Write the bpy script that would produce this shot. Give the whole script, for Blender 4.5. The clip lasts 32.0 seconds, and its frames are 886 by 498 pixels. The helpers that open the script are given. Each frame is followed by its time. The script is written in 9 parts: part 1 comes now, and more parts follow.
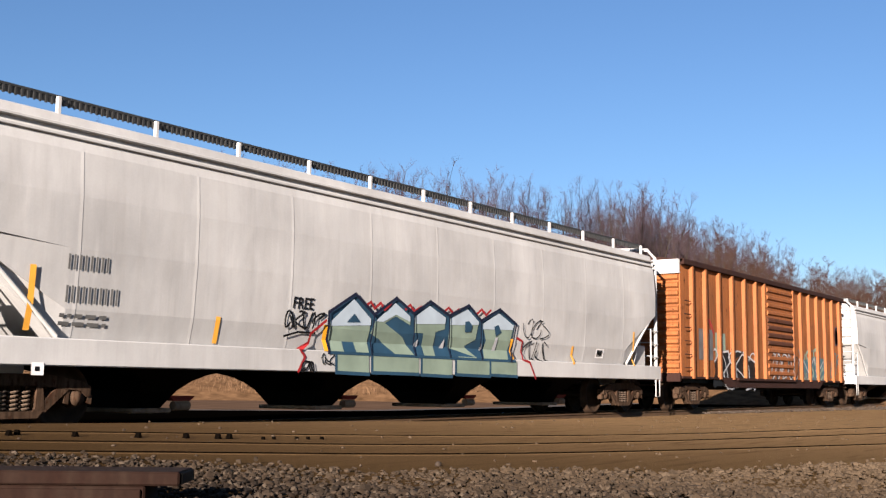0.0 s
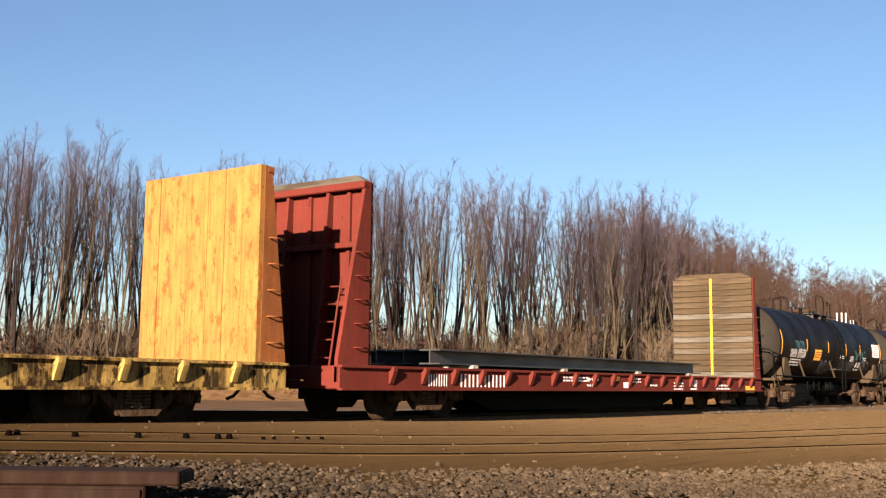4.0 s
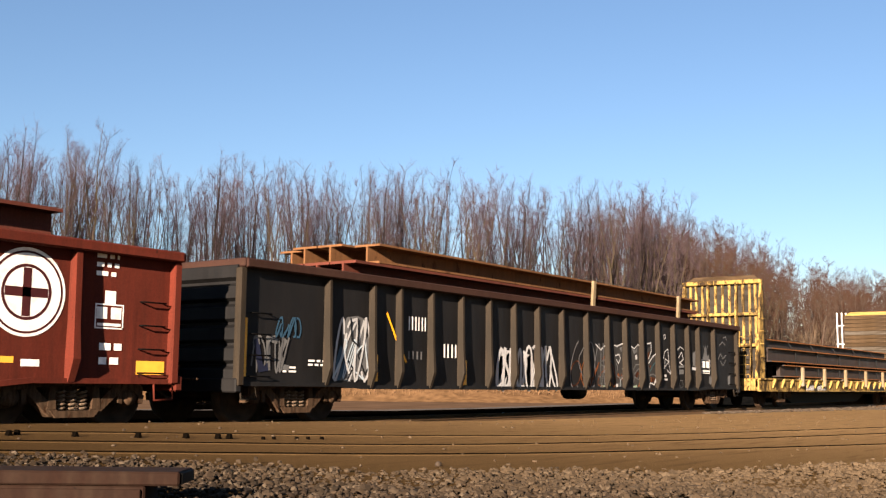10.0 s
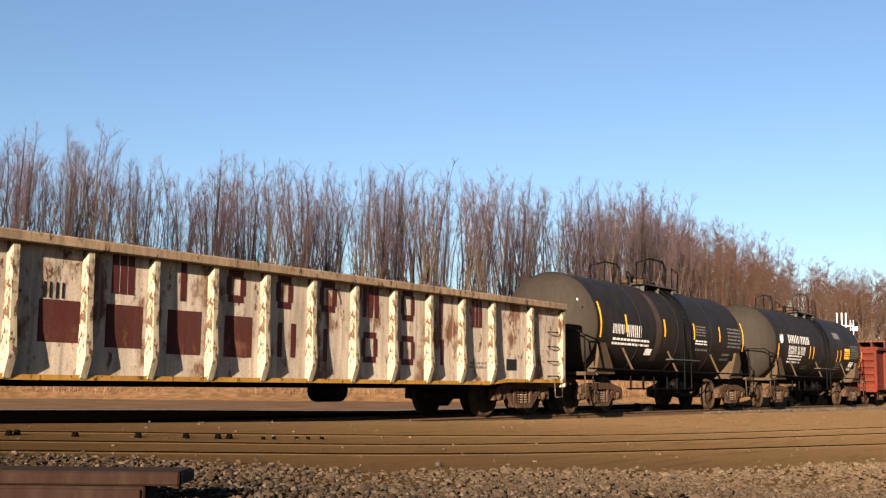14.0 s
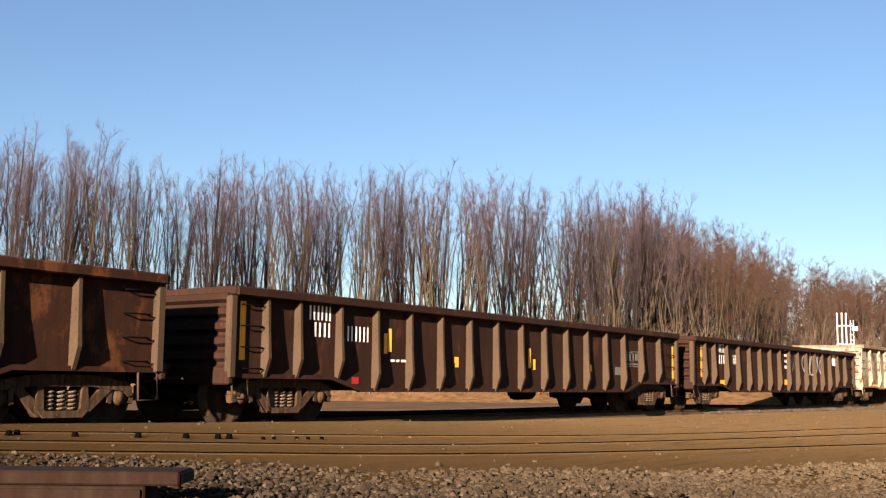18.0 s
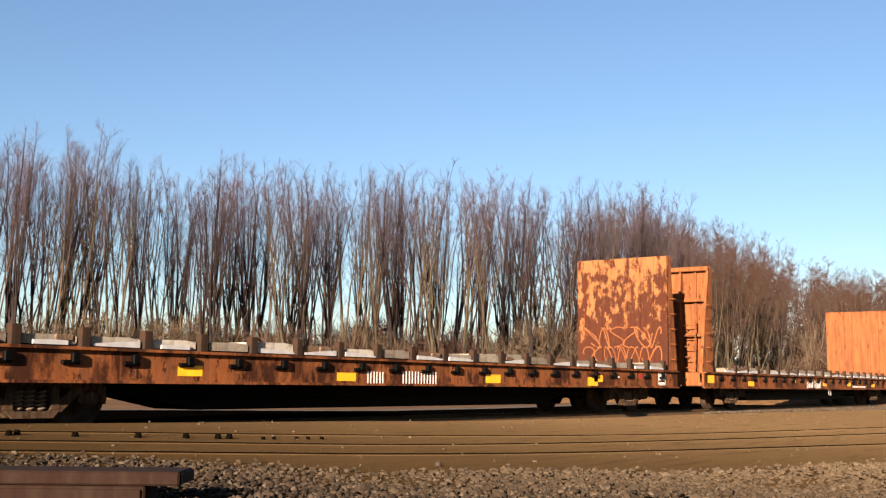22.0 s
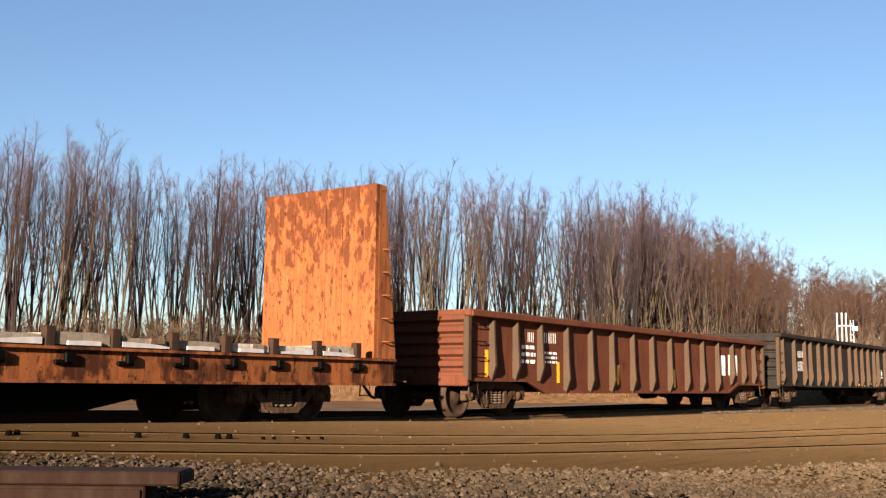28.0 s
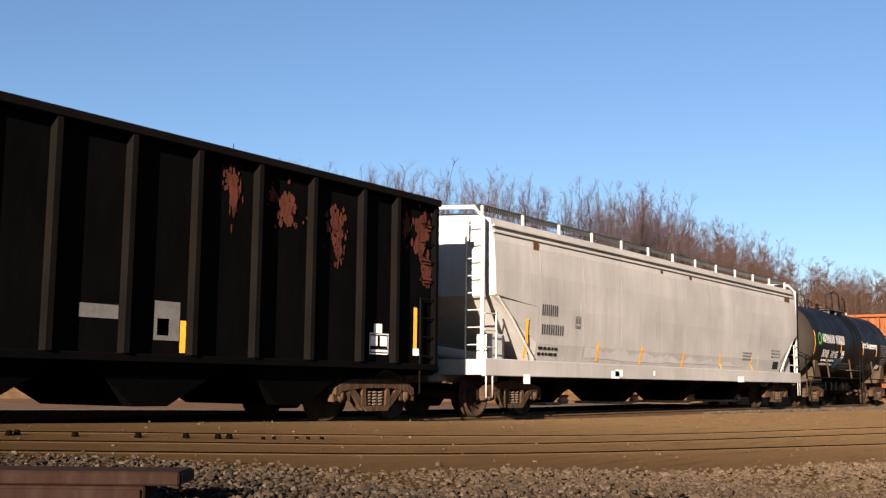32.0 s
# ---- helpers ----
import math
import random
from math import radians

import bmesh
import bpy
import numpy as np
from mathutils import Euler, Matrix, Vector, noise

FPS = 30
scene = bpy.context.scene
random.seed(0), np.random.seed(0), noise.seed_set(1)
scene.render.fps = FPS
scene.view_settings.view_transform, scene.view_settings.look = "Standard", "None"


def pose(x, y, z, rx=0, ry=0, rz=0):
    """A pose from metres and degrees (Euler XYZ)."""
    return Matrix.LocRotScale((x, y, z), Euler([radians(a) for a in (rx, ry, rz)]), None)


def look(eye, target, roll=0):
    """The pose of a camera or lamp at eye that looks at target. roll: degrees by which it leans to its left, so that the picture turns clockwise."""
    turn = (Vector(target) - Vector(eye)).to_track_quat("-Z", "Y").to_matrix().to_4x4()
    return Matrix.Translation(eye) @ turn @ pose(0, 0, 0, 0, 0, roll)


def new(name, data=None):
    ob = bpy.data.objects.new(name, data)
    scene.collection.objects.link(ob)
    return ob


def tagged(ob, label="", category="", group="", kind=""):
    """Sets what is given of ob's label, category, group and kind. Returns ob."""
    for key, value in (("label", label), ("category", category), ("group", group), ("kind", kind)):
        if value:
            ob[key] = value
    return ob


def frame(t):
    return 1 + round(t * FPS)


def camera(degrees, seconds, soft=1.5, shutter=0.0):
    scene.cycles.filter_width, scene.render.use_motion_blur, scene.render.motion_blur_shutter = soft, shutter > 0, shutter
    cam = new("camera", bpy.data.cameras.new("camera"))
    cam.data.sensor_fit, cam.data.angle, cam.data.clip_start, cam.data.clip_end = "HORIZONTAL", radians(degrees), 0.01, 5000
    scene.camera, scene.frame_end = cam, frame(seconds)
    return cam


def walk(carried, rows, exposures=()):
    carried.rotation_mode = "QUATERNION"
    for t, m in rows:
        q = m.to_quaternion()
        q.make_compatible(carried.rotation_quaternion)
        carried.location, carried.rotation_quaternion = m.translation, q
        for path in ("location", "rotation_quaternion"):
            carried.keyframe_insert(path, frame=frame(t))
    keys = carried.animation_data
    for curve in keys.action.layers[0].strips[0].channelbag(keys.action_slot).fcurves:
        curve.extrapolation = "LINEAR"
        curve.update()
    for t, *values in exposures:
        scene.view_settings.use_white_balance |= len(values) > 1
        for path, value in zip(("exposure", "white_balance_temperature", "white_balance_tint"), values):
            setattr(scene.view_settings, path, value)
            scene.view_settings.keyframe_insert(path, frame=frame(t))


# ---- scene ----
EYE = Vector((0.0, -13.6, 0.675))
AHEAD = 35.37                      # degrees between the view and the main track
PITCH = 7.156
cam = camera(44.61, 32.0, soft=1.3)
aim = Vector((math.cos(radians(AHEAD)), math.sin(radians(AHEAD)), math.tan(radians(PITCH))))
walk(cam, [(0.0, look(EYE, EYE + aim, 0.6)), (32.0, look(EYE, EYE + aim, 0.6))],
     exposures=[(0.0, 1.29, 5400, 15), (1.0, 1.15, 5150, 15), (2.0, 1.43, 5600, 15), (3.0, 1.60, 5950, 15), (5.0, 1.68, 6250, 15), (29.0, 1.70, 6250, 15), (30.5, 1.66, 6250, 15), (32.0, 1.48, 5850, 15)])

# ---- sky, sun, exposure ----
SUN_WAY = Vector((1.0, 0.28, -0.27)).normalized()   # the way the sunlight travels
world = bpy.data.worlds.new("sky")
scene.world = world
world.use_nodes = True
wn = world.node_tree.nodes
sky = wn.new("ShaderNodeTexSky")
sky.sky_type = "NISHITA"
sky.sun_disc = False
sky.sun_elevation = math.asin(-SUN_WAY.z)
sky.sun_rotation = math.atan2(-SUN_WAY.x, -SUN_WAY.y)
sky.air_density, sky.dust_density, sky.ozone_density = 1.0, 0.45, 2.5
wn["Background"].inputs["Strength"].default_value = 0.05
tint = wn.new("ShaderNodeMix")          # a slight even tint over the whole sky
tint.data_type, tint.blend_type = "RGBA", "MULTIPLY"
tint.inputs[0].default_value = 1.0
tint.inputs[7].default_value = (0.985, 0.99, 0.995, 1)
world.node_tree.links.new(sky.outputs["Color"], tint.inputs[6])
world.node_tree.links.new(tint.outputs[2], wn["Background"].inputs["Color"])
sun = new("sun", bpy.data.lights.new("sun", "SUN"))
sun.data.energy = 10.0
sun.data.angle = radians(0.5)
sun.data.color = (1.0, 0.80, 0.58)
sun.rotation_euler = SUN_WAY.to_track_quat("-Z", "Y").to_euler()


# ---- materials ----
def nodes_of(name, rough=0.7, metal=0.0):
    m = bpy.data.materials.new(name)
    m.use_nodes = True
    nt = m.node_tree
    b = nt.nodes["Principled BSDF"]
    b.inputs["Roughness"].default_value = rough
    b.inputs["Metallic"].default_value = metal
    return m, nt, b


def tex(nt, kind, scale, detail=4.0, stretch=(1, 1, 1), coords=None):
    """A texture on the thing's own coordinates."""
    co = nt.nodes.new("ShaderNodeTexCoord")
    mp = nt.nodes.new("ShaderNodeMapping")
    mp.inputs["Scale"].default_value = stretch
    nt.links.new(co.outputs["Object"], mp.inputs["Vector"])
    t = nt.nodes.new("ShaderNodeTex" + kind)
    t.inputs["Scale"].default_value = scale
    if "Detail" in t.inputs:
        t.inputs["Detail"].default_value = detail
    nt.links.new(mp.outputs["Vector"], t.inputs["Vector"])
    return t


def ramp(nt, source, stops):
    r = nt.nodes.new("ShaderNodeValToRGB")
    el = r.color_ramp.elements
    while len(el) < len(stops):
        el.new(0.5)
    for e, (p, c) in zip(el, stops):
        e.position = p
        e.color = (c, c, c, 1) if isinstance(c, (int, float)) else (*c, 1)
    nt.links.new(source, r.inputs["Fac"])
    return r.outputs["Color"]


def mix(nt, fac, a, b, mode="MIX"):
    n = nt.nodes.new("ShaderNodeMix")
    n.data_type, n.blend_type = "RGBA", mode
    for sock, v in ((n.inputs[0], fac), (n.inputs[6], a), (n.inputs[7], b)):
        if isinstance(v, (int, float)):
            sock.default_value = v
        elif isinstance(v, tuple):
            sock.default_value = (*v, 1)
        else:
            nt.links.new(v, sock)
    return n.outputs[2]


def bump(nt, bsdf, source, strength=0.3, distance=0.01):
    n = nt.nodes.new("ShaderNodeBump")
    n.inputs["Strength"].default_value = strength
    n.inputs["Distance"].default_value = distance
    nt.links.new(source, n.inputs["Height"])
    nt.links.new(n.outputs["Normal"], bsdf.inputs["Normal"])


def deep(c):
    """Lowers colours, dark ones most: the deep contrast of shade is put into them."""
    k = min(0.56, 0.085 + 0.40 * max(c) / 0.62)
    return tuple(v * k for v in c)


def paint(name, base, rust=0.3, dirt=0.3, rough=0.6, rust_col=(0.16, 0.055, 0.02), dirt_col=(0.16, 0.11, 0.07), scale=1.0, spec=0.08, flake=0.25, rise=0.0, grain=0.12, dent=0.5):
    """Weathered paint on steel: streaks, faded patches, rust and dust."""
    base, rust_col, dirt_col = deep(base), deep(rust_col), deep(dirt_col)
    m, nt, b = nodes_of(name, rough)
    big = tex(nt, "Noise", 0.9 * scale, 5)
    streak = tex(nt, "Noise", 5.0 * scale, 4, (1.6, 1.6, 0.16))
    fine = tex(nt, "Noise", 34.0, 3)
    c = mix(nt, ramp(nt, big.outputs["Fac"], [(0.3, 0.0), (0.75, 1.0)]), tuple(v * 0.78 for v in base), tuple(min(1, v * 1.16) for v in base))
    c = mix(nt, ramp(nt, streak.outputs["Fac"], [(0.42, 0.0), (0.72, dirt)]), c, dirt_col)
    if rust > 0:
        spots = tex(nt, "Noise", 2.3 * scale, 10, (1, 1, 0.55))
        spots.inputs["Roughness"].default_value = 0.66
        edge = 0.75 - 0.36 * rust
        level = spots.outputs["Fac"]
        if rise:
            co, xyz, ma = nt.nodes.new("ShaderNodeTexCoord"), nt.nodes.new("ShaderNodeSeparateXYZ"), nt.nodes.new("ShaderNodeMath")
            ma.operation = "MULTIPLY_ADD"
            nt.links.new(co.outputs["Object"], xyz.inputs["Vector"])
            nt.links.new(xyz.outputs["Z"], ma.inputs[0])
            ma.inputs[1].default_value = rise
            nt.links.new(level, ma.inputs[2])
            level = ma.outputs[0]
        mask = ramp(nt, level, [(edge, 0.0), (edge + 0.08, min(1.0, 0.6 + rust * 0.5))])
        c = mix(nt, mask, c, rust_col)
    if flake > 0:
        chips = tex(nt, "Noise", 7.0 * scale, 12, (1, 1, 0.45))
        chips.inputs["Roughness"].default_value = 0.72
        edge = 0.68 - 0.2 * flake
        c = mix(nt, ramp(nt, chips.outputs["Fac"], [(edge, 0.0), (edge + 0.03, 0.9)]), c, tuple(v * 0.55 for v in rust_col))
    runs = tex(nt, "Noise", 9.0, 5, (1.5, 1.5, 0.07))
    runs.inputs["Roughness"].default_value = 0.62
    c = mix(nt, ramp(nt, runs.outputs["Fac"], [(0.52, 0.0), (0.66, min(0.75, 1.6 * dirt * (rust + 0.35)))]), c, tuple(v * 0.45 + r * 0.15 for v, r in zip(base, rust_col)))
    c = mix(nt, ramp(nt, runs.outputs["Fac"], [(0.30, min(0.5, dirt * 0.8)), (0.40, 0.0)]), c, tuple(min(1.0, v * 1.35) for v in base))
    c = mix(nt, grain, c, ramp(nt, fine.outputs["Fac"], [(0.3, 0.0), (0.7, 1.0)]), "OVERLAY")
    nt.links.new(c, b.inputs["Base Color"])
    nt.links.new(ramp(nt, big.outputs["Fac"], [(0.2, max(0.0, rough - 0.12)), (0.8, min(1.0, rough + 0.2))]), b.inputs["Roughness"])
    b.inputs["Specular IOR Level"].default_value = spec
    bump(nt, b, fine.outputs["Fac"], grain * 1.2, 0.01)
    if dent:
        # sheet steel knocked out of true
        waves = tex(nt, "Noise", 1.5, 3, (1.0, 1.0, 0.6))
        first = nt.nodes.new("ShaderNodeBump")
        first.inputs["Strength"].default_value = dent
        first.inputs["Distance"].default_value = 0.045
        nt.links.new(waves.outputs["Fac"], first.inputs["Height"])
        nt.links.new(first.outputs["Normal"], b.inputs["Normal"].links[0].from_node.inputs["Normal"])
    return m


def plain(name, base, rough=0.6, metal=0.0, vary=0.25, scale=6.0, spec=0.2, clean=False):
    base = base if clean else deep(base)
    m, nt, b = nodes_of(name, rough, metal)
    n = tex(nt, "Noise", scale, 6)
    c = mix(nt, ramp(nt, n.outputs["Fac"], [(0.25, 0.0), (0.75, 1.0)]), tuple(v * (1 - vary) for v in base), tuple(min(1.0, v * (1 + vary)) for v in base))
    nt.links.new(c, b.inputs["Base Color"])
    b.inputs["Specular IOR Level"].default_value = spec
    bump(nt, b, n.outputs["Fac"], 0.15, 0.01)
    return m


def wood(name, base, grey=0.4, along=0, rough=0.85):
    """Weathered boards; each board has a tone of its own."""
    base = deep(base)
    m, nt, b = nodes_of(name, rough)
    stretch = [9.0, 9.0, 9.0]
    stretch[along] = 0.6
    grain = tex(nt, "Noise", 3.0, 8, tuple(stretch))
    blot = tex(nt, "Noise", 1.1, 4)
    info = nt.nodes.new("ShaderNodeObjectInfo")
    g = sum(base) / 3
    c = mix(nt, ramp(nt, grain.outputs["Fac"], [(0.3, 0.0), (0.7, 1.0)]), tuple(v * 0.6 for v in base), tuple(v * 1.3 for v in base))
    c = mix(nt, ramp(nt, blot.outputs["Fac"], [(0.35, 0.0), (0.7, grey)]), c, (g, g * 0.97, g * 0.92))
    c = mix(nt, ramp(nt, info.outputs["Random"], [(0.0, 0.0), (0.6, 0.6), (0.85, 0.3), (1.0, 0.0)]), c, tuple(v * 0.4 for v in base))
    c = mix(nt, ramp(nt, info.outputs["Random"], [(0.80, 0.0), (0.84, 0.7)]), c, (g * 1.9, g * 1.75, g * 1.5))
    long = [2.6, 2.6, 2.6]
    long[along] = 0.35
    stain = tex(nt, "Noise", 2.4, 7, tuple(long))
    stain.inputs["Roughness"].default_value = 0.65
    c = mix(nt, ramp(nt, stain.outputs["Fac"], [(0.40, 0.65), (0.56, 0.0)]), c, tuple(v * 0.38 for v in base))
    short = [7.0, 7.0, 7.0]
    short[along] = 3.0
    fleck = tex(nt, "Noise", 3.2, 4, tuple(short))
    c = mix(nt, ramp(nt, fleck.outputs["Fac"], [(0.66, 0.0), (0.72, 0.6)]), c, (g * 1.9, g * 1.7, g * 1.4))
    nt.links.new(c, b.inputs["Base Color"])
    b.inputs["Specular IOR Level"].default_value = 0.04
    bump(nt, b, grain.outputs["Fac"], 0.4, 0.01)
    return m


def island(name, cols, rough=0.9, scale=20.0, dusty=None):
    """Loose pieces of one heap: a tone for each piece; dusty mixes in a lighter colour further along the track."""
    cols = [deep(c) for c in cols]
    m, nt, b = nodes_of(name, rough)
    geo = nt.nodes.new("ShaderNodeNewGeometry")
    n = tex(nt, "Noise", scale, 3)
    c = ramp(nt, geo.outputs["Random Per Island"], [(i / max(1, len(cols) - 1), v) for i, v in enumerate(cols)])
    c = mix(nt, 0.35, c, ramp(nt, n.outputs["Fac"], [(0.3, 0.05), (0.7, 0.8)]), "OVERLAY")
    if dusty:
        co, xyz, mr = nt.nodes.new("ShaderNodeTexCoord"), nt.nodes.new("ShaderNodeSeparateXYZ"), nt.nodes.new("ShaderNodeMapRange")
        nt.links.new(co.outputs["Object"], xyz.inputs["Vector"])
        nt.links.new(xyz.outputs["X"], mr.inputs["Value"])
        mr.inputs["From Min"].default_value, mr.inputs["From Max"].default_value = 5.0, 10.0
        mr.inputs["To Max"].default_value = 0.65
        c = mix(nt, mr.outputs["Result"], c, dusty)
    nt.links.new(c, b.inputs["Base Color"])
    b.inputs["Specular IOR Level"].default_value = 0.1
    return m


M = {}
M["white_hopper"] = paint("pale grey hopper paint", (0.67, 0.655, 0.62), 0.04, 0.14, 0.6, dirt_col=(0.50, 0.45, 0.38), scale=0.6, flake=0, grain=0.02, dent=0.3)
M["grey_hopper"] = paint("grey hopper paint", (0.575, 0.55, 0.51), 0.08, 0.22, 0.6, dirt_col=(0.46, 0.42, 0.36), scale=0.6, flake=0, grain=0.02, dent=0.3)
M["orange_box"] = paint("faded orange boxcar paint", (0.50, 0.175, 0.05), 0.3, 0.4, 0.6, flake=0.35)
M["roof_brown"] = paint("rusted brown roof paint", (0.14, 0.065, 0.048), 0.3, 0.2, 0.8)
M["door_brown"] = paint("brown boxcar door paint", (0.26, 0.10, 0.05), 0.5, 0.3, 0.7)
M["tank_black"] = paint("black tank paint", (0.0216, 0.0130, 0.0130), 0.03, 0.35, 0.5, dirt_col=(0.055, 0.034, 0.032), flake=0, spec=0.07, dent=0.12)
M["tank_dusty"] = paint("dusty black tank paint", (0.048, 0.039, 0.034), 0.08, 0.5, 0.6, dirt_col=(0.11, 0.082, 0.062), flake=0.05, spec=0.12, dent=0.12)
M["sill_tan"] = plain("dusty tan steel", (0.175, 0.122, 0.074), 0.8, spec=0.05)
M["flat_red"] = paint("oxide red flat car paint", (0.28, 0.048, 0.032), 0.2, 0.25, 0.7)
M["flat_yellow"] = paint("worn yellow paint", (0.47, 0.255, 0.045), 0.45, 0.7, 0.7, rust_col=(0.13, 0.065, 0.03), flake=0.6)
M["flat_yellow_old"] = paint("peeling yellow paint", (0.56, 0.36, 0.10), 0.72, 0.65, 0.7, rust_col=(0.10, 0.055, 0.03), flake=0.75)
M["flat_orange"] = paint("orange flat car paint", (0.40, 0.135, 0.04), 0.3, 0.25, 0.6)
M["flat_rust"] = paint("rust orange flat car paint", (0.40, 0.13, 0.04), 0.74, 0.5, 0.75, rust_col=(0.13, 0.042, 0.02), flake=0.6)
M["flat_rust_light"] = paint("sun bleached orange sheet", (0.41, 0.14, 0.047), 0.45, 0.6, 0.75, rust_col=(0.20, 0.06, 0.025), dirt_col=(0.20, 0.07, 0.03), flake=0.45)
M["flat_rust_patchy"] = paint("flaking orange sheet", (0.43, 0.14, 0.045), 0.22, 0.5, 0.75, rust_col=(0.13, 0.036, 0.018), dirt_col=(0.28, 0.09, 0.035), scale=2.2, flake=0.5, rise=0.065)
M["flat_black"] = paint("black flat car paint", (0.115, 0.068, 0.046), 0.4, 0.3, 0.75, rust_col=(0.17, 0.065, 0.03))
M["panel_white"] = paint("weathered white panel", (0.38, 0.36, 0.31), 0.22, 0.35, 0.8, rust_col=(0.2, 0.16, 0.12), scale=2.5, flake=0.3)
M["gon_black"] = paint("black gondola paint", (0.036, 0.035, 0.037), 0.2, 0.3, 0.6, rust_col=(0.10, 0.05, 0.03), dirt_col=(0.07, 0.062, 0.058), spec=0.15)
M["gon_red"] = paint("red gondola paint", (0.25, 0.046, 0.025), 0.28, 0.35, 0.75, rust_col=(0.17, 0.055, 0.03), dirt_col=(0.13, 0.045, 0.028))
M["gate_red"] = paint("red gate paint", (0.42, 0.07, 0.05), 0.2, 0.3, 0.7)
M["gate_dust"] = paint("dusty gate casting", (0.50, 0.36, 0.24), 0.3, 0.3, 0.8)
M["gon_cream"] = paint("rusting cream gondola paint", (0.58, 0.495, 0.385), 0.64, 0.42, 0.75, rust_col=(0.26, 0.09, 0.035), flake=0.45, scale=0.8)
M["stripe_worn"] = paint("worn maroon band", (0.20, 0.055, 0.045), 0.45, 0.5, 0.8, rust_col=(0.32, 0.16, 0.09), flake=0.5)
M["gon_cream_old"] = paint("heavily rusted cream gondola paint", (0.50, 0.43, 0.34), 0.62, 0.5, 0.7, rust_col=(0.24, 0.095, 0.04), scale=0.9, flake=0.35)
M["gon_cream_rib"] = paint("cream rib paint", (0.52, 0.44, 0.31), 0.55, 0.45, 0.75, rust_col=(0.2, 0.085, 0.035), flake=0.8)
M["sill_yellow"] = paint("yellowed rusty sill", (0.50, 0.27, 0.05), 0.4, 0.3, 0.7, flake=0.5)
M["gon_brown"] = paint("dark brown gondola paint", (0.115, 0.052, 0.033), 0.5, 0.4, 0.75, rust_col=(0.20, 0.075, 0.035), dirt_col=(0.06, 0.03, 0.02), scale=0.8, flake=0.35)
M["gon_brown_rib"] = paint("dusty brown rib paint", (0.19, 0.122, 0.076), 0.3, 0.4, 0.75, rust_col=(0.10, 0.05, 0.03), flake=0.4)
M["gon_icg"] = paint("brown oxide gondola paint", (0.125, 0.05, 0.028), 0.62, 0.4, 0.75, rust_col=(0.25, 0.09, 0.035), dirt_col=(0.06, 0.03, 0.02), scale=0.8, flake=0.45)
M["gon_tan"] = paint("rusted brown gondola paint", (0.12, 0.048, 0.026), 0.66, 0.4, 0.75, rust_col=(0.24, 0.10, 0.04), dirt_col=(0.06, 0.03, 0.02), scale=0.8, flake=0.5)
M["gon_tan_rib"] = paint("rusty tan rib paint", (0.22, 0.125, 0.07), 0.5, 0.4, 0.75, rust_col=(0.28, 0.16, 0.07), flake=0.5)
M["gon_dark"] = paint("dark grey gondola paint", (0.075, 0.068, 0.058), 0.12, 0.35, 0.7)
M["gon_rustred"] = paint("rust red gondola paint", (0.27, 0.085, 0.042), 0.45, 0.35, 0.75, rust_col=(0.15, 0.05, 0.028))
M["coal_black"] = paint("black coal hopper paint", (0.013, 0.012, 0.0115), 0.12, 0.12, 0.7, rust_col=(0.03, 0.016, 0.012), dirt_col=(0.03, 0.026, 0.022), flake=0, spec=0.02)
M["coal_rib"] = paint("grimy hopper rib paint", (0.024, 0.020, 0.017), 0.2, 0.2, 0.7, dirt_col=(0.06, 0.05, 0.04), spec=0.03, flake=0)
M["stain_tan"] = paint("faded tan stain", (0.42, 0.25, 0.11), 0.35, 0.3, 0.8, rust_col=(0.16, 0.07, 0.035), flake=0.4, scale=1.6)
M["coal_rust"] = paint("blistered rust", (0.25, 0.075, 0.045), 0.5, 0.4, 0.8, rust_col=(0.10, 0.035, 0.025), dirt_col=(0.06, 0.03, 0.025), scale=2.2, flake=0.3)
M["flat_rust_dark"] = paint("dark rust sheet with orange flakes", (0.18, 0.052, 0.024), 0.1, 0.4, 0.75, rust_col=(0.50, 0.21, 0.075), dirt_col=(0.12, 0.035, 0.018), scale=1.6, flake=0.0, rise=0.07)
M["tank_head"] = paint("dust covered tank head", (0.105, 0.088, 0.066), 0.08, 0.4, 0.75, dirt_col=(0.07, 0.055, 0.042), flake=0.0, dent=0.1)
M["spray_violet"] = plain("violet blue spray paint", (0.125, 0.15, 0.33), 0.7, 0, 0.3, 3)
M["wash_white"] = plain("washed pale paint", (0.60, 0.585, 0.565), 0.7, 0, 0.1, 3)
M["gon_cream_chord"] = paint("brown stained cream chord", (0.42, 0.30, 0.19), 0.4, 0.5, 0.75, rust_col=(0.17, 0.08, 0.04), flake=0.5)
M["tank_stain"] = plain("brown run-off stain", (0.13, 0.082, 0.055), 0.7, 0, 0.4, 3)
M["gon_black_rib"] = paint("worn black rib paint", (0.10, 0.080, 0.058), 0.3, 0.5, 0.75, rust_col=(0.2, 0.12, 0.06), flake=0.3)
M["flat_char"] = paint("charcoal bulkhead paint", (0.062, 0.053, 0.046), 0.25, 0.3, 0.75, rust_col=(0.10, 0.05, 0.03))
# near-black: shade under the cars is put into this steel's colour
M["steel_dark"] = plain("near-black steel", (0.008, 0.007, 0.006), 0.6, 0.0, 0.4, spec=0.05)
M["truck"] = paint("rust dusted cast steel", (0.22, 0.138, 0.085), 0.5, 0.7, 0.85, rust_col=(0.18, 0.075, 0.036), dirt_col=(0.05, 0.032, 0.02), scale=2.5, spec=0.03, flake=0.6, dent=0)
M["wheel"] = plain("wheel steel", (0.15, 0.092, 0.054), 0.75, 0.0, 0.5, spec=0.1)
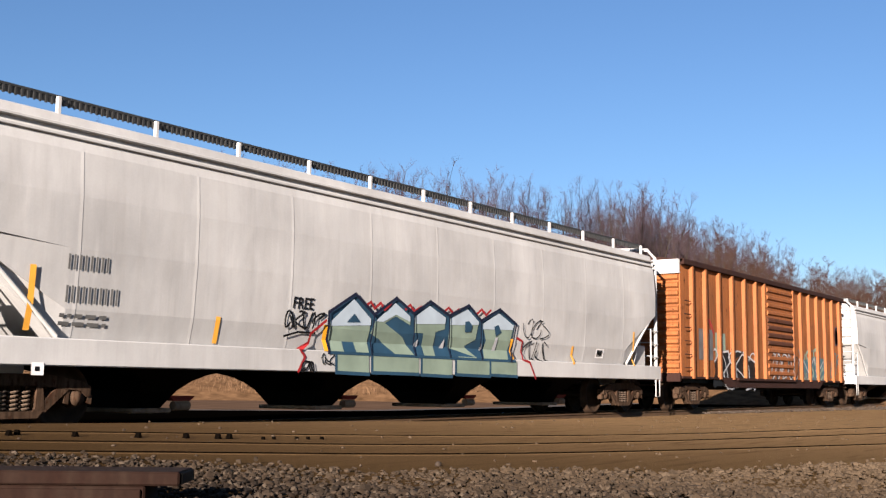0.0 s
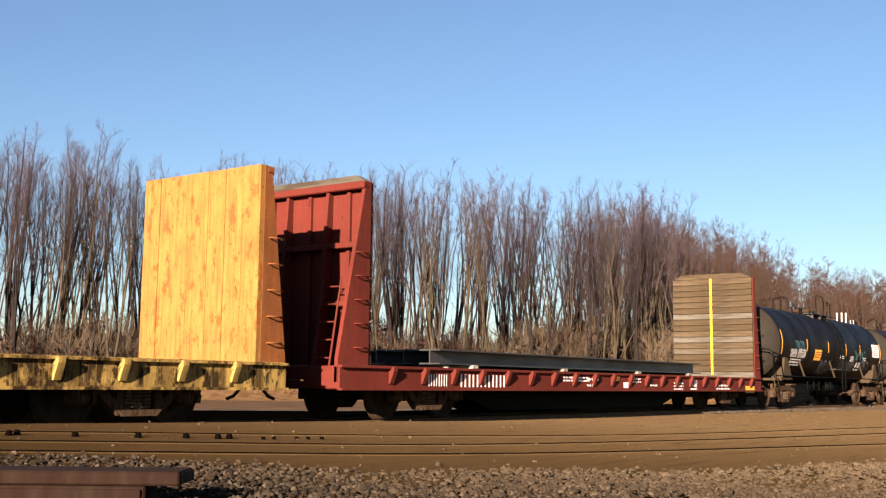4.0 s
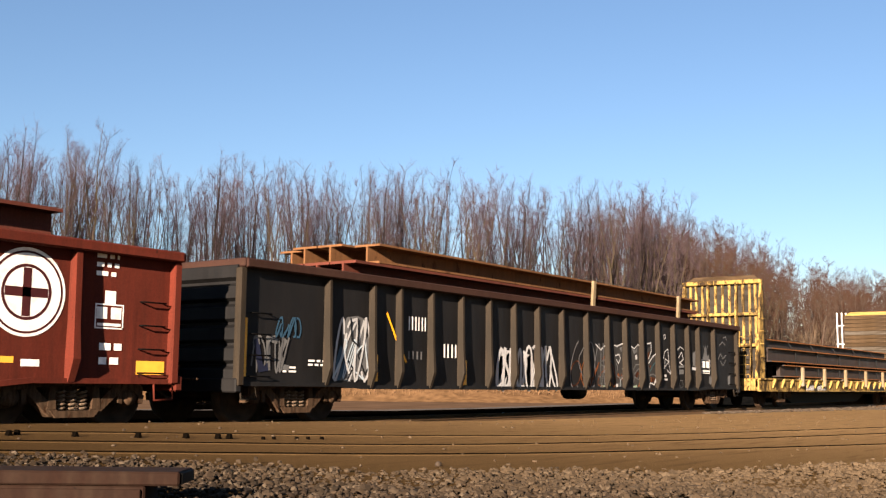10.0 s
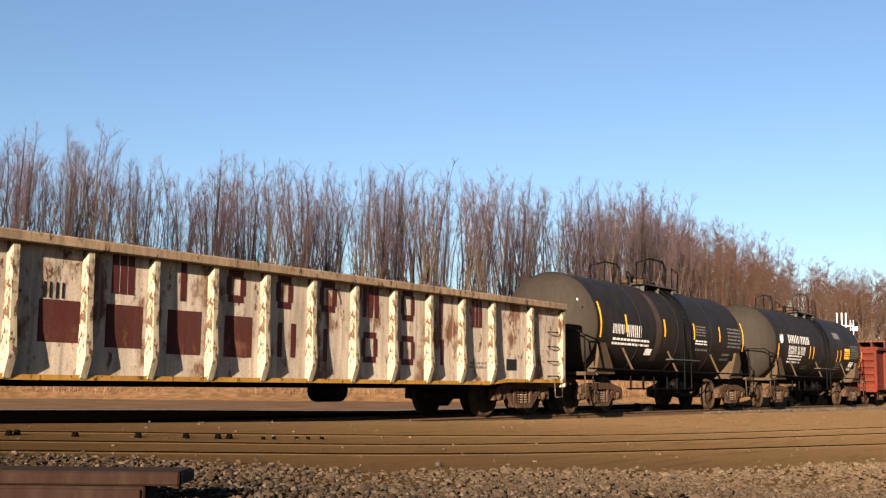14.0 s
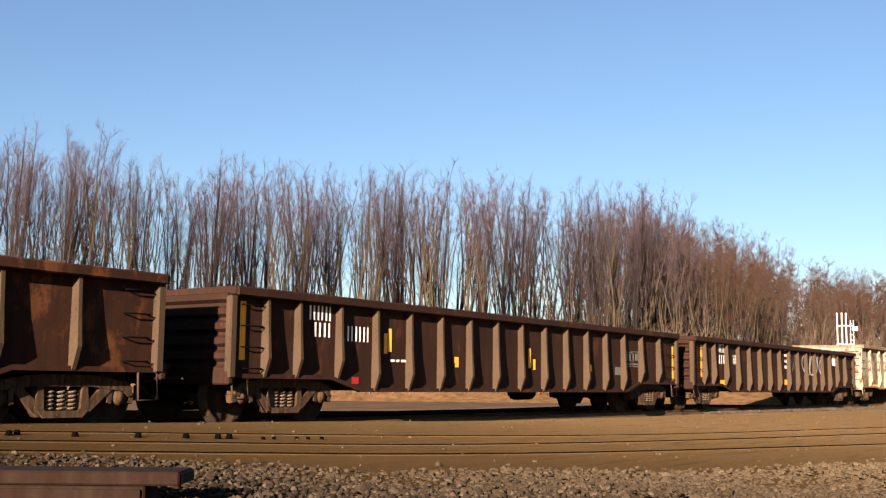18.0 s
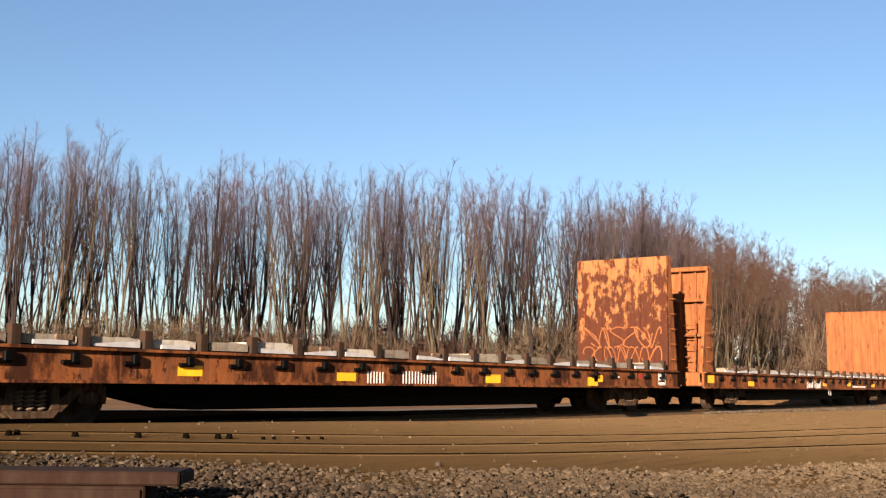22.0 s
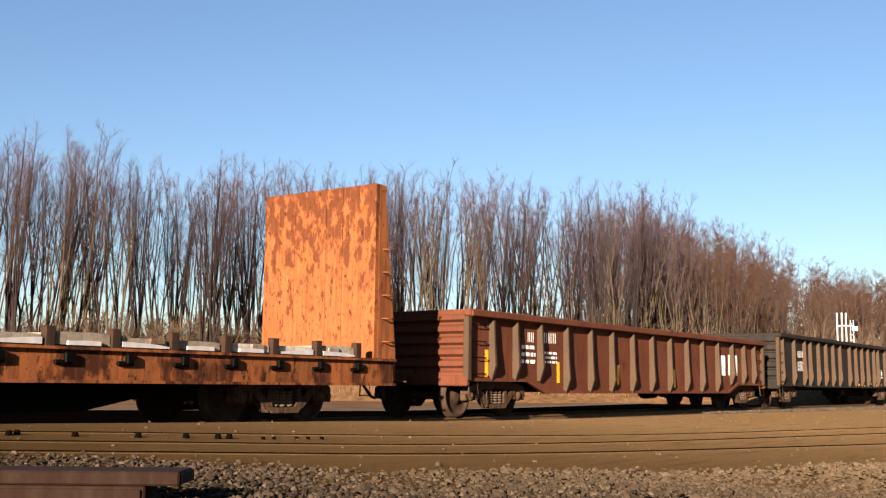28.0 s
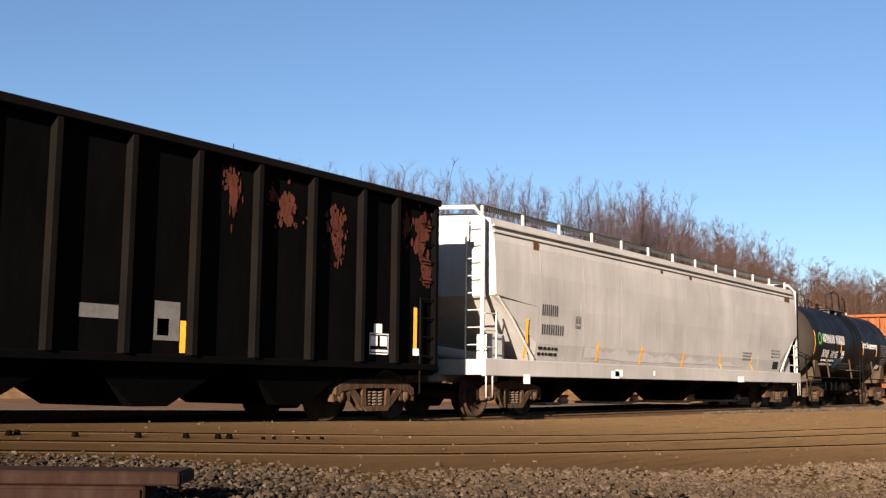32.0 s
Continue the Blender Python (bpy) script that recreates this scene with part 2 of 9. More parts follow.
M["spring"] = plain("spring steel", (0.30, 0.21, 0.14), 0.7, 0.1, 0.3)
M["hose"] = plain("rubber hose", (0.015, 0.015, 0.015), 0.7)
M["white"] = plain("white stencil paint", (0.60, 0.58, 0.55), 0.6, 0, 0.25, 9, clean=True)
M["grey_mark"] = plain("grey stencil paint", (0.30, 0.29, 0.27), 0.7, 0, 0.2, 9)
M["dark_mark"] = plain("black stencil paint", (0.03, 0.03, 0.03), 0.6, 0, 0.2)
M["yellow"] = plain("yellow reflective sheet", (0.64, 0.29, 0.008), 0.4, 0, 0.15, clean=True)
M["orange_strip"] = plain("amber reflective sheet", (0.62, 0.30, 0.03), 0.4, 0, 0.15, clean=True)
M["red_mark"] = plain("red paint", (0.5, 0.03, 0.03), 0.6, 0, 0.2)
M["maroon"] = plain("maroon lettering paint", (0.16, 0.022, 0.022), 0.7, 0, 0.25)
M["spray_white"] = plain("white spray paint", (0.62, 0.62, 0.62), 0.6, 0, 0.25, 3)
M["spray_green"] = plain("pale green spray paint", (0.38, 0.48, 0.36), 0.6, 0, 0.25, 1.5)
M["spray_blue"] = plain("blue spray paint", (0.06, 0.16, 0.27), 0.6, 0, 0.25, 2)
M["spray_navy"] = plain("navy spray paint", (0.035, 0.045, 0.12), 0.6, 0, 0.3, 2)
M["spray_teal"] = plain("teal spray paint", (0.12, 0.30, 0.36), 0.6, 0, 0.25, 2)
M["spray_grey"] = plain("grey spray paint", (0.28, 0.28, 0.28), 0.6, 0, 0.3, 3)
M["spray_sky"] = plain("pale blue spray paint", (0.55, 0.64, 0.70), 0.6, 0, 0.15, 2)
M["green_logo"] = plain("green paint", (0.16, 0.50, 0.08), 0.5, 0, 0.15)
M["board_brown"] = wood("weathered brown lining board", (0.215, 0.135, 0.068), 0.3, 1)
M["board_grey"] = wood("grey brown lining board", (0.26, 0.178, 0.098), 0.3, 1)
M["board_yellow"] = wood("fresh yellow timber", (0.60, 0.38, 0.11), 0.1, 1)
M["plywood"] = paint("orange stained plywood", (0.50, 0.24, 0.06), 0.6, 0.45, 0.8, rust_col=(0.40, 0.12, 0.03), dirt_col=(0.3, 0.12, 0.04), scale=2.0, flake=0.35)
M["dunnage"] = wood("bleached tan dunnage", (0.50, 0.42, 0.32), 0.6, 1)
M["dunnage_brown"] = wood("brown stained dunnage", (0.36, 0.22, 0.13), 0.3, 1)
M["dunnage_white"] = plain("white board edge", (0.56, 0.55, 0.56), 0.8, 0, 0.2)
M["stake_wood"] = wood("pale stake timber", (0.48, 0.36, 0.21), 0.2, 2)
M["deck_wood"] = wood("dark deck plank", (0.12, 0.085, 0.06), 0.5, 1)
M["edge_rust"] = plain("orange rust", (0.42, 0.17, 0.06), 0.85, 0, 0.45, 5.0, 0.03)
M["load_steel"] = paint("mill scale steel", (0.125, 0.088, 0.072), 0.25, 0.4, 0.6, rust_col=(0.34, 0.14, 0.05), dirt_col=(0.10, 0.08, 0.075), spec=0.15, flake=0.15)
M["load_plate"] = paint("dark steel plate", (0.06, 0.058, 0.06), 0.12, 0.25, 0.45, spec=0.7, flake=0)
M["load_rust"] = paint("rusted steel beam", (0.33, 0.155, 0.065), 0.45, 0.3, 0.75, rust_col=(0.18, 0.07, 0.03), flake=0.4)
M["load_oxide"] = paint("oxide primed beam", (0.26, 0.075, 0.05), 0.25, 0.25, 0.7)
M["grating"] = plain("galvanised grating", (0.16, 0.16, 0.15), 0.55, 0.3)
M["rail_steel"] = plain("dusty brown rail", (0.24, 0.135, 0.06), 0.75, 0.0, 0.25)
M["rail_head"] = plain("polished rail head", (0.30, 0.26, 0.22), 0.35, 0.6, 0.2)
M["yard_iron"] = plain("black iron of clips and rail shade lines", (0.02, 0.015, 0.010), 0.9, spec=0.0)
M["pale_strip"] = plain("pale ground", (0.30, 0.27, 0.245), 0.9, 0, 0.5, 3.0, 0.0)
M["far_dirt"] = plain("pink tan ground", (0.30, 0.19, 0.12), 0.95, 0, 0.3, 0.7, 0.0)
M["tie"] = wood("creosoted tie", (0.051, 0.036, 0.025), 0.4, 1)
M["beam_rust"] = paint("rust brown timber baulk", (0.075, 0.031, 0.017), 0.35, 0.25, 0.85, rust_col=(0.045, 0.02, 0.013))
M["signal_white"] = plain("white signal paint", (0.80, 0.80, 0.80), 0.5, 0, 0.06)
M["signal_black"] = plain("black signal backing", (0.02, 0.02, 0.02), 0.5)
M["stones"] = island("mixed gravel", [(0.095, 0.062, 0.035), (0.145, 0.100, 0.062), (0.050, 0.035, 0.022), (0.115, 0.073, 0.043), (0.215, 0.162, 0.110), (0.062, 0.042, 0.027), (0.130, 0.086, 0.053)], dusty=(0.075, 0.052, 0.030))
M["pale_stones"] = island("pale pink ballast", [(0.180, 0.132, 0.090), (0.252, 0.198, 0.150), (0.144, 0.102, 0.069), (0.216, 0.162, 0.114)])
M["reeds"] = island("dry reeds", [(0.34, 0.195, 0.10), (0.40, 0.24, 0.12), (0.24, 0.135, 0.075), (0.36, 0.21, 0.105)])
M["berm"] = plain("dry trampled grass on a low bank", (0.34, 0.195, 0.095), 0.95, 0, 0.45, 2.5, 0.0)
M["spray_dark"] = plain("dark grey spray paint", (0.12, 0.115, 0.11), 0.7, 0, 0.4, 4)
M["bark_tan"] = plain("grey tan bark", (0.205, 0.153, 0.118), 0.9, 0, 0.6, 2.0, 0.0)
M["bark_dark"] = plain("dark bark", (0.10, 0.078, 0.072), 0.9, 0, 0.4, 2.0, 0.0)
M["bark_olive"] = plain("lichen green bark", (0.18, 0.142, 0.094), 0.9, 0, 0.6, 2.0, 0.0)
M["twig"] = plain("purple grey twigs", (0.20, 0.142, 0.168), 0.9, 0, 0.3, 1.0, 0.0)
M["twig_red"] = plain("red brown twigs", (0.175, 0.092, 0.066), 0.9, 0, 0.3, 1.0, 0.0)
M["bush_tan"] = plain("tan brush", (0.26, 0.185, 0.12), 0.9, 0, 0.3, 1.0, 0.0)


def ground_material():
    m, nt, b = nodes_of("packed brown dirt", 0.95)
    big = tex(nt, "Noise", 0.5, 6)
    mid = tex(nt, "Noise", 5.0, 8)
    fine = tex(nt, "Noise", 60.0, 4)
    c = mix(nt, ramp(nt, big.outputs["Fac"], [(0.3, 0.0), (0.7, 1.0)]), (0.026, 0.0150, 0.0058), (0.038, 0.0225, 0.009))
    c = mix(nt, ramp(nt, mid.outputs["Fac"], [(0.5, 0.0), (0.75, 0.6)]), c, (0.032, 0.0175, 0.0072))
    # the dirt mixes to a lighter tan along the track
    co, xyz = nt.nodes.new("ShaderNodeTexCoord"), nt.nodes.new("ShaderNodeSeparateXYZ")
    nt.links.new(co.outputs["Object"], xyz.inputs["Vector"])
    mr = nt.nodes.new("ShaderNodeMapRange")
    mr.inputs["From Min"].default_value, mr.inputs["From Max"].default_value = 4.5, 19.0
    nt.links.new(xyz.outputs["X"], mr.inputs["Value"])
    c = mix(nt, mr.outputs["Result"], c, (0.165, 0.104, 0.048))
    ruts = tex(nt, "Noise", 1.6, 5, (0.5, 4.0, 1.0))
    c = mix(nt, ramp(nt, ruts.outputs["Fac"], [(0.52, 0.0), (0.7, 0.45)]), c, (0.035, 0.020, 0.009))
    c = mix(nt, 0.3, c, ramp(nt, fine.outputs["Fac"], [(0.3, 0.05), (0.7, 0.9)]), "OVERLAY")
    nt.links.new(c, b.inputs["Base Color"])
    b.inputs["Specular IOR Level"].default_value = 0.0
    bump(nt, b, fine.outputs["Fac"], 0.5, 0.02)
    return m


M["dirt"] = ground_material()
# near-black: the shadow beside the track is put into the ballast's colour
M["track_bed"] = plain("near-black ballast with shadow", (0.010, 0.008, 0.006), 0.95, 0, 0.5, 30.0, 0.0)


# ---- mesh helpers ----
class Shape:
    """Collects the faces of one mesh."""

    def __init__(self):
        self.v, self.f, self.s = [], [], []

    def add(self, verts, faces, smooth=False):
        o = len(self.v)
        self.v += [tuple(p) for p in verts]
        self.f += [tuple(i + o for i in f) for f in faces]
        self.s += [smooth] * len(faces)
        return self

    def box(self, x0, x1, y0, y1, z0, z1, c=0.0):
        """A box; c takes its edges off."""
        if c <= 0:
            v = [(x, y, z) for x in (x0, x1) for y in (y0, y1) for z in (z0, z1)]
            return self.add(v, [(0, 1, 3, 2), (4, 6, 7, 5), (0, 4, 5, 1), (2, 3, 7, 6), (0, 2, 6, 4), (1, 5, 7, 3)])
        v, f = [], []
        for sx in (0, 1):
            for sy in (0, 1):
                for sz in (0, 1):
                    X, Y, Z = (x0, x1)[sx], (y0, y1)[sy], (z0, z1)[sz]
                    dx, dy, dz = c * (1 - 2 * sx), c * (1 - 2 * sy), c * (1 - 2 * sz)
                    v += [(X, Y + dy, Z + dz), (X + dx, Y, Z + dz), (X + dx, Y + dy, Z)]
        i = lambda sx, sy, sz, k: (sx * 4 + sy * 2 + sz) * 3 + k
        f += [(i(0, 0, 0, 0), i(0, 0, 1, 0), i(0, 1, 1, 0), i(0, 1, 0, 0)), (i(1, 0, 0, 0), i(1, 1, 0, 0), i(1, 1, 1, 0), i(1, 0, 1, 0))]
        f += [(i(0, 0, 0, 1), i(1, 0, 0, 1), i(1, 0, 1, 1), i(0, 0, 1, 1)), (i(0, 1, 0, 1), i(0, 1, 1, 1), i(1, 1, 1, 1), i(1, 1, 0, 1))]
        f += [(i(0, 0, 0, 2), i(0, 1, 0, 2), i(1, 1, 0, 2), i(1, 0, 0, 2)), (i(0, 0, 1, 2), i(1, 0, 1, 2), i(1, 1, 1, 2), i(0, 1, 1, 2))]
        for a in (0, 1):
            for b in (0, 1):
                f += [(i(0, a, b, 1), i(0, a, b, 2), i(1, a, b, 2), i(1, a, b, 1)), (i(a, 0, b, 0), i(a, 0, b, 2), i(a, 1, b, 2), i(a, 1, b, 0)),
                      (i(a, b, 0, 0), i(a, b, 0, 1), i(a, b, 1, 1), i(a, b, 1, 0))]
                for k in (0, 1):
                    f.append((i(a, b, k, 0), i(a, b, k, 1), i(a, b, k, 2)))
        return self.add(v, f)

    def prism(self, outline, axis, a, b, smooth=False):
        """An outline drawn out along an axis from a to b. The outline is (y, z) for x, (x, z) for y, (x, y) for z."""
        put = {"x": lambda p, t: (t, p[0], p[1]), "y": lambda p, t: (p[0], t, p[1]), "z": lambda p, t: (p[0], p[1], t)}[axis]
        n = len(outline)
        v = [put(p, a) for p in outline] + [put(p, b) for p in outline]
        self.add(v, [(i, (i + 1) % n, n + (i + 1) % n, n + i) for i in range(n)], smooth)
        self.add(v, [tuple(range(n))[::-1], tuple(range(n, 2 * n))])
        return self

    def tube(self, pts, r, n=6, r_end=None, caps=True):
        """A round bar along points."""
        pts = [Vector(p) for p in pts]
        rows, k = [], len(pts)
        for i, p in enumerate(pts):
            d = (pts[min(k - 1, i + 1)] - pts[max(0, i - 1)]).normalized()
            side = d.cross(Vector((0, 0, 1)) if abs(d.z) < 0.9 else Vector((1, 0, 0))).normalized()
            up = side.cross(d)
            rr = r if r_end is None else r + (r_end - r) * i / (k - 1)
            rows.append([p + side * (rr * math.cos(t * math.tau / n)) + up * (rr * math.sin(t * math.tau / n)) for t in range(n)])
        v = [q for row in rows for q in row]
        f = [(i * n + j, i * n + (j + 1) % n, (i + 1) * n + (j + 1) % n, (i + 1) * n + j) for i in range(k - 1) for j in range(n)]
        self.add(v, f, n > 4)
        if caps:
            self.add(rows[0], [tuple(range(n))])
            self.add(rows[-1], [tuple(range(n))[::-1]])
        return self

    def lathe(self, profile, axis, n=24, centre=(0, 0, 0)):
        """A profile of (radius, along) turned round the x or the y axis."""
        v = []
        for r, a in profile:
            for t in range(n):
                c, s = r * math.cos(t * math.tau / n), r * math.sin(t * math.tau / n)
                p = (a, c, s) if axis == "x" else (c, a, s)
                v.append((p[0] + centre[0], p[1] + centre[1], p[2] + centre[2]))
        f = [(i * n + j, i * n + (j + 1) % n, (i + 1) * n + (j + 1) % n, (i + 1) * n + j) for i in range(len(profile) - 1) for j in range(n)]
        return self.add(v, f, True)

    def mesh(self, name, mat):
        me = bpy.data.meshes.new(name)
        me.from_pydata(self.v, [], self.f)
        me.polygons.foreach_set("use_smooth", self.s)
        me.materials.append(mat)
        b = bmesh.new()
        b.from_mesh(me)
        bmesh.ops.recalc_face_normals(b, faces=b.faces)
        b.to_mesh(me)
        b.free()
        me.update()
        return me


def part(name, shape, mat, parent, label="", at=None):
    """One mesh object under a thing or a part."""
    me = shape if isinstance(shape, bpy.types.Mesh) else shape.mesh(name, mat)
    ob = new(name, me)
    ob.parent = parent
    if at is not None:
        ob.matrix_basis = at if isinstance(at, Matrix) else Matrix.Translation(at)
    if label:
        tagged(ob, label)
    return ob


def thing(name, label, category, group="", kind=""):
    return tagged(new(name), label, category, group, kind)


def single(name, shape, mat, label, category, group="", kind="", at=None):
    return tagged(part(name, shape, mat, None, at=at), label, category, group, kind)


# ---- the ground, the tracks ----
BANK = ((-60, 0.26), (0, 0.26), (7.4, 0.225), (10, 0.18), (13.5, 0.125), (17, 0.05), (24, 0.0), (400, 0.0))


def level(x, y):
    """Height of the dirt on the near side: a low bank that slopes off along the track."""
    s = min(1.0, max(0.0, (y + 9) / 6.5))
    bank = 0.0
    for (a, p), (b, q) in zip(BANK, BANK[1:]):
        if a <= x <= b:
            bank = p + (q - p) * (x - a) / (b - a)
    return -0.05 + bank * s * s * (3 - 2 * s)


def ground():
    s = Shape()
    ys = [-2500, -60, -14, -9] + [-9 + 0.5 * i for i in range(1, 14)] + [-2.2]
    low = [(-1.75, -0.15), (1.75, -0.15), (2.3, -0.1), (40, -0.1), (2500, -0.1)]
    xs = [-2500, -60, -20, 0] + [1.25 * i for i in range(1, 21)] + [40, 60, 150, 400, 3500]
    v = [p for x in xs for p in [(x, y, level(x, y)) for y in ys] + [(x, y, z) for y, z in low]]
    k = len(ys) + len(low)
    s.add(v, [(i * k + j, (i + 1) * k + j, (i + 1) * k + j + 1, i * k + j + 1) for i in range(len(xs) - 1) for j in range(k - 1)], True)
    single("ground", s, M["dirt"], "packed brown dirt of a rail yard", "ground", kind="structure")


ground()

RAIL = [(-0.07, -0.15), (0.07, -0.15), (0.07, -0.138), (0.012, -0.12), (0.012, -0.04), (0.036, -0.03), (0.036, -0.004), (0.028, 0.0), (-0.028, 0.0),
        (-0.036, -0.004), (-0.036, -0.03), (-0.012, -0.04), (-0.012, -0.12), (-0.07, -0.138)]


def main_track():
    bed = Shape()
    # the bed's far edge is drawn where the band of shadow ends
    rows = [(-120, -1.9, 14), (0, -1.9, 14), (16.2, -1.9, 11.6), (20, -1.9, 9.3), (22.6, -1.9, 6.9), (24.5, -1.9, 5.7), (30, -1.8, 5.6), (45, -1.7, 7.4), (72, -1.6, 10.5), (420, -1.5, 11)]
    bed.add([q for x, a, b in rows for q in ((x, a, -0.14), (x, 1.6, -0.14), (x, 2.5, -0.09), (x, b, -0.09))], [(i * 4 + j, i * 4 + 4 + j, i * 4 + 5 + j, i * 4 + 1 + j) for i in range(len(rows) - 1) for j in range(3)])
    far = Shape()
    far.add([q for x, a, b in rows for q in ((x, b + 0.02, -0.084), (x, b + 1.0, -0.084))], [(i * 2, i * 2 + 2, i * 2 + 3, i * 2 + 1) for i in range(len(rows) - 1)])
    single("pale_ground_strip", far, M["pale_strip"], "pale ground beyond the dark band", "ground", kind="structure")
    back = Shape()
    back.add([q for x, a, b in rows for q in ((x, b + 1.03, -0.086), (x, 90, -0.086))], [(i * 2, i * 2 + 2, i * 2 + 3, i * 2 + 1) for i in range(len(rows) - 1)])
    single("far_ground", back, M["far_dirt"], "pink tan open ground before the wood", "ground", kind="structure")
    single("track_bed", bed, M["track_bed"], "dark ballast under the main track, widened and blackened as the train's shadow", "ballast", kind="structure")
    track = thing("main_track", "straight main track with dusty rails on dark ties", "track", kind="structure")
    for y in (-0.755, 0.755):
        part("rail", Shape().prism([(y + a, b) for a, b in RAIL], "x", -60, 420), M["rail_steel"], track)
    me = Shape().box(-0.11, 0.11, -1.3, 1.3, -0.28, -0.135, 0.012).mesh("tie", M["tie"])
    for i in range(150):
        part("tie", me, None, track, at=Matrix.Translation((-4 + i * 0.53, random.uniform(-0.05, 0.05), random.uniform(-0.006, 0.004))) @ pose(0, 0, 0, 0, 0, random.uniform(-1, 1)))


main_track()


def bar_along(pts, outline):
    """An outline (across, up) drawn along points on the ground."""
    s, n, rows = Shape(), len(outline), []
    for i, p in enumerate(pts):
        d = (Vector(pts[min(len(pts) - 1, i + 1)]) - Vector(pts[max(0, i - 1)])).normalized()
        across = Vector((-d.y, d.x, 0))
        rows += [tuple(Vector(p) + across * a + Vector((0, 0, b))) for a, b in outline]
    f = [(i * n + j, i * n + (j + 1) % n, (i + 1) * n + (j + 1) % n, (i + 1) * n + j) for i in range(len(pts) - 1) for j in range(n)]
    s.add(rows, f)
    s.add(rows[:n], [tuple(range(n))])
    s.add(rows[-n:], [tuple(range(n))[::-1]])
    return s


def bend(points, step=0.5, lead=8.0):
    """A smooth line through a few plan points, drawn on straight at both ends."""
    pts = [Vector((*p, 0)) for p in points]
    pts = [pts[0] + (pts[0] - pts[1]).normalized() * lead] + pts + [pts[-1] + (pts[-1] - pts[-2]).normalized() * lead * 3]
    out = []
    for i in range(len(pts) - 1):
        a, b, c, d = pts[max(0, i - 1)], pts[i], pts[i + 1], pts[min(len(pts) - 1, i + 2)]
        k = max(2, int((c - b).length / step))
        for j in range(k):
            t = j / k
            out.append(0.5 * ((2 * b) + (c - a) * t + (2 * a - 5 * b + 4 * c - d) * t * t + (3 * b - a - 3 * c + d) * t ** 3))
    return out + [pts[-1]]


# rails lying in the dirt in front of the main track
YARD = [[(6.36, -3.7), (7.63, -4.29), (9.23, -4.9), (11.23, -5.66), (14.08, -6.62), (21.89, -8.46)],
        [(5.78, -4.6), (7.15, -5.29), (9.95, -6.56), (13.8, -7.75), (18.86, -9.16)],
        [(5.3, -5.35), (6.53, -6.02), (8.91, -7.3), (11.89, -8.6), (15.22, -10.02)]]


def yard_rails():
    for line in YARD:
        pts = [Vector((p.x, p.y, level(p.x, p.y))) for p in bend(line)]
        r = thing("yard_rail", "old rail sunk in the dirt, with a dark shade line drawn along it", "rail", "rails lying in the dirt", kind="structure")
        # black bar drawn for the thin line of groove and shade beside the rail
        part("rail_head", bar_along(pts, [(0.0, -0.05), (0.07, -0.05), (0.07, 0.010), (0.0, 0.010)]), M["yard_iron"], r, "dark bar for the line of groove and shade along the rail")
        part("dirt_lip", bar_along(pts, [(-0.17, -0.05), (-0.012, -0.05), (-0.012, 0.003), (-0.09, 0.003)]), M["dirt"], r)
    clip = Shape().prism([(-0.035, -0.02), (0.035, -0.02), (0.008, 0.05), (-0.008, 0.05)], "y", -0.03, 0.03).mesh("rail_clip", M["yard_iron"])
    spike = Shape().prism([(-0.018, -0.02), (0.018, -0.02), (0.008, 0.03), (-0.008, 0.03)], "y", -0.02, 0.02).mesh("rail_clip", M["yard_iron"])
    for i, (x, y) in enumerate(((6.19, -4.1), (6.3, -4.07), (6.7, -4.43), (7.22, -4.74), (7.66, -4.95), (7.96, -5.1), (8.09, -5.13), (8.42, -5.3), (8.55, -5.33), (8.82, -5.41), (8.96, -5.45), (9.13, -5.5))):
        tagged(part("rail_clip", clip if i < 7 else spike, None, None, at=(x, y, level(x, y))), "dark steel rail clip standing in the dirt", "rail clip", "clips along the old rail")


yard_rails()


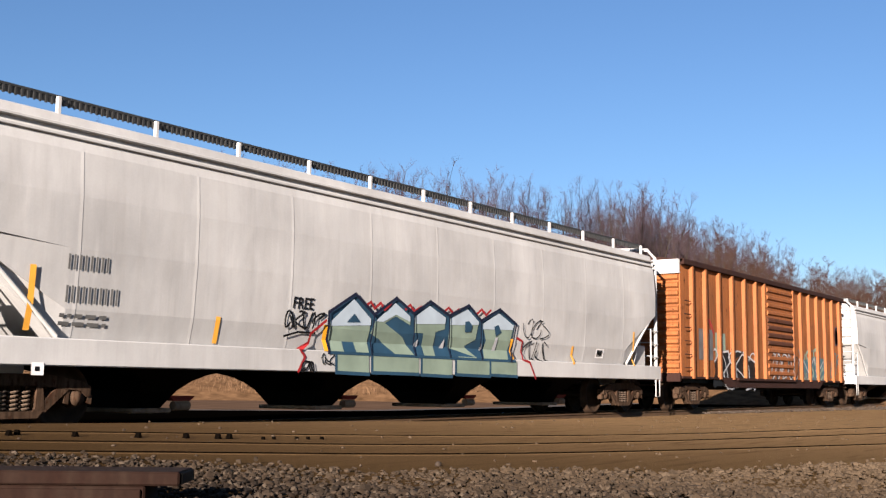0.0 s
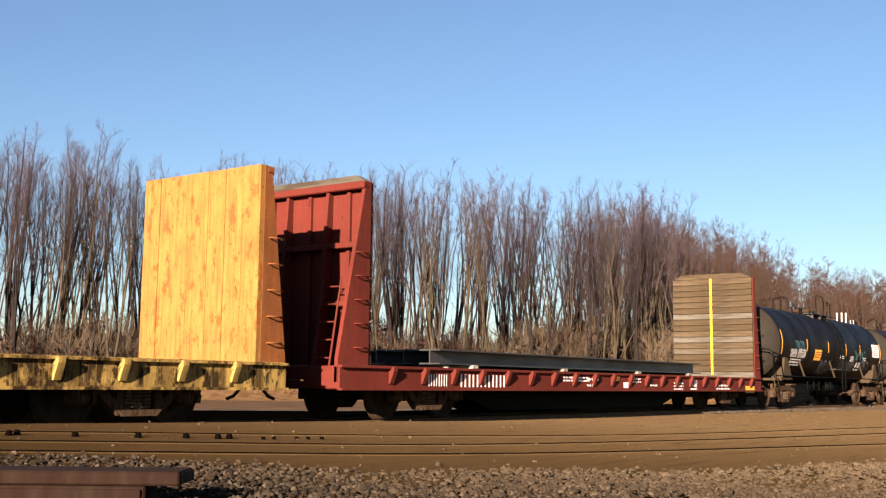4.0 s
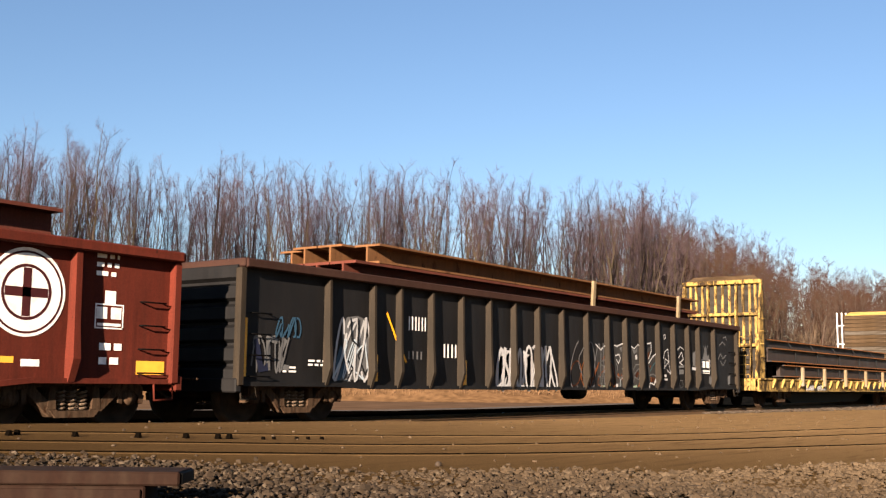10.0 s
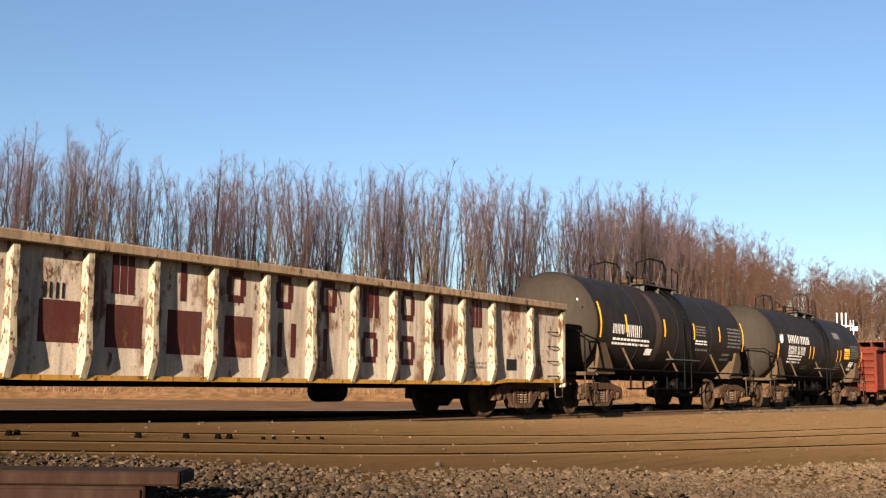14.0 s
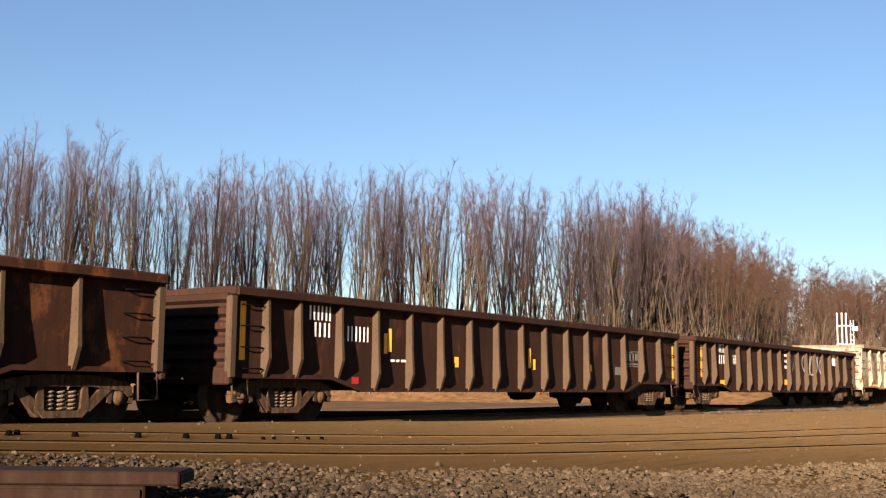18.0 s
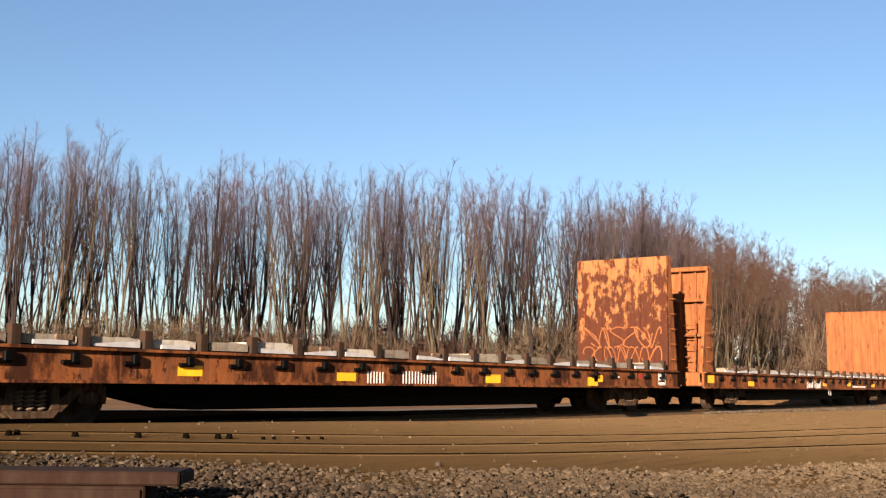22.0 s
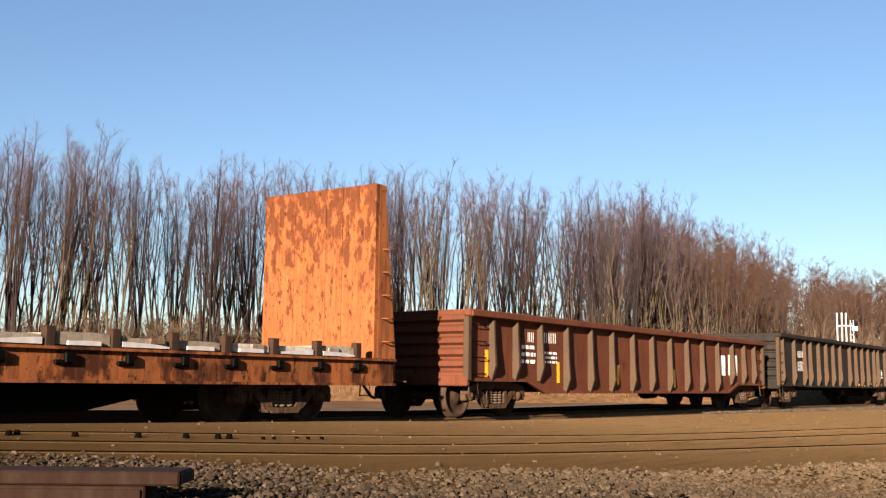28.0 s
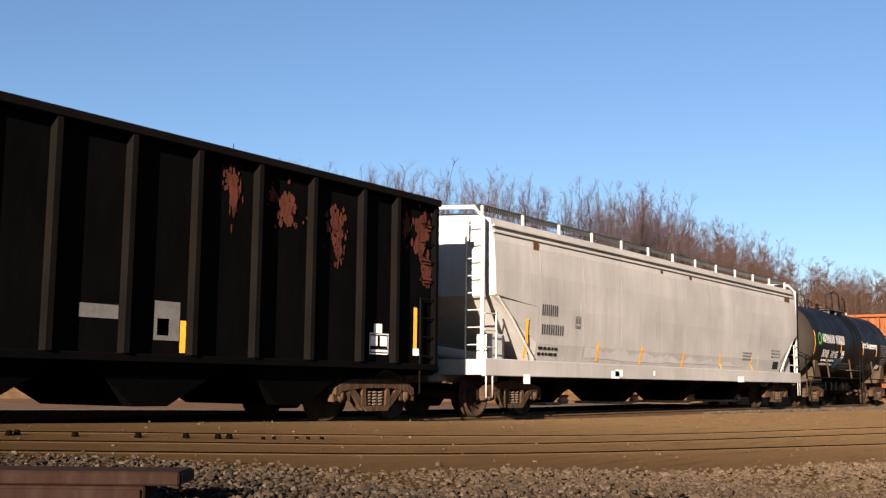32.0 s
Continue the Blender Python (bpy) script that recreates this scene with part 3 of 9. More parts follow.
def gravel():
    """Coarse stones in front of the yard rails, and a pale heap by the main track."""
    rng = np.random.default_rng(3)
    ico = [(0, 0, 1), (0.89, 0, 0.45), (0.28, 0.85, 0.45), (-0.72, 0.53, 0.45), (-0.72, -0.53, 0.45), (0.28, -0.85, 0.45),
           (0.72, 0.53, -0.45), (-0.28, 0.85, -0.45), (-0.89, 0, -0.45), (-0.28, -0.85, -0.45), (0.72, -0.53, -0.45), (0, 0, -1)]
    tri = [(0, 1, 2), (0, 2, 3), (0, 3, 4), (0, 4, 5), (0, 5, 1), (1, 6, 2), (2, 7, 3), (3, 8, 4), (4, 9, 5), (5, 10, 1),
           (2, 6, 7), (3, 7, 8), (4, 8, 9), (5, 9, 10), (1, 10, 6), (11, 7, 6), (11, 8, 7), (11, 9, 8), (11, 10, 9), (11, 6, 10)]
    ico, tri = np.array(ico, float), np.array(tri)

    def heap(places, sizes, name, mat, label):
        n = len(places)
        v = np.repeat(ico[None], n, 0) * rng.uniform(0.55, 1.25, (n, 12, 1))
        a = rng.uniform(0, math.tau, n)
        c, s_ = np.cos(a)[:, None], np.sin(a)[:, None]
        v *= np.stack([sizes * rng.uniform(0.8, 1.3, n), sizes * rng.uniform(0.7, 1.1, n), sizes * rng.uniform(0.5, 0.9, n)], 1)[:, None]
        x, y = v[..., 0] * c - v[..., 1] * s_, v[..., 0] * s_ + v[..., 1] * c
        v = np.stack([x, y, v[..., 2]], -1) + places[:, None]
        me = bpy.data.meshes.new(name)
        f = (tri[None] + (np.arange(n) * 12)[:, None, None]).reshape(-1, 3)
        me.from_pydata(v.reshape(-1, 3).tolist(), [], f.tolist())
        me.materials.append(mat)
        tagged(new(name, me), label, "gravel", kind="stuff")

    fwd = np.array([math.cos(radians(AHEAD)), math.sin(radians(AHEAD))])
    right = np.array([fwd[1], -fwd[0]])
    # the gravel's far edge, as depth ahead of the eye against the way across
    n = 28000
    d = np.sqrt(rng.uniform(5.0 ** 2, 12.5 ** 2, n))
    w = rng.uniform(-0.47, 0.47, n) * d
    edge = 8.95 + 0.05 * w + 0.055 * np.maximum(0, w) ** 2 + rng.normal(0, 0.16, n)
    ok = d < edge
    xy = np.array([EYE.x, EYE.y]) + d[:, None] * fwd + w[:, None] * right
    z = np.array([level(a, b) for a, b in xy]) + 0.005 + rng.uniform(0, 0.03, n) + 0.03 * np.sin(xy[:, 0] * 1.7) * np.sin(xy[:, 1] * 1.3)
    places = np.column_stack([xy, z])[ok]
    heap(places, rng.uniform(0.012, 0.029, len(places)) * (1 + 0.6 * (rng.uniform(0, 1, len(places)) > 0.93)), "gravel", M["stones"], "coarse grey and brown gravel on the dirt")
    n = 3600
    x = 29 + 40 * rng.uniform(0, 1, n) ** 1.3
    y = -1.9 - rng.uniform(0, 1, n) ** 0.8 * (0.5 + (x - 29) * 0.14)
    heap(np.column_stack([x, y, -0.06 + rng.uniform(0, 0.05, n)]), rng.uniform(0.015, 0.04, n), "pale_ballast", M["pale_stones"], "pale pinkish ballast beside the main track")
    n = 350
    x, y = rng.uniform(4, 30, n), rng.uniform(-11, -1.9, n)
    heap(np.column_stack([x, y, [level(a, b) + 0.005 for a, b in zip(x, y)]]), rng.uniform(0.008, 0.025, n), "scattered_stones", M["stones"], "small loose stones scattered on the dirt")


gravel()
single("pale_stone", Shape().lathe([(0.001, -0.03), (0.02, -0.024), (0.03, 0.0), (0.02, 0.024), (0.001, 0.03)], "x", 9, (7.85, -8.0, -0.02)), M["pale_stones"],
       "single pale stone on the dirt", "stone")


# ---- running gear ----
WHEEL_R, BASE = 0.46, 0.93
WHEELS = ([], [])


def running_gear():
    """Meshes that every bogie shares."""
    g = {}
    w = Shape()
    for sgn in (-1, 1):
        w.lathe([(0.09, 0.60 * sgn), (0.13, 0.62 * sgn), (0.13, 0.68 * sgn), (0.20, 0.70 * sgn), (0.36, 0.73 * sgn), (0.40, 0.69 * sgn), (WHEEL_R + 0.03, 0.69 * sgn),
                 (WHEEL_R + 0.03, 0.715 * sgn), (WHEEL_R, 0.73 * sgn), (WHEEL_R - 0.01, 0.83 * sgn), (0.40, 0.83 * sgn), (0.38, 0.79 * sgn), (0.20, 0.77 * sgn), (0.14, 0.83 * sgn), (0.08, 0.84 * sgn), (0.001, 0.84 * sgn)], "y", 28)
    w.lathe([(0.085, -0.62), (0.085, 0.62)], "y", 10)
    g["wheelset"] = w.mesh("wheelset", M["wheel"])
    f = Shape()
    f.prism([(-1.12, 0.10), (-0.98, 0.17), (-0.40, 0.26), (0.40, 0.26), (0.98, 0.17), (1.12, 0.10), (1.12, -0.02), (1.05, -0.04), (0.96, 0.04), (0.42, 0.10), (-0.42, 0.10), (-0.96, 0.04), (-1.05, -0.04), (-1.12, -0.02)], "y", -0.09, 0.09)
    for k in (-1, 1):
        f.prism([(0.78 * k, 0.06), (0.62 * k, 0.10), (0.20 * k, -0.26), (0.36 * k, -0.30)], "y", -0.08, 0.08)
        f.prism([(0.30 * k, 0.11), (0.38 * k, 0.11), (0.42 * k, -0.20), (0.28 * k, -0.20)], "y", -0.085, 0.085)
        f.prism([(1.10 * k, 0.0), (1.16 * k, -0.02), (1.14 * k, -0.14), (1.06 * k, -0.12)], "y", -0.07, 0.07)
        f.prism([(0.72 * k, 0.06), (0.80 * k, 0.06), (0.78 * k, -0.14), (0.71 * k, -0.12)], "y", -0.07, 0.07)
    f.prism([(-0.38, -0.22), (0.38, -0.22), (0.30, -0.31), (-0.30, -0.31)], "y", -0.11, 0.11)
    g["side_frame"] = f.mesh("side_frame", M["truck"])
    c = Shape().lathe([(0.001, -0.09), (0.06, -0.09), (0.07, -0.075), (0.12, -0.06), (0.125, 0.05), (0.15, 0.06), (0.15, 0.12), (0.001, 0.12)], "y", 14)
    g["bearing"] = c.mesh("bearing", M["truck"])
    pts = [(0.062 * math.cos(a), 0.062 * math.sin(a), -0.21 + 0.27 * a / (math.tau * 5)) for a in [i * math.tau / 8 for i in range(41)]]
    g["spring"] = Shape().tube(pts, 0.017, 4).mesh("spring", M["spring"])
    b = Shape().box(-0.2, 0.2, -1.0, 1.0, -0.02, 0.16, 0.02).box(-0.3, 0.3, -0.25, 0.25, 0.1, 0.26, 0.02)
    b.prism([(-0.55, -0.1), (-0.45, -0.1), (-0.45, 0.05), (-0.55, 0.05)], "y", -0.85, 0.85)
    b.prism([(0.45, -0.1), (0.55, -0.1), (0.55, 0.05), (0.45, 0.05)], "y", -0.85, 0.85)
    g["bolster"] = b.mesh("bogie", M["truck"])
    h = Shape().box(-0.1, 0.75, -0.09, 0.09, -0.12, 0.12, 0.015).box(0.68, 0.98, -0.17, 0.13, -0.17, 0.17, 0.03)
    h.prism([(0.88, -0.17), (1.04, -0.12), (1.06, 0.0), (0.95, 0.03)], "z", -0.15, 0.15)
    h.tube([(0.3, -0.25, -0.02), (0.55, -0.27, -0.18), (0.85, -0.22, -0.40), (1.05, -0.16, -0.44)], 0.03, 6)
    h.tube([(0.0, -0.6, 0.05), (0.35, -0.62, -0.12), (0.5, -0.9, -0.12), (0.5, -1.35, -0.12)], 0.018, 5)
    g["coupler"] = h.mesh("coupler", M["truck"])
    g["grab"] = Shape().tube([(-0.2, 0.0, 0), (-0.2, -0.07, 0), (0.2, -0.07, 0), (0.2, 0.0, 0)], 0.012, 5).mesh("grab_iron", M["steel_dark"])
    return g


GEAR = running_gear()


def bogie(car, x):
    b = part("bogie", GEAR["bolster"], None, car, "dusty cast steel bogie", at=(x, 0, WHEEL_R))
    for y in (-1.12, 1.12):
        part("side_frame", GEAR["side_frame"], None, b, at=(0, y, 0.04))
        for x in (-0.17, 0.0, 0.17):
            part("spring", GEAR["spring"], None, b, at=(x, y, 0.02))
        for k in (-BASE, BASE):
            part("bearing", GEAR["bearing"], None, b, at=pose(k, y, 0.0, 0, 0, 0 if y < 0 else 180))
    for i, k in enumerate((-BASE, BASE)):
        WHEELS[i].append(part("wheelset", GEAR["wheelset"], None, b, "worn steel wheels on an axle", at=(k, 0, 0)))


def couplers(car, half, z=0.84):
    for r in (0, 180):
        part("coupler", GEAR["coupler"], None, car, at=pose(half if r == 0 else -half, 0, z, 0, 0, r))


# ---- markings ----
class Marks:
    """Flat marks on the side of a car, each mark or word a part of its own."""

    def __init__(self, car, place, bands=()):
        self.car, self.place, self.made, self.open_mark, self.bands, self.layer = car, place, [], None, bands, 0

    def begin(self, name, col):
        """All that follows until end() is one mark."""
        if self.open_mark:
            return False
        self.open_mark = (name, col, Shape())
        self.made.append(self.open_mark)
        return True

    def end(self, own):
        if own:
            self.open_mark = None

    def poly(self, col, pts, lift=0.0):
        own = self.begin("painted_patch", col)
        for piece in self.sliced([tuple(q) for q in pts]):
            self.open_mark[2].add([self.place(x, z, lift) for x, z in piece], [tuple(range(len(piece)))])
        self.end(own)

    def sliced(self, pts):
        """On a curved side a mark is cut into level bands that follow the curve."""
        zs = [z for x, z in pts]
        cuts = [z for z in self.bands if min(zs) < z < max(zs)]
        if not cuts:
            return [pts]
        out = []
        for lo, hi in zip([-9] + cuts, cuts + [9]):
            piece = pts
            for edge, sign in ((lo, 1), (hi, -1)):
                kept = []
                for (ax, az), (bx, bz) in zip(piece, piece[1:] + piece[:1]):
                    ina, inb = (az - edge) * sign >= 0, (bz - edge) * sign >= 0
                    if ina:
                        kept.append((ax, az))
                    if ina != inb:
                        t = (edge - az) / (bz - az)
                        kept.append((ax + (bx - ax) * t, edge))
                piece = kept
                if len(piece) < 3:
                    break
            if len(piece) >= 3:
                out.append(piece)
        return out

    def rect(self, col, x0, x1, z0, z1, lift=0.0):
        own = self.begin("reflector" if col in ("yellow", "orange_strip") else "painted_panel", col)
        k = max(1, int((z1 - z0) / 0.16))
        for i in range(k):
            a, b = z0 + (z1 - z0) * i / k, z0 + (z1 - z0) * (i + 1) / k
            self.poly(col, [(x0, a), (x1, a), (x1, b), (x0, b)], lift)
        self.end(own)

    def letters(self, col, x0, z0, w, h, n, lift=0.0):
        """A row of n plain bars in place of characters."""
        own = self.begin("lettering", col)
        step = w / n if n > 1 else w * 1.4
        for i in range(n):
            self.rect(col, x0 + i * step, x0 + i * step + step * 0.19, z0, z0 + h, lift)
            self.rect(col, x0 + (i + 0.48) * step, x0 + (i + 0.66) * step, z0, z0 + h, lift)
        self.end(own)

    def frame_mark(self, col, x0, z0, w, h, t=0.11, bars=0):
        """A large initial as a plain open frame, or as upright bars."""
        own = self.begin("lettering", col)
        if bars:
            for i in range(bars):
                x = x0 + (w - t) * (i / (bars - 1) if bars > 1 else 0.5)
                self.rect(col, x, x + t, z0, z0 + h, 0.003)
        else:
            for x in (x0, x0 + w - t):
                self.rect(col, x, x + t, z0 + t, z0 + h - t, 0.003)
            for z in (z0, z0 + h - t):
                self.rect(col, x0 + 0.04, x0 + w - 0.04, z, z + t, 0.003)
        self.end(own)

    def lines(self, col, x0, z0, w, rows, h=0.05, gap=0.1):
        """Small print as rows of short bars."""
        own = self.begin("small_print", col)
        for r in range(rows):
            x = x0
            while x < x0 + w:
                d = random.uniform(0.06, 0.22)
                self.rect(col, x, min(x + d, x0 + w), z0 - r * gap, z0 - r * gap + h, 0.003)
                x += d + 0.05
        self.end(own)

    def stencil(self, col, x, z, w=0.36, h=0.3):
        """A framed panel of small print."""
        own = self.begin("stencil_panel", col)
        for a in (0, 0.5):
            self.rect(col, x + w * (a + 0.05), x + w * (a + 0.42), z + h * 0.42, z + h * 0.92)
        self.rect(col, x, x + w, z, z + 0.02)
        self.rect(col, x, x + w, z + h, z + h + 0.02)
        self.rect(col, x, x + 0.02, z, z + h)
        self.rect(col, x + w - 0.02, x + w, z, z + h)
        self.rect(col, x + 0.04, x + w - 0.04, z + h * 0.12, z + h * 0.24)
        self.end(own)

    def stroke(self, col, pts, width, lift=0.0):
        own = self.begin("painted_line", col)
        pts = [Vector(p) for p in pts]
        for a, b in zip(pts, pts[1:]):
            d = b - a
            if d.length < 1e-4:
                continue
            n = Vector((-d.y, d.x)).normalized() * width / 2
            e = d.normalized() * width * 0.35
            self.layer = (self.layer + 1) % 48
            self.poly(col, [a - n - e, b - n + e, b + n + e, a + n - e], lift + 0.0003 * self.layer)
        self.end(own)

    def scrawl(self, col, x0, x1, z0, z1, letters=5, width=0.035, lift=0.0):
        """Looping spray strokes that nobody can read."""
        own = self.begin("spray_tag", col)
        step, zc, hh = (x1 - x0) / letters, (z0 + z1) / 2, (z1 - z0) / 2
        for i in range(letters):
            cx = x0 + step * (i + 0.5)
            f1, f2 = random.choice((0.75, 1.0, 1.25)), random.choice((0.5, 1.0, 1.5))
            p1, p2, slant = random.uniform(0, 6.28), random.uniform(0, 6.28), random.uniform(-0.1, 0.25)
            w = random.uniform(0.4, 0.62) * step
            pts = []
            for k in range(19):
                t = k / 18 * math.tau
                z = math.sin(f2 * t + p2)
                pts.append((cx + w * math.sin(f1 * t + p1) + slant * hh * z, zc + hh * z * random.uniform(0.92, 1.0)))
            self.stroke(col, pts, width, lift)
        self.end(own)

    def blob(self, col, x, z, rx, rz, lift=0.0, n=40, rough=0.3):
        self.poly(col, [(x + rx * math.cos(a) * random.uniform(1 - rough, 1), z + rz * math.sin(a) * random.uniform(1 - rough, 1)) for a in [i * math.tau / n for i in range(n)]], lift)

    def blotch(self, col, x, z, rx, rz, n=46, lift=0.0):
        """Peeling paint: a cloud of torn flecks that thins out towards its edge."""
        own = self.begin("rust_patch", col)
        for i in range(n):
            a, r = random.uniform(0, math.tau), abs(random.gauss(0, 0.48))
            k = max(0.07, 0.34 - 0.22 * r) * random.uniform(0.5, 1.1)
            self.layer = (self.layer + 1) % 48
            self.blob(col, x + rx * r * math.cos(a), z + rz * r * math.sin(a), rx * k, rz * k * 1.15, lift + 0.0003 * self.layer, 9, 0.55)
        self.end(own)

    def disc(self, col, x, z, rad, lift=0.0, hole=0.0):
        own = self.begin("emblem", col)
        n = 40
        ring = [(math.cos(i * math.tau / n), math.sin(i * math.tau / n)) for i in range(n)]
        if hole <= 0:
            self.poly(col, [(x + rad * c, z + rad * s) for c, s in ring], lift)
        else:
            for (a, b), (c, d) in zip(ring, ring[1:] + ring[:1]):
                self.poly(col, [(x + rad * a, z + rad * b), (x + rad * c, z + rad * d), (x + hole * c, z + hole * d), (x + hole * a, z + hole * b)], lift)
        self.end(own)

    def text(self, col, words, x, z, size, slant=0.0, lift=0.0, squeeze=1.0):
        own = self.begin("lettering", col)
        cu = bpy.data.curves.new("words", "FONT")
        cu.body, cu.size, cu.shear = words, size, slant
        cu.offset = size * 0.018
        ob = bpy.data.objects.new("words", cu)
        me = bpy.data.meshes.new_from_object(ob)
        for f in me.polygons:
            self.poly(col, [(x + me.vertices[i].co.x * squeeze, z + me.vertices[i].co.y) for i in f.vertices], lift)
        bpy.data.objects.remove(ob)
        bpy.data.meshes.remove(me)
        self.end(own)

    def done(self):
        for name, col, s in self.made:
            part(name, s, M[col], self.car)


def flat_place(y):
    return lambda x, z, lift=0.0: (x, y - 0.004 - lift, z)


def round_place(radius, zc):
    """Onto a tank's shell; z is the height at which the mark is seen."""
    def put(x, z, lift=0.0):
        r = radius + 0.006 + lift
        a = math.asin(max(-1, min(1, (z - zc) / radius)))
        return (x, -r * math.cos(a), zc + r * math.sin(a))
    return put


CARS = []


def car(name, label, rear, front, category="freight car"):
    """The thing, with its middle on the train's own measure."""
    c = thing(name, label, category, "cars of the train")
    CARS.append((c, (rear + front) / 2))
    return c, (front - rear) / 2, (rear + front) / 2


# ---- gondolas ----
def gondola(label, rear, front, top, end_z, mid_z, ribs, side, rib, truck_in=1.4, chord=None, half_w=1.5, grabs=True, sill=None, slim=1.0):
    c, h, mid = car("gondola_car", label, rear, front)
    sheet = half_w - 0.14
    d0, d1 = min(2.3, 0.18 * h * 2), min(3.1, 0.23 * h * 2)
    out = [(-h, top - 0.05), (-h, end_z), (-h + d0, end_z), (-h + d1, mid_z), (h - d1, mid_z), (h - d0, end_z), (h, end_z), (h, top - 0.05)]
    for k in (-1, 1):
        part("side", Shape().prism(out, "y", k * sheet, k * (sheet - 0.03)), M[side], c)
        part("top_chord", Shape().box(-h - 0.02, h + 0.02, min(k * half_w * 0.93, k * (half_w + 0.03)), max(k * half_w * 0.93, k * (half_w + 0.03)), top - 0.15, top, 0.02), M[chord or rib], c)
        edge = Shape()
        low = [(-h, end_z), (-h + d0, end_z), (-h + d1, mid_z), (h - d1, mid_z), (h - d0, end_z), (h, end_z)]
        for a, b in zip(low, low[1:]):
            edge.prism([(a[0], a[1]), (b[0], b[1]), (b[0], b[1] + 0.07), (a[0], a[1] + 0.07)], "y", k * sheet, k * (sheet + 0.05))
        part("side_sill", edge, M[sill or side], c)

    def rib_mesh(z0):
        s = Shape()
        ht = top - 0.14
        v = []
        for z, w, dep in ((z0, 0.05, 0.06), (z0 + 0.3, 0.058, 0.165), (z0 + 0.75, 0.046, 0.135), (ht, 0.046, 0.115)):
            v += [(-w * slim - 0.015, 0, z), (-w * slim, -dep, z), (w * slim, -dep, z), (w * slim + 0.015, 0, z)]
        s.add(v, [(i * 4 + j, i * 4 + j + 1, i * 4 + j + 5, i * 4 + j + 4) for i in range(3) for j in range(3)] + [(0, 1, 2, 3), (12, 13, 14, 15)])
        return s.mesh("rib", M[rib])
    long_rib, short_rib = rib_mesh(mid_z + 0.02), rib_mesh(end_z + 0.02)
    for x in ribs:
        me = long_rib if abs(x) < h - d1 + 0.1 else short_rib
        part("rib", me, None, c, at=(x, -sheet, 0))
        part("rib", me, None, c, at=pose(x, sheet, 0, 0, 0, 180))
    wave = [(0.0, end_z)]
    n = 6
    for i in range(n):
        z0, z1 = end_z + (top - 0.05 - end_z) * i / n, end_z + (top - 0.05 - end_z) * (i + 1) / n
        wave += [(0.0, z0 + 0.02), (0.09, z0 + 0.07), (0.09, z1 - 0.07), (0.0, z1 - 0.02)]
    wave += [(0.0, top - 0.05), (-0.04, top - 0.05), (-0.04, end_z)]
    end = Shape().prism(wave, "y", -half_w + 0.12, half_w - 0.12).mesh("end", M[side])
    for r in (0, 180):
        part("end", end, None, c, at=pose(h if r == 0 else -h, 0, 0, 0, 0, r))
        x = h if r == 0 else -h
        part("end_sill", Shape().box(min(x, x * 1.012), max(x, x * 1.012), -half_w + 0.05, half_w - 0.05, end_z - 0.1, end_z + 0.12, 0.02), M[side], c)
        part("end_chord", Shape().box(x - 0.06, x + 0.08, -half_w, half_w, top - 0.14, top - 0.003, 0.02), M[chord or rib], c)
        for k in (-1, 1):
            part("corner_post", Shape().box(x - 0.10, x + 0.04, min(k * (sheet - 0.02), k * (half_w - 0.03)), max(k * (sheet - 0.02), k * (half_w - 0.03)), end_z, top - 0.15, 0.02), M[rib], c)
            if grabs:
                for j in range(4):
                    part("grab_iron", GEAR["grab"], None, c, at=pose((abs(x) - 0.42) * (1 if x > 0 else -1), k * (sheet + 0.01), end_z + 0.15 + j * 0.33, 0, 0, 0 if k < 0 else 180))
            part("step", Shape().tube([(x - 0.35 * (1 if x > 0 else -1), k * 1.4, end_z), (x - 0.35 * (1 if x > 0 else -1), k * 1.42, 0.42), (x - 0.02 * x / h, k * 1.42, 0.42), (x - 0.02 * x / h, k * 1.4, end_z)], 0.018, 5), M[rib], c)
    part("floor", Shape().box(-h + 0.05, h - 0.05, -sheet + 0.04, sheet - 0.04, 1.0, 1.06), M["deck_wood"], c)
    under = Shape().box(-h + 0.3, h - 0.3, -0.35, 0.35, 0.62, 0.98)
    for i in range(int(h)):
        x = -h + 2.6 + i * (2 * h - 5.2) / max(1, int(h) - 1)
        under.box(x - 0.05, x + 0.05, -sheet + 0.04, sheet - 0.04, 0.72, 1.0)
    under.tube([(-h + 2.6, -0.5, 0.62), (h - 2.6, -0.5, 0.62)], 0.03, 6)
    under.lathe([(0.001, -0.35), (0.2, -0.32), (0.2, 0.32), (0.001, 0.35)], "x", 12, (1.2, -0.75, 0.55))
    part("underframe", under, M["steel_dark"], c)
    bogie(c, -h + truck_in)
    bogie(c, h - truck_in)
    couplers(c, h)
    return c, h, mid, Marks(c, flat_place(-sheet))


def both_ways(*xs):
    """Places on both halves of a car."""
    return sorted({x for v in xs for x in (v, -v)})


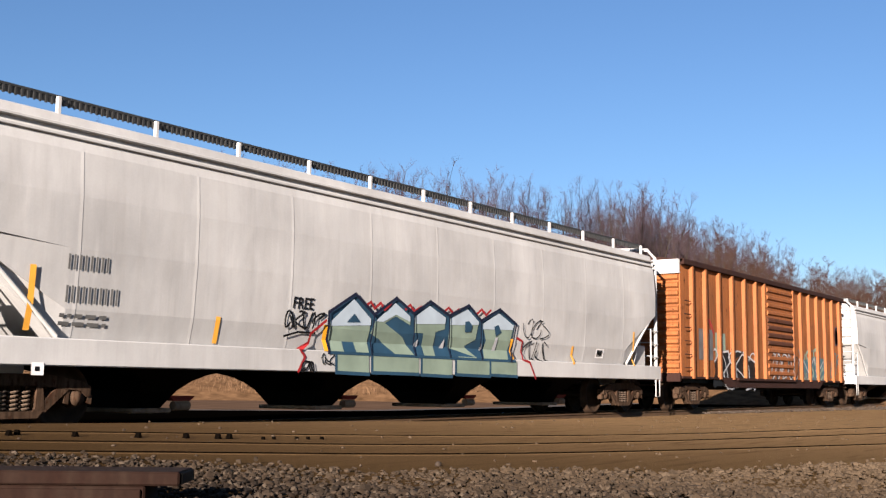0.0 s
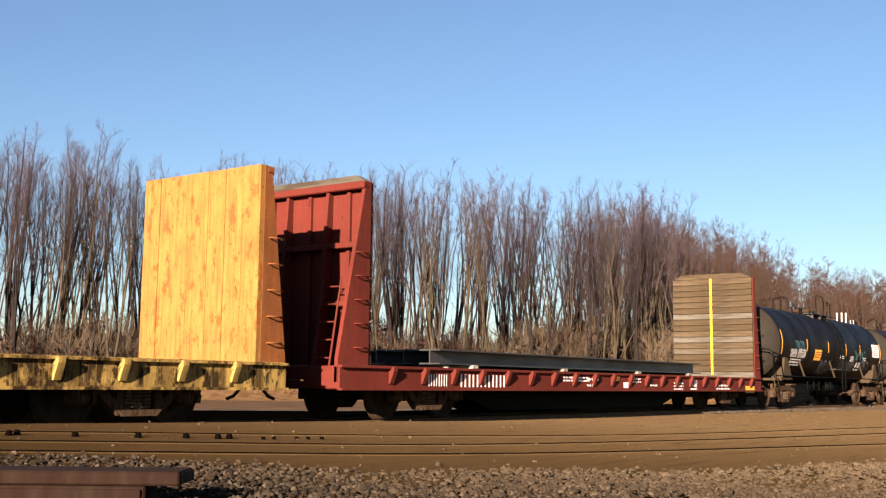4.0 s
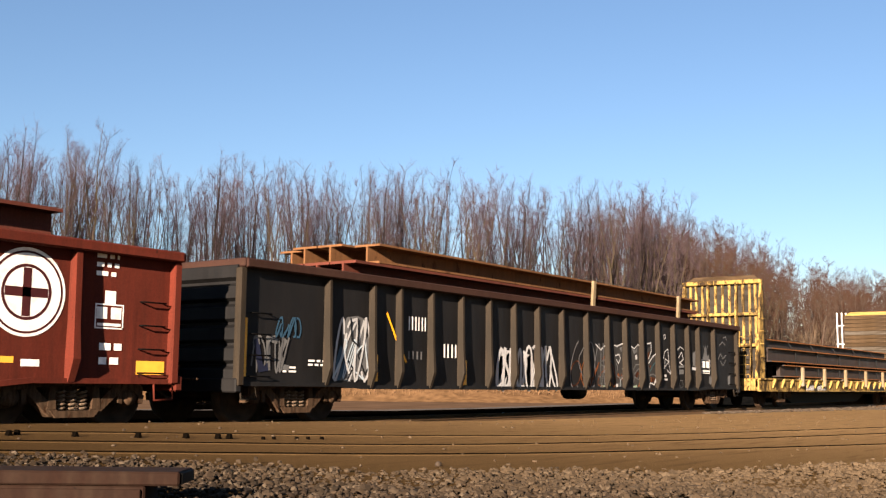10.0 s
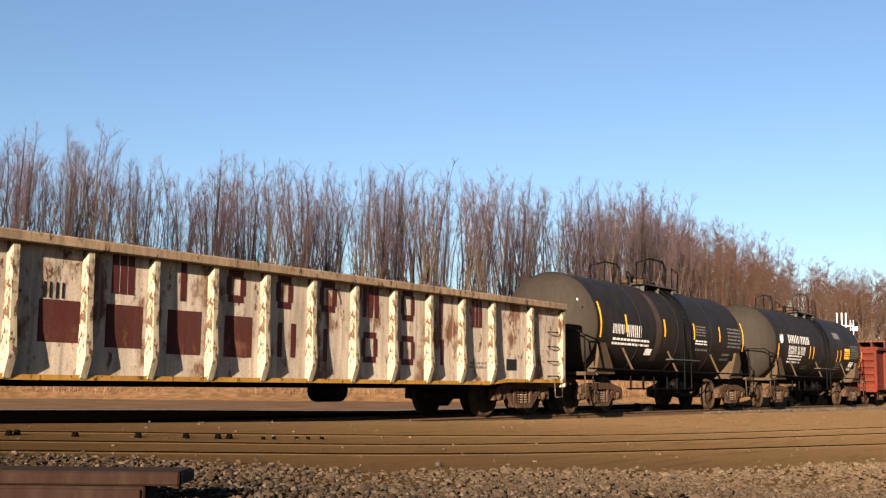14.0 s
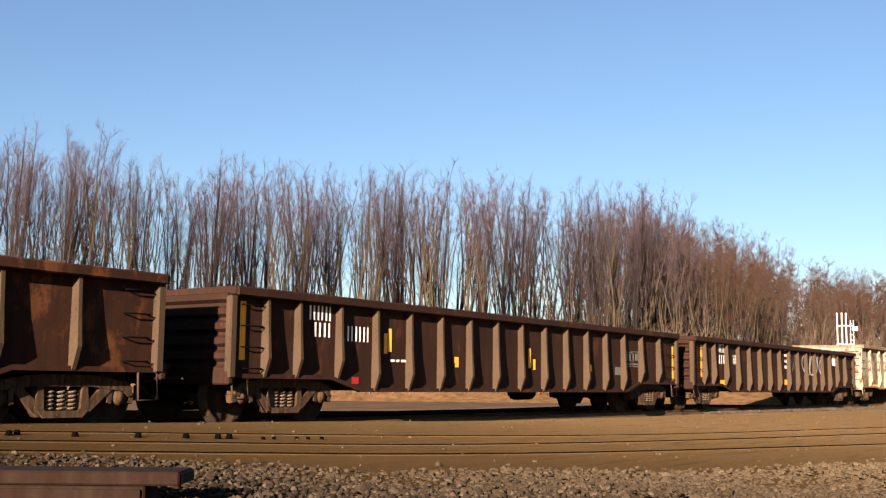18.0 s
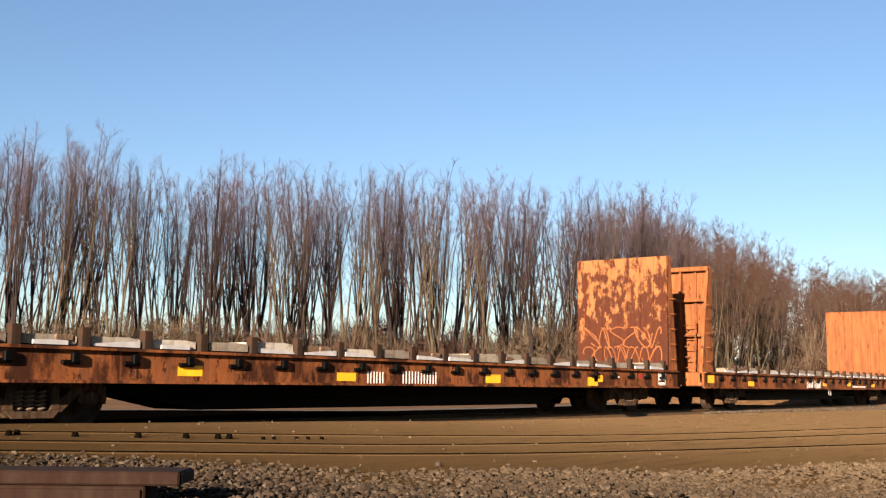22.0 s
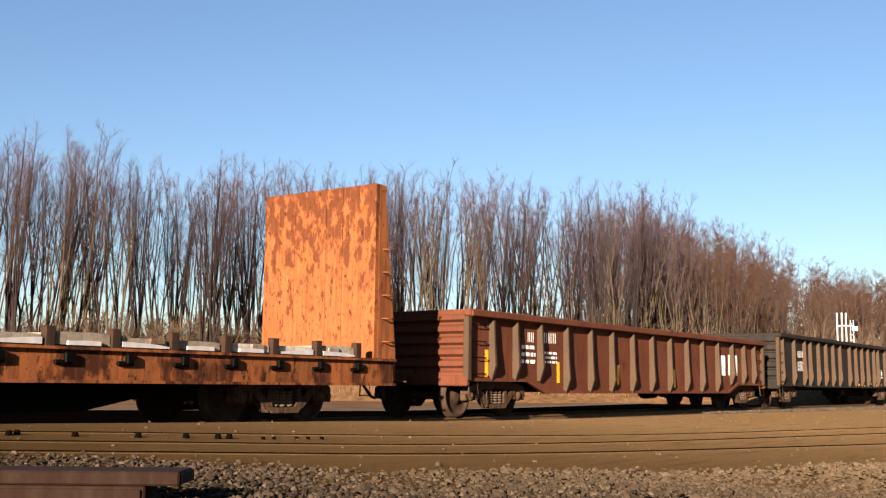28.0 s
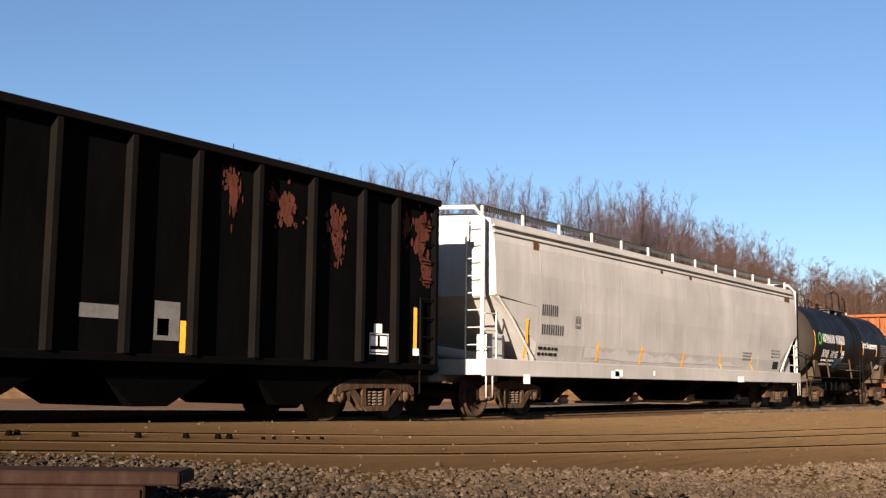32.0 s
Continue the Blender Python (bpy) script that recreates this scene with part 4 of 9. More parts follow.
# ---- flat cars with bulkheads ----
def bulkhead(c, x, turn, lining, frame, deck, top=4.3, width=2.8, extra=None, ladder=True, overhang=0.85):
    """An upright end wall: lined on the load's side, braced on the outside. It faces -x at turn 0."""
    w = width / 2
    boarded = lining in ("board_brown", "board_grey")
    open_back = boarded and frame.startswith("flat_yellow")
    s = Shape().box(0.1, 0.14, -w, w, deck, top)
    b = part("bulkhead", s, M["deck_wood" if open_back else frame], c, "tall braced bulkhead", at=pose(x, 0, 0, 0, 0, turn))
    for y, t in ((-w + 0.04, 0.08), (-0.5, 0.07), (0.5, 0.07), (w - 0.04, 0.08)):
        wide = overhang if abs(y) > 1 else 0.5
        part("brace", Shape().prism([(0.14, deck - 0.3), (0.14, top - 0.1), (0.26, top - 0.1), (wide, deck + 0.1), (wide, deck - 0.3)], "y", y - t / 2, y + t / 2), M[frame], b)
    part("top_beam", Shape().box(0.142, 0.32, -w, w, top - 0.14, top - 0.002, 0.02), M[frame], b)
    for z in (deck + 1.05, deck + 2.1):
        for y0, y1 in ((-w + 0.1, -0.55), (-0.45, 0.45), (0.55, w - 0.1)):
            if abs(y0 + y1) > 0.1 or z > deck + 2:
                part("cross_beam", Shape().box(0.142, 0.34, y0, y1, z, z + 0.10, 0.01), M[frame], b)
    for y in (-1.15, -0.95, -0.72, -0.25, 0.0, 0.25, 0.72, 0.95, 1.15) if open_back else (-0.95, 0.0, 0.95):
        part("stud", Shape().box(0.14, 0.2, y - 0.04, y + 0.04, deck, top - 0.12), M[frame], b)
    part("end_platform", Shape().box(0.14, overhang, -w, w, deck - 0.42, deck - 0.02, 0.02), M[frame], b)
    if ladder:
        lad = Shape()
        for y in (-w + 0.30, -w + 0.70) if turn == 0 else (w - 0.70, w - 0.30):
            lad.tube([(overhang - 0.05, y, deck - 0.4), (0.52, y, deck + 1.55)], 0.02, 5)
        y0, y1 = (-w + 0.30, -w + 0.70) if turn == 0 else (w - 0.70, w - 0.30)
        for i in range(6):
            f = i / 6
            xx = overhang - 0.05 - (overhang - 0.57) * (f + 0.08)
            lad.tube([(xx, y0, deck - 0.2 + 1.9 * f), (xx, y1, deck - 0.2 + 1.9 * f)], 0.015, 5)
        part("ladder", lad, M[frame], b)
        gr = Shape()
        for i in range(5):
            z, sgn = deck + 0.3 + i * 0.42, (-1 if turn == 0 else 1)
            gr.tube([(0.22, sgn * w, z), (0.22, sgn * (w + 0.07), z), (0.5, sgn * (w + 0.07), z), (0.5, sgn * w, z)], 0.013, 5)
        part("grab_iron", gr, M[frame], b)
    if boarded:
        n = 17
        ht = (top - deck) / n
        me = Shape().box(0, 0.1, -w + 0.02, w - 0.02, 0.006, ht - 0.006, 0.008).mesh("board", M[lining])
        for i in range(n):
            part("board", me, None, b, at=(random.uniform(-0.008, 0.008), 0, deck + ht * i))
        cap = Shape().prism([(-w + 0.05, top), (w - 0.05, top), (w - 0.35, top + 0.16), (-w + 0.35, top + 0.16)], "x", 0.0, 0.1)
        part("cap_board", cap, M["board_yellow"] if extra == "cap" else M[lining], b, "pale sawn top board")
        if extra == "strap":
            part("strap", Shape().box(-0.014, -0.004, -0.02, 0.05, deck + 0.1, top), M["yellow"], b)
    else:
        n = 7
        wd = (2 * w) / n
        for i in range(n):
            part("panel", Shape().box(random.uniform(-0.006, 0.006), 0.1, -w + wd * i + 0.004, -w + wd * (i + 1) - 0.004, deck, top - 0.002), M[lining], b)
    if extra == "white":
        part("liner_panel", Shape().box(-0.03, -0.007, -w + 0.12, w - 0.2, deck + 0.02, top - 0.72), M["panel_white"], b, "weathered white liner panel")
    return b


def flat_car(label, rear, front, inner_rear, inner_front, side, linings, deck=1.13, low=0.645, top=4.3, extras=(None, None), pockets=21, frames=None, style="plain"):
    c, h, mid = car("bulkhead_flat_car", label, rear, front)
    sheet = 1.44
    for k in (-1, 1):
        a, b = sorted((k * sheet, k * (sheet - 0.06)))
        part("side_sill", Shape().box(-h, h, a, b, low, deck, 0.012), M[side], c)
        for z in (low, deck - 0.05):
            a, b = sorted((k * sheet, k * (sheet + 0.06)))
            part("sill_flange", Shape().box(-h, h, a, b, z, z + 0.04), M[side], c)
    if style == "ttx":
        me = Shape().prism([(0.0, 0.42), (-0.12, 0.42), (-0.12, 0.35), (-0.03, 0.12), (0.0, 0.12)], "x", -0.055, 0.055).mesh("stake_pocket", M[side])
    else:
        me = Shape().box(-0.06, 0.06, -0.07, 0.0, 0.26, 0.40, 0.015).box(-0.2, 0.08, -0.05, 0.0, 0.24, 0.30, 0.01).mesh("stake_pocket", M["steel_dark"])
    x0, x1 = inner_rear - mid + 0.5, inner_front - mid - 0.5
    for i in range(pockets):
        x = x0 + (x1 - x0) * i / (pockets - 1)
        part("stake_pocket", me, None, c, at=(x, -sheet, low))
        part("stake_pocket", me, None, c, at=pose(x, sheet, low, 0, 0, 180))
    n = 44
    wd = (inner_front - inner_rear) / n
    plank = Shape().box(0.004, wd - 0.004, -sheet + 0.08, sheet - 0.08, deck - 0.07, deck - 0.004).mesh("deck_plank", M["deck_wood"])
    for i in range(n):
        part("deck_plank", plank, None, c, at=(inner_rear - mid + wd * i, 0, random.uniform(-0.004, 0.004)))
    under = Shape()
    belly = 0.12 if style == "ttx" else 0.24
    t_in = 2.05
    a, b = inner_rear - mid + t_in, inner_front - mid - t_in
    under.prism([(-h + 0.2, 0.98), (-h + 0.2, 0.68), (a + 1.2, 0.66), (a + 3.4, belly), (b - 3.4, belly), (b - 1.2, 0.66), (h - 0.2, 0.68), (h - 0.2, 0.98)], "y", -0.5, 0.5)
    for i in range(14):
        x = -h + 1.0 + i * (2 * h - 2.0) / 13
        under.box(x - 0.05, x + 0.05, -1.37, 1.37, 0.72, 0.98)
    under.tube([(a + 2, -0.95, 0.5), (b - 2, -0.95, 0.5)], 0.03, 6)
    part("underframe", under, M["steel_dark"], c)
    fr = frames or (side, side)
    bulkhead(c, inner_front - mid, 0, linings[1], fr[1], deck, top, extra=extras[1], overhang=max(0.62, front - inner_front))
    bulkhead(c, inner_rear - mid, 180, linings[0], fr[0], deck, top, extra=extras[0], overhang=max(0.8, inner_rear - rear))
    bogie(c, a)
    bogie(c, b)
    couplers(c, h)
    mk = Marks(c, flat_place(-sheet))
    return c, h, mid, mk


LOADS = []


def beam_profile(w, ht, t=0.03, web=0.025):
    return [(-w / 2, 0), (w / 2, 0), (w / 2, t), (web / 2, t), (web / 2, ht - t), (w / 2, ht - t), (w / 2, ht), (-w / 2, ht), (-w / 2, ht - t), (-web / 2, ht - t), (-web / 2, t), (-w / 2, t)]


def load(name, label, category, group, shape, mat, mid, at=(0, 0, 0)):
    """Cargo is a thing of its own; it rides with its car."""
    ob = single(name, shape, M[mat], label, category, group)
    LOADS.append((ob, mid, Vector(at)))
    return ob


def dunnage_row(c, mid, x0, x1, n, deck, tilt=True):
    """Cross timbers on an empty deck, with a steel stake between two of them."""
    step = (x1 - x0) / n
    boards = []
    for w, ht, mat in ((0.41, 0.17, "dunnage"), (0.39, 0.13, "dunnage"), (0.40, 0.15, "dunnage_brown"), (0.37, 0.19, "dunnage")):
        s = Shape().prism([(-step * w, 0.0), (step * w, 0.0), (step * w * 0.98, ht * 0.86), (step * w * 0.5, ht), (-step * w * 0.96, ht * 0.95)], "y", -1.46, 1.40)
        boards.append(s.mesh("dunnage_timber", M[mat]))
    edges = []
    for a, b, q in ((0.07, 0.02, 0.40), (0.03, 0.085, 0.38), (0.05, 0.05, 0.25)):
        e = Shape().prism([(-step * q, -0.005), (step * q, -0.005), (step * q, b), (step * q * 0.3, (a + b) * 0.6), (-step * q, a)], "y", -1.50, -1.462)
        edges.append(e.mesh("white_edge", M["dunnage_white"]))
    block = Shape().box(-step * 0.12, step * 0.14, -1.49, -1.30, 0.05, 0.13, 0.01).mesh("wedge_block", M["dunnage_brown"])
    stake = Shape().box(-step * 0.075, step * 0.075, -1.50, -1.38, -0.04, 0.23, 0.012).mesh("deck_stake", M["flat_black"])
    for i in range(n):
        x = x0 + step * (i + 0.5)
        ob = tagged(part("dunnage_timber", random.choice(boards), None, None), "bleached tan timber lying across the deck", "timber", "cross timbers on the flat cars")
        if random.random() < 0.8:
            part("white_edge", random.choice(edges), None, ob, "white lower edge")
        if random.random() < 0.35:
            part("wedge_block", block, None, ob, "small brown wedge", at=(random.uniform(-0.2, 0.2) * step, 0, 0))
        LOADS.append((ob, mid, Vector((x - mid, random.uniform(-0.03, 0.03), deck + 0.012))))
        part("deck_stake", stake, None, c, at=(x - mid + step * 0.5, 0, deck + 0.02))


# ---- tank cars ----
def tank_car(label, left, right, radius, zc, mat, truck_in, dome=0.0, head_mat=None, ladder=0.3, rails=True):
    """left and right: the ends of the tank's straight shell on the train's measure."""
    c, h, mid = car("tank_car", label, left - 0.85, right + 0.85)
    t = (right - left) / 2 + 0.1
    part("shell", Shape().lathe([(radius, -t), (radius, -t * 0.33), (radius, t * 0.33), (radius, t)], "x", 56, (0, 0, zc)), M[mat], c)
    for r in (-1, 1):
        prof = [(0.001, r * (t + 0.62)), (radius * 0.35, r * (t + 0.58)), (radius * 0.66, r * (t + 0.45)), (radius * 0.80, r * (t + 0.34)), (radius * 0.90, r * (t + 0.21)), (radius * 0.97, r * (t + 0.09)), (radius, r * t)]
        part("tank_head", Shape().lathe(prof, "x", 56, (0, 0, zc)), M[head_mat or mat], c, "domed end dulled with grey dust")
    seam = Shape().lathe([(radius, -0.03), (radius + 0.012, -0.02), (radius + 0.012, 0.02), (radius, 0.03)], "x", 56, (0, 0, 0)).mesh("weld_seam", M[mat])
    for x in (-t + 0.02, -t * 0.5, 0.0, t * 0.5, t - 0.02):
        part("weld_seam", seam, None, c, at=(x, 0, zc))
    top = zc + radius
    # dome, platform and rails on top
    d = dome
    man = Shape().lathe([(0.001, 0.0), (0.34, 0.0), (0.34, 0.16), (0.38, 0.16), (0.38, 0.24), (0.30, 0.28), (0.001, 0.30)], "x", 18)
    man.v = [(z, y, x) for x, y, z in man.v]
    part("manway", man, M["truck"], c, "rusty bolted manway", at=(d - 0.1, 0, top - 0.05))
    vl = Shape()
    for x, y, r, hh in ((0.55, 0.15, 0.11, 0.32), (-0.62, -0.1, 0.07, 0.28), (0.75, -0.2, 0.06, 0.2)):
        vl.tube([(d + x, y, top - 0.08), (d + x, y, top + hh)], r, 10)
    part("valve", vl, M["steel_dark"], c)
    plat = Shape().box(d - 1.2, d + 1.3, -0.75, -0.38, top - 0.02, top + 0.02, 0.008).box(d - 1.2, d + 1.3, 0.38, 0.75, top - 0.02, top + 0.02, 0.008)
    for x in (-1.0, 0.0, 1.0):
        plat.box(d + x - 0.03, d + x + 0.03, -0.72, 0.72, top - 0.30, top - 0.02)
    part("platform", plat, M["grating"], c)
    if rails:
        for y in (-0.72, 0.72):
            r = Shape().tube([(d - 1.5, y, top - 0.1), (d - 1.5, y, top + 0.55), (d - 0.6, y, top + 0.75), (d + 0.25, y, top + 0.75), (d + 0.45, y, top + 0.55), (d + 0.45, y, top)], 0.022, 6)
            r.tube([(d + 0.9, y, top), (d + 0.9, y, top + 0.6), (d + 1.35, y, top + 0.5), (d + 1.35, y, top - 0.1)], 0.022, 6)
            r.tube([(d - 0.6, y, top), (d - 0.6, y, top + 0.75)], 0.02, 6)
            part("hand_rail", r, M["steel_dark"], c)
    # ladder down the near and far sides
    for k in (-1, 1):
        lad = Shape()
        for x in (d + ladder - 0.24, d + ladder + 0.24):
            arc = [(x, k * (radius + 0.09) * math.sin(a), zc + (radius + 0.09) * math.cos(a)) for a in [0.42 + i * 0.17 for i in range(8)]]
            lad.tube(arc + [(x, k * (radius + 0.1), 0.62)], 0.026, 6)
        for i in range(11):
            a = 0.5 + i * 0.115
            z, y = (zc + (radius + 0.09) * math.cos(a), k * (radius + 0.09) * math.sin(a)) if i < 9 else (0.66 + (i - 9) * 0.45, k * (radius + 0.1))
            lad.tube([(d + ladder - 0.24, y, z), (d + ladder + 0.24, y, z)], 0.014, 5)
        part("ladder", lad, M["steel_dark"], c)
        part("side_rail", Shape().tube([(-t - 0.5, k * 1.38, 1.10), (t + 0.5, k * 1.38, 1.10)], 0.024, 6), M["steel_dark"], c)
        for x in (-t * 0.62, -t * 0.05, t * 0.58):
            part("rail_bracket", Shape().tube([(x - 0.28, k * radius * 0.92, zc - radius * 0.4), (x, k * 1.38, 1.10)], 0.034, 6), M["sill_tan"], c)
        part("walkway", Shape().box(d - 0.8, d + 1.1, min(k * 1.25, k * 1.48), max(k * 1.25, k * 1.48), 1.42, 1.45), M["grating"], c)
    half = h
    for r in (-1, 1):
        x = r * half
        tx = r * ((right - left) / 2 - truck_in)
        for k in (-1, 1):
            part("saddle", Shape().prism([(tx - 0.45 * r, 0.98), (tx + 0.55 * r, 0.98), (tx + 0.35 * r, 1.75), (tx + 0.05 * r, 1.75)], "y", k * 1.26, k * 1.34), M["sill_tan"], c, "dusty tan saddle plate")
            part("saddle_web", Shape().box(tx - 0.05, tx + 0.35, min(k * 0.3, k * 1.26), max(k * 0.3, k * 1.26), 0.95, 1.5), M["sill_tan"], c)
        part("end_sill", Shape().box(min(x - 1.5 * r, x), max(x - 1.5 * r, x), -0.33, 0.33, 0.7, 1.0, 0.02).box(min(x - 0.5 * r, x), max(x - 0.5 * r, x), -1.4, 1.4, 0.93, 1.02, 0.012), M["sill_tan"], c)
        for k in (-1, 1):
            rail = Shape().tube([(x - 0.04 * r, k * 0.4, 1.0), (x - 0.04 * r, k * 0.42, 2.0), (x - 0.04 * r, k * 1.2, 2.0), (x - 0.1 * r, k * 1.33, 1.9), (x - 0.1 * r, k * 1.35, 1.0)], 0.022, 6)
            rail.tube([(x - 0.1 * r, k * 1.35, 1.9), (x - 0.7 * r, k * 1.37, 1.8), (x - 1.0 * r, k * 1.37, 1.1)], 0.022, 6)
            part("end_rail", rail, M["steel_dark"], c)
            st = Shape().tube([(x - 0.05 * r, k * 1.36, 1.0), (x - 0.05 * r, k * 1.38, 0.42), (x - 0.45 * r, k * 1.38, 0.42), (x - 0.45 * r, k * 1.36, 1.0)], 0.02, 5)
            st.tube([(x - 0.05 * r, k * 1.38, 0.68), (x - 0.45 * r, k * 1.38, 0.68)], 0.016, 5)
            part("step", st, M["sill_tan"], c)
        bogie(c, tx)
    under = Shape().box(-half + 0.6, half - 0.6, -0.06, 0.06, 0.84, 0.92)
    under.lathe([(0.001, 0), (0.22, 0), (0.16, -0.3), (0.14, -0.5), (0.001, -0.5)], "y", 14, (0, 0, 0))
    under.lathe([(0.001, -0.4), (0.19, -0.36), (0.19, 0.36), (0.001, 0.4)], "x", 12, (1.6, -0.55, 0.74))
    for x in (-2.0, -1.2, -0.5, 0.4, 1.1):
        under.tube([(x, -0.8, 0.95), (x, -0.8, 0.58)], 0.03, 5)
    under.tube([(-2.2, -0.8, 0.62), (2.2, -0.8, 0.62)], 0.022, 5)
    part("underframe", under, M["steel_dark"], c)
    couplers(c, half)
    mk = Marks(c, round_place(radius, zc), [zc + 0.12 * i for i in range(-10, 11)])
    return c, h, mid, mk


def strips(mk, xs, z0, z1, w=0.085, col="yellow"):
    for x in xs:
        mk.rect(col, x - w / 2, x + w / 2, z0, z1)


# ---- covered hoppers ----
def covered_hopper(label, rear, front, mat, posts=13):
    c, h, mid = car("covered_hopper_car", label, rear, front)
    # cross-section of the body: bowed sides and a rounded roof
    sec = [(-1.40, 1.18), (-1.49, 1.6), (-1.54, 2.4), (-1.54, 3.1), (-1.50, 3.7), (-1.46, 3.86), (-1.43, 3.98), (-1.40, 4.16), (-1.1, 4.26), (-0.6, 4.33), (0, 4.35)]
    sec = sec + [(-y, z) for y, z in sec[-2::-1]]
    lo = h - 0.35
    body = Shape()
    n = len(sec)
    # the slope sheets cut the body's lower corners away
    rows = []
    for x, cut in ((-lo, 3.0), (-lo + 0.02, 2.55), (-lo + 1.75, 1.18), (lo - 1.75, 1.18), (lo - 0.02, 2.55), (lo, 3.0)):
        rows += [(x, y, max(z, cut)) for y, z in sec]
    body.add(rows, [(i * n + j, i * n + j + 1, (i + 1) * n + j + 1, (i + 1) * n + j) for i in range(5) for j in range(n - 1)], False)
    body.add(rows[:n], [tuple(range(n))])
    body.add(rows[-n:], [tuple(range(n))[::-1]])
    body.add(rows, [(i * n, i * n + n - 1, (i + 1) * n + n - 1, (i + 1) * n) for i in range(5)])
    part("body", body, M[mat], c)
    for k in (-1, 1):
        part("side_sill", Shape().box(-h, h, min(k * 1.42, k * 1.52), max(k * 1.42, k * 1.52), 0.86, 1.22, 0.015), M[mat], c)
        for z in (3.86, 3.99):
            part("top_rail", Shape().box(-lo, lo, min(k * 1.44, k * 1.50), max(k * 1.44, k * 1.50), z, z + 0.05, 0.01), M[mat], c)
        for x in [-lo + 1.9 + i * (2 * lo - 3.8) / 8 for i in range(9)]:
            seam = Shape()
            pts = [(k * (abs(y) + 0.003), z) for y, z in sec[:5]]
            for (ya, za), (yb, zb) in zip(pts, pts[1:]):
                seam.add([(x - 0.16, ya * 0.994, za), (x, ya, za), (x + 0.05, ya * 0.994, za), (x - 0.16, yb * 0.994, zb), (x, yb, zb), (x + 0.05, yb * 0.994, zb)], [(0, 1, 4, 3), (1, 2, 5, 4)])
            part("panel_seam", seam, M[mat], c)
        # running board: grating on posts along the roof's edge
        part("running_board", Shape().box(-lo, lo, min(k * 0.78, k * 1.12), max(k * 0.78, k * 1.12), 4.47, 4.50), M["grating"], c, "dark grating walkway")
        curb = Shape()
        for i in range(int(2 * lo / 0.09)):
            x = -lo + i * 0.09
            curb.box(x, x + 0.03, min(k * 1.10, k * 1.12), max(k * 1.10, k * 1.12), 4.36, 4.47)
        tagged(part("grating_edge", curb, M["grating"], c), kind="stuff")
        me = Shape().box(-0.03, 0.03, -0.03, 0.03, 4.12, 4.47, 0.008).mesh("post", M[mat])
        for i in range(posts):
            part("post", me, None, c, at=(-lo + 0.05 + i * (2 * lo - 0.1) / (posts - 1), k * 1.16, 0))
    for i in range(4):
        x = -lo + 2.9 + i * (2 * lo - 5.8) / 3
        part("hatch", Shape().box(x - 1.6, x + 1.6, -0.32, 0.32, 4.33, 4.43, 0.03), M[mat], c)
    # outlets below
    for i in range(4):
        x = -0.15 + (-1.5 + i) * (2 * h - 4.84) / 4
        hop = Shape()
        v = []
        for z, a, d in ((0.27, 0.30, 0.5), (0.54, 0.36, 0.80), (0.68, 0.46, 1.0), (0.77, 0.64, 1.12), (0.84, 0.95, 1.22), (0.88, 1.3, 1.3), (0.95, 1.92, 1.38)):
            v += [(x - a, -d, z), (x + a, -d, z), (x + a, d, z), (x - a, d, z)]
        hop.add(v, [(j * 4 + q, j * 4 + (q + 1) % 4, j * 4 + 4 + (q + 1) % 4, j * 4 + 4 + q) for j in range(6) for q in range(4)] + [(3, 2, 1, 0), (24, 25, 26, 27)])
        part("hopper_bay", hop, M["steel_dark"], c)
        gate = Shape().box(x - 0.36, x + 0.36, -0.7, 0.7, 0.21, 0.28, 0.015)
        for y in (-0.62, 0.62):
            gate.tube([(x + 0.45, y, 0.31), (x + 0.75, y, 0.31)], 0.075, 10)
        part("outlet_gate", gate, M["gate_dust"], c, "dusty outlet gate")
        part("gate_housing", Shape().prism([(x + 0.34, 0.46), (x + 0.86, 0.46), (x + 0.76, 0.385), (x + 0.44, 0.385)], "y", -0.66, 0.66), M["gate_red"], c, "red gate housing")
    for r in (-1, 1):
        x = r * h
        part("end_sill", Shape().box(min(x, x - 0.25 * r), max(x, x - 0.25 * r), -1.45, 1.45, 0.88, 1.18, 0.02).box(min(x, x - 2.3 * r), max(x, x - 2.3 * r), -0.35, 0.35, 0.72, 1.05), M[mat], c)
        part("end_deck", Shape().box(min(x, x - 1.6 * r), max(x, x - 1.6 * r), -1.42, 1.42, 1.16, 1.2), M[mat], c)
        for k in (-1, 1):
            e = Shape().tube([(x - 0.06 * r, k * 1.40, 1.1), (x - 0.06 * r, k * 1.40, 4.15), (x - 0.06 * r, k * 1.2, 4.38), (x - 0.06 * r, 0.0, 4.46)], 0.05, 7)
            part("end_post", e, M[mat], c)
            lad = Shape().tube([(x - 0.10 * r, k * 0.95, 1.1), (x - 0.10 * r, k * 0.95, 4.2)], 0.022, 5)
            for i in range(8):
                lad.tube([(x - 0.10 * r, k * 0.95, 1.5 + i * 0.36), (x - 0.10 * r, k * 1.38, 1.5 + i * 0.36)], 0.014, 5)
            part("ladder", lad, M[mat], c)
            sl = Shape().tube([(x - 0.5 * r, k * 1.46, 1.2), (x - 0.5 * r, k * 1.46, 2.2)], 0.025, 5)
            for i in range(3):
                sl.tube([(x - 0.06 * r, k * 1.46, 1.45 + i * 0.35), (x - 0.5 * r, k * 1.46, 1.45 + i * 0.35)], 0.016, 5)
            sl.tube([(x - 0.3 * r, k * 1.5, 0.95), (x - 0.3 * r, k * 1.5, 0.42), (x - 0.06 * r, k * 1.5, 0.42), (x - 0.06 * r, k * 1.5, 0.95)], 0.02, 5)
            part("side_ladder", sl, M[mat], c)
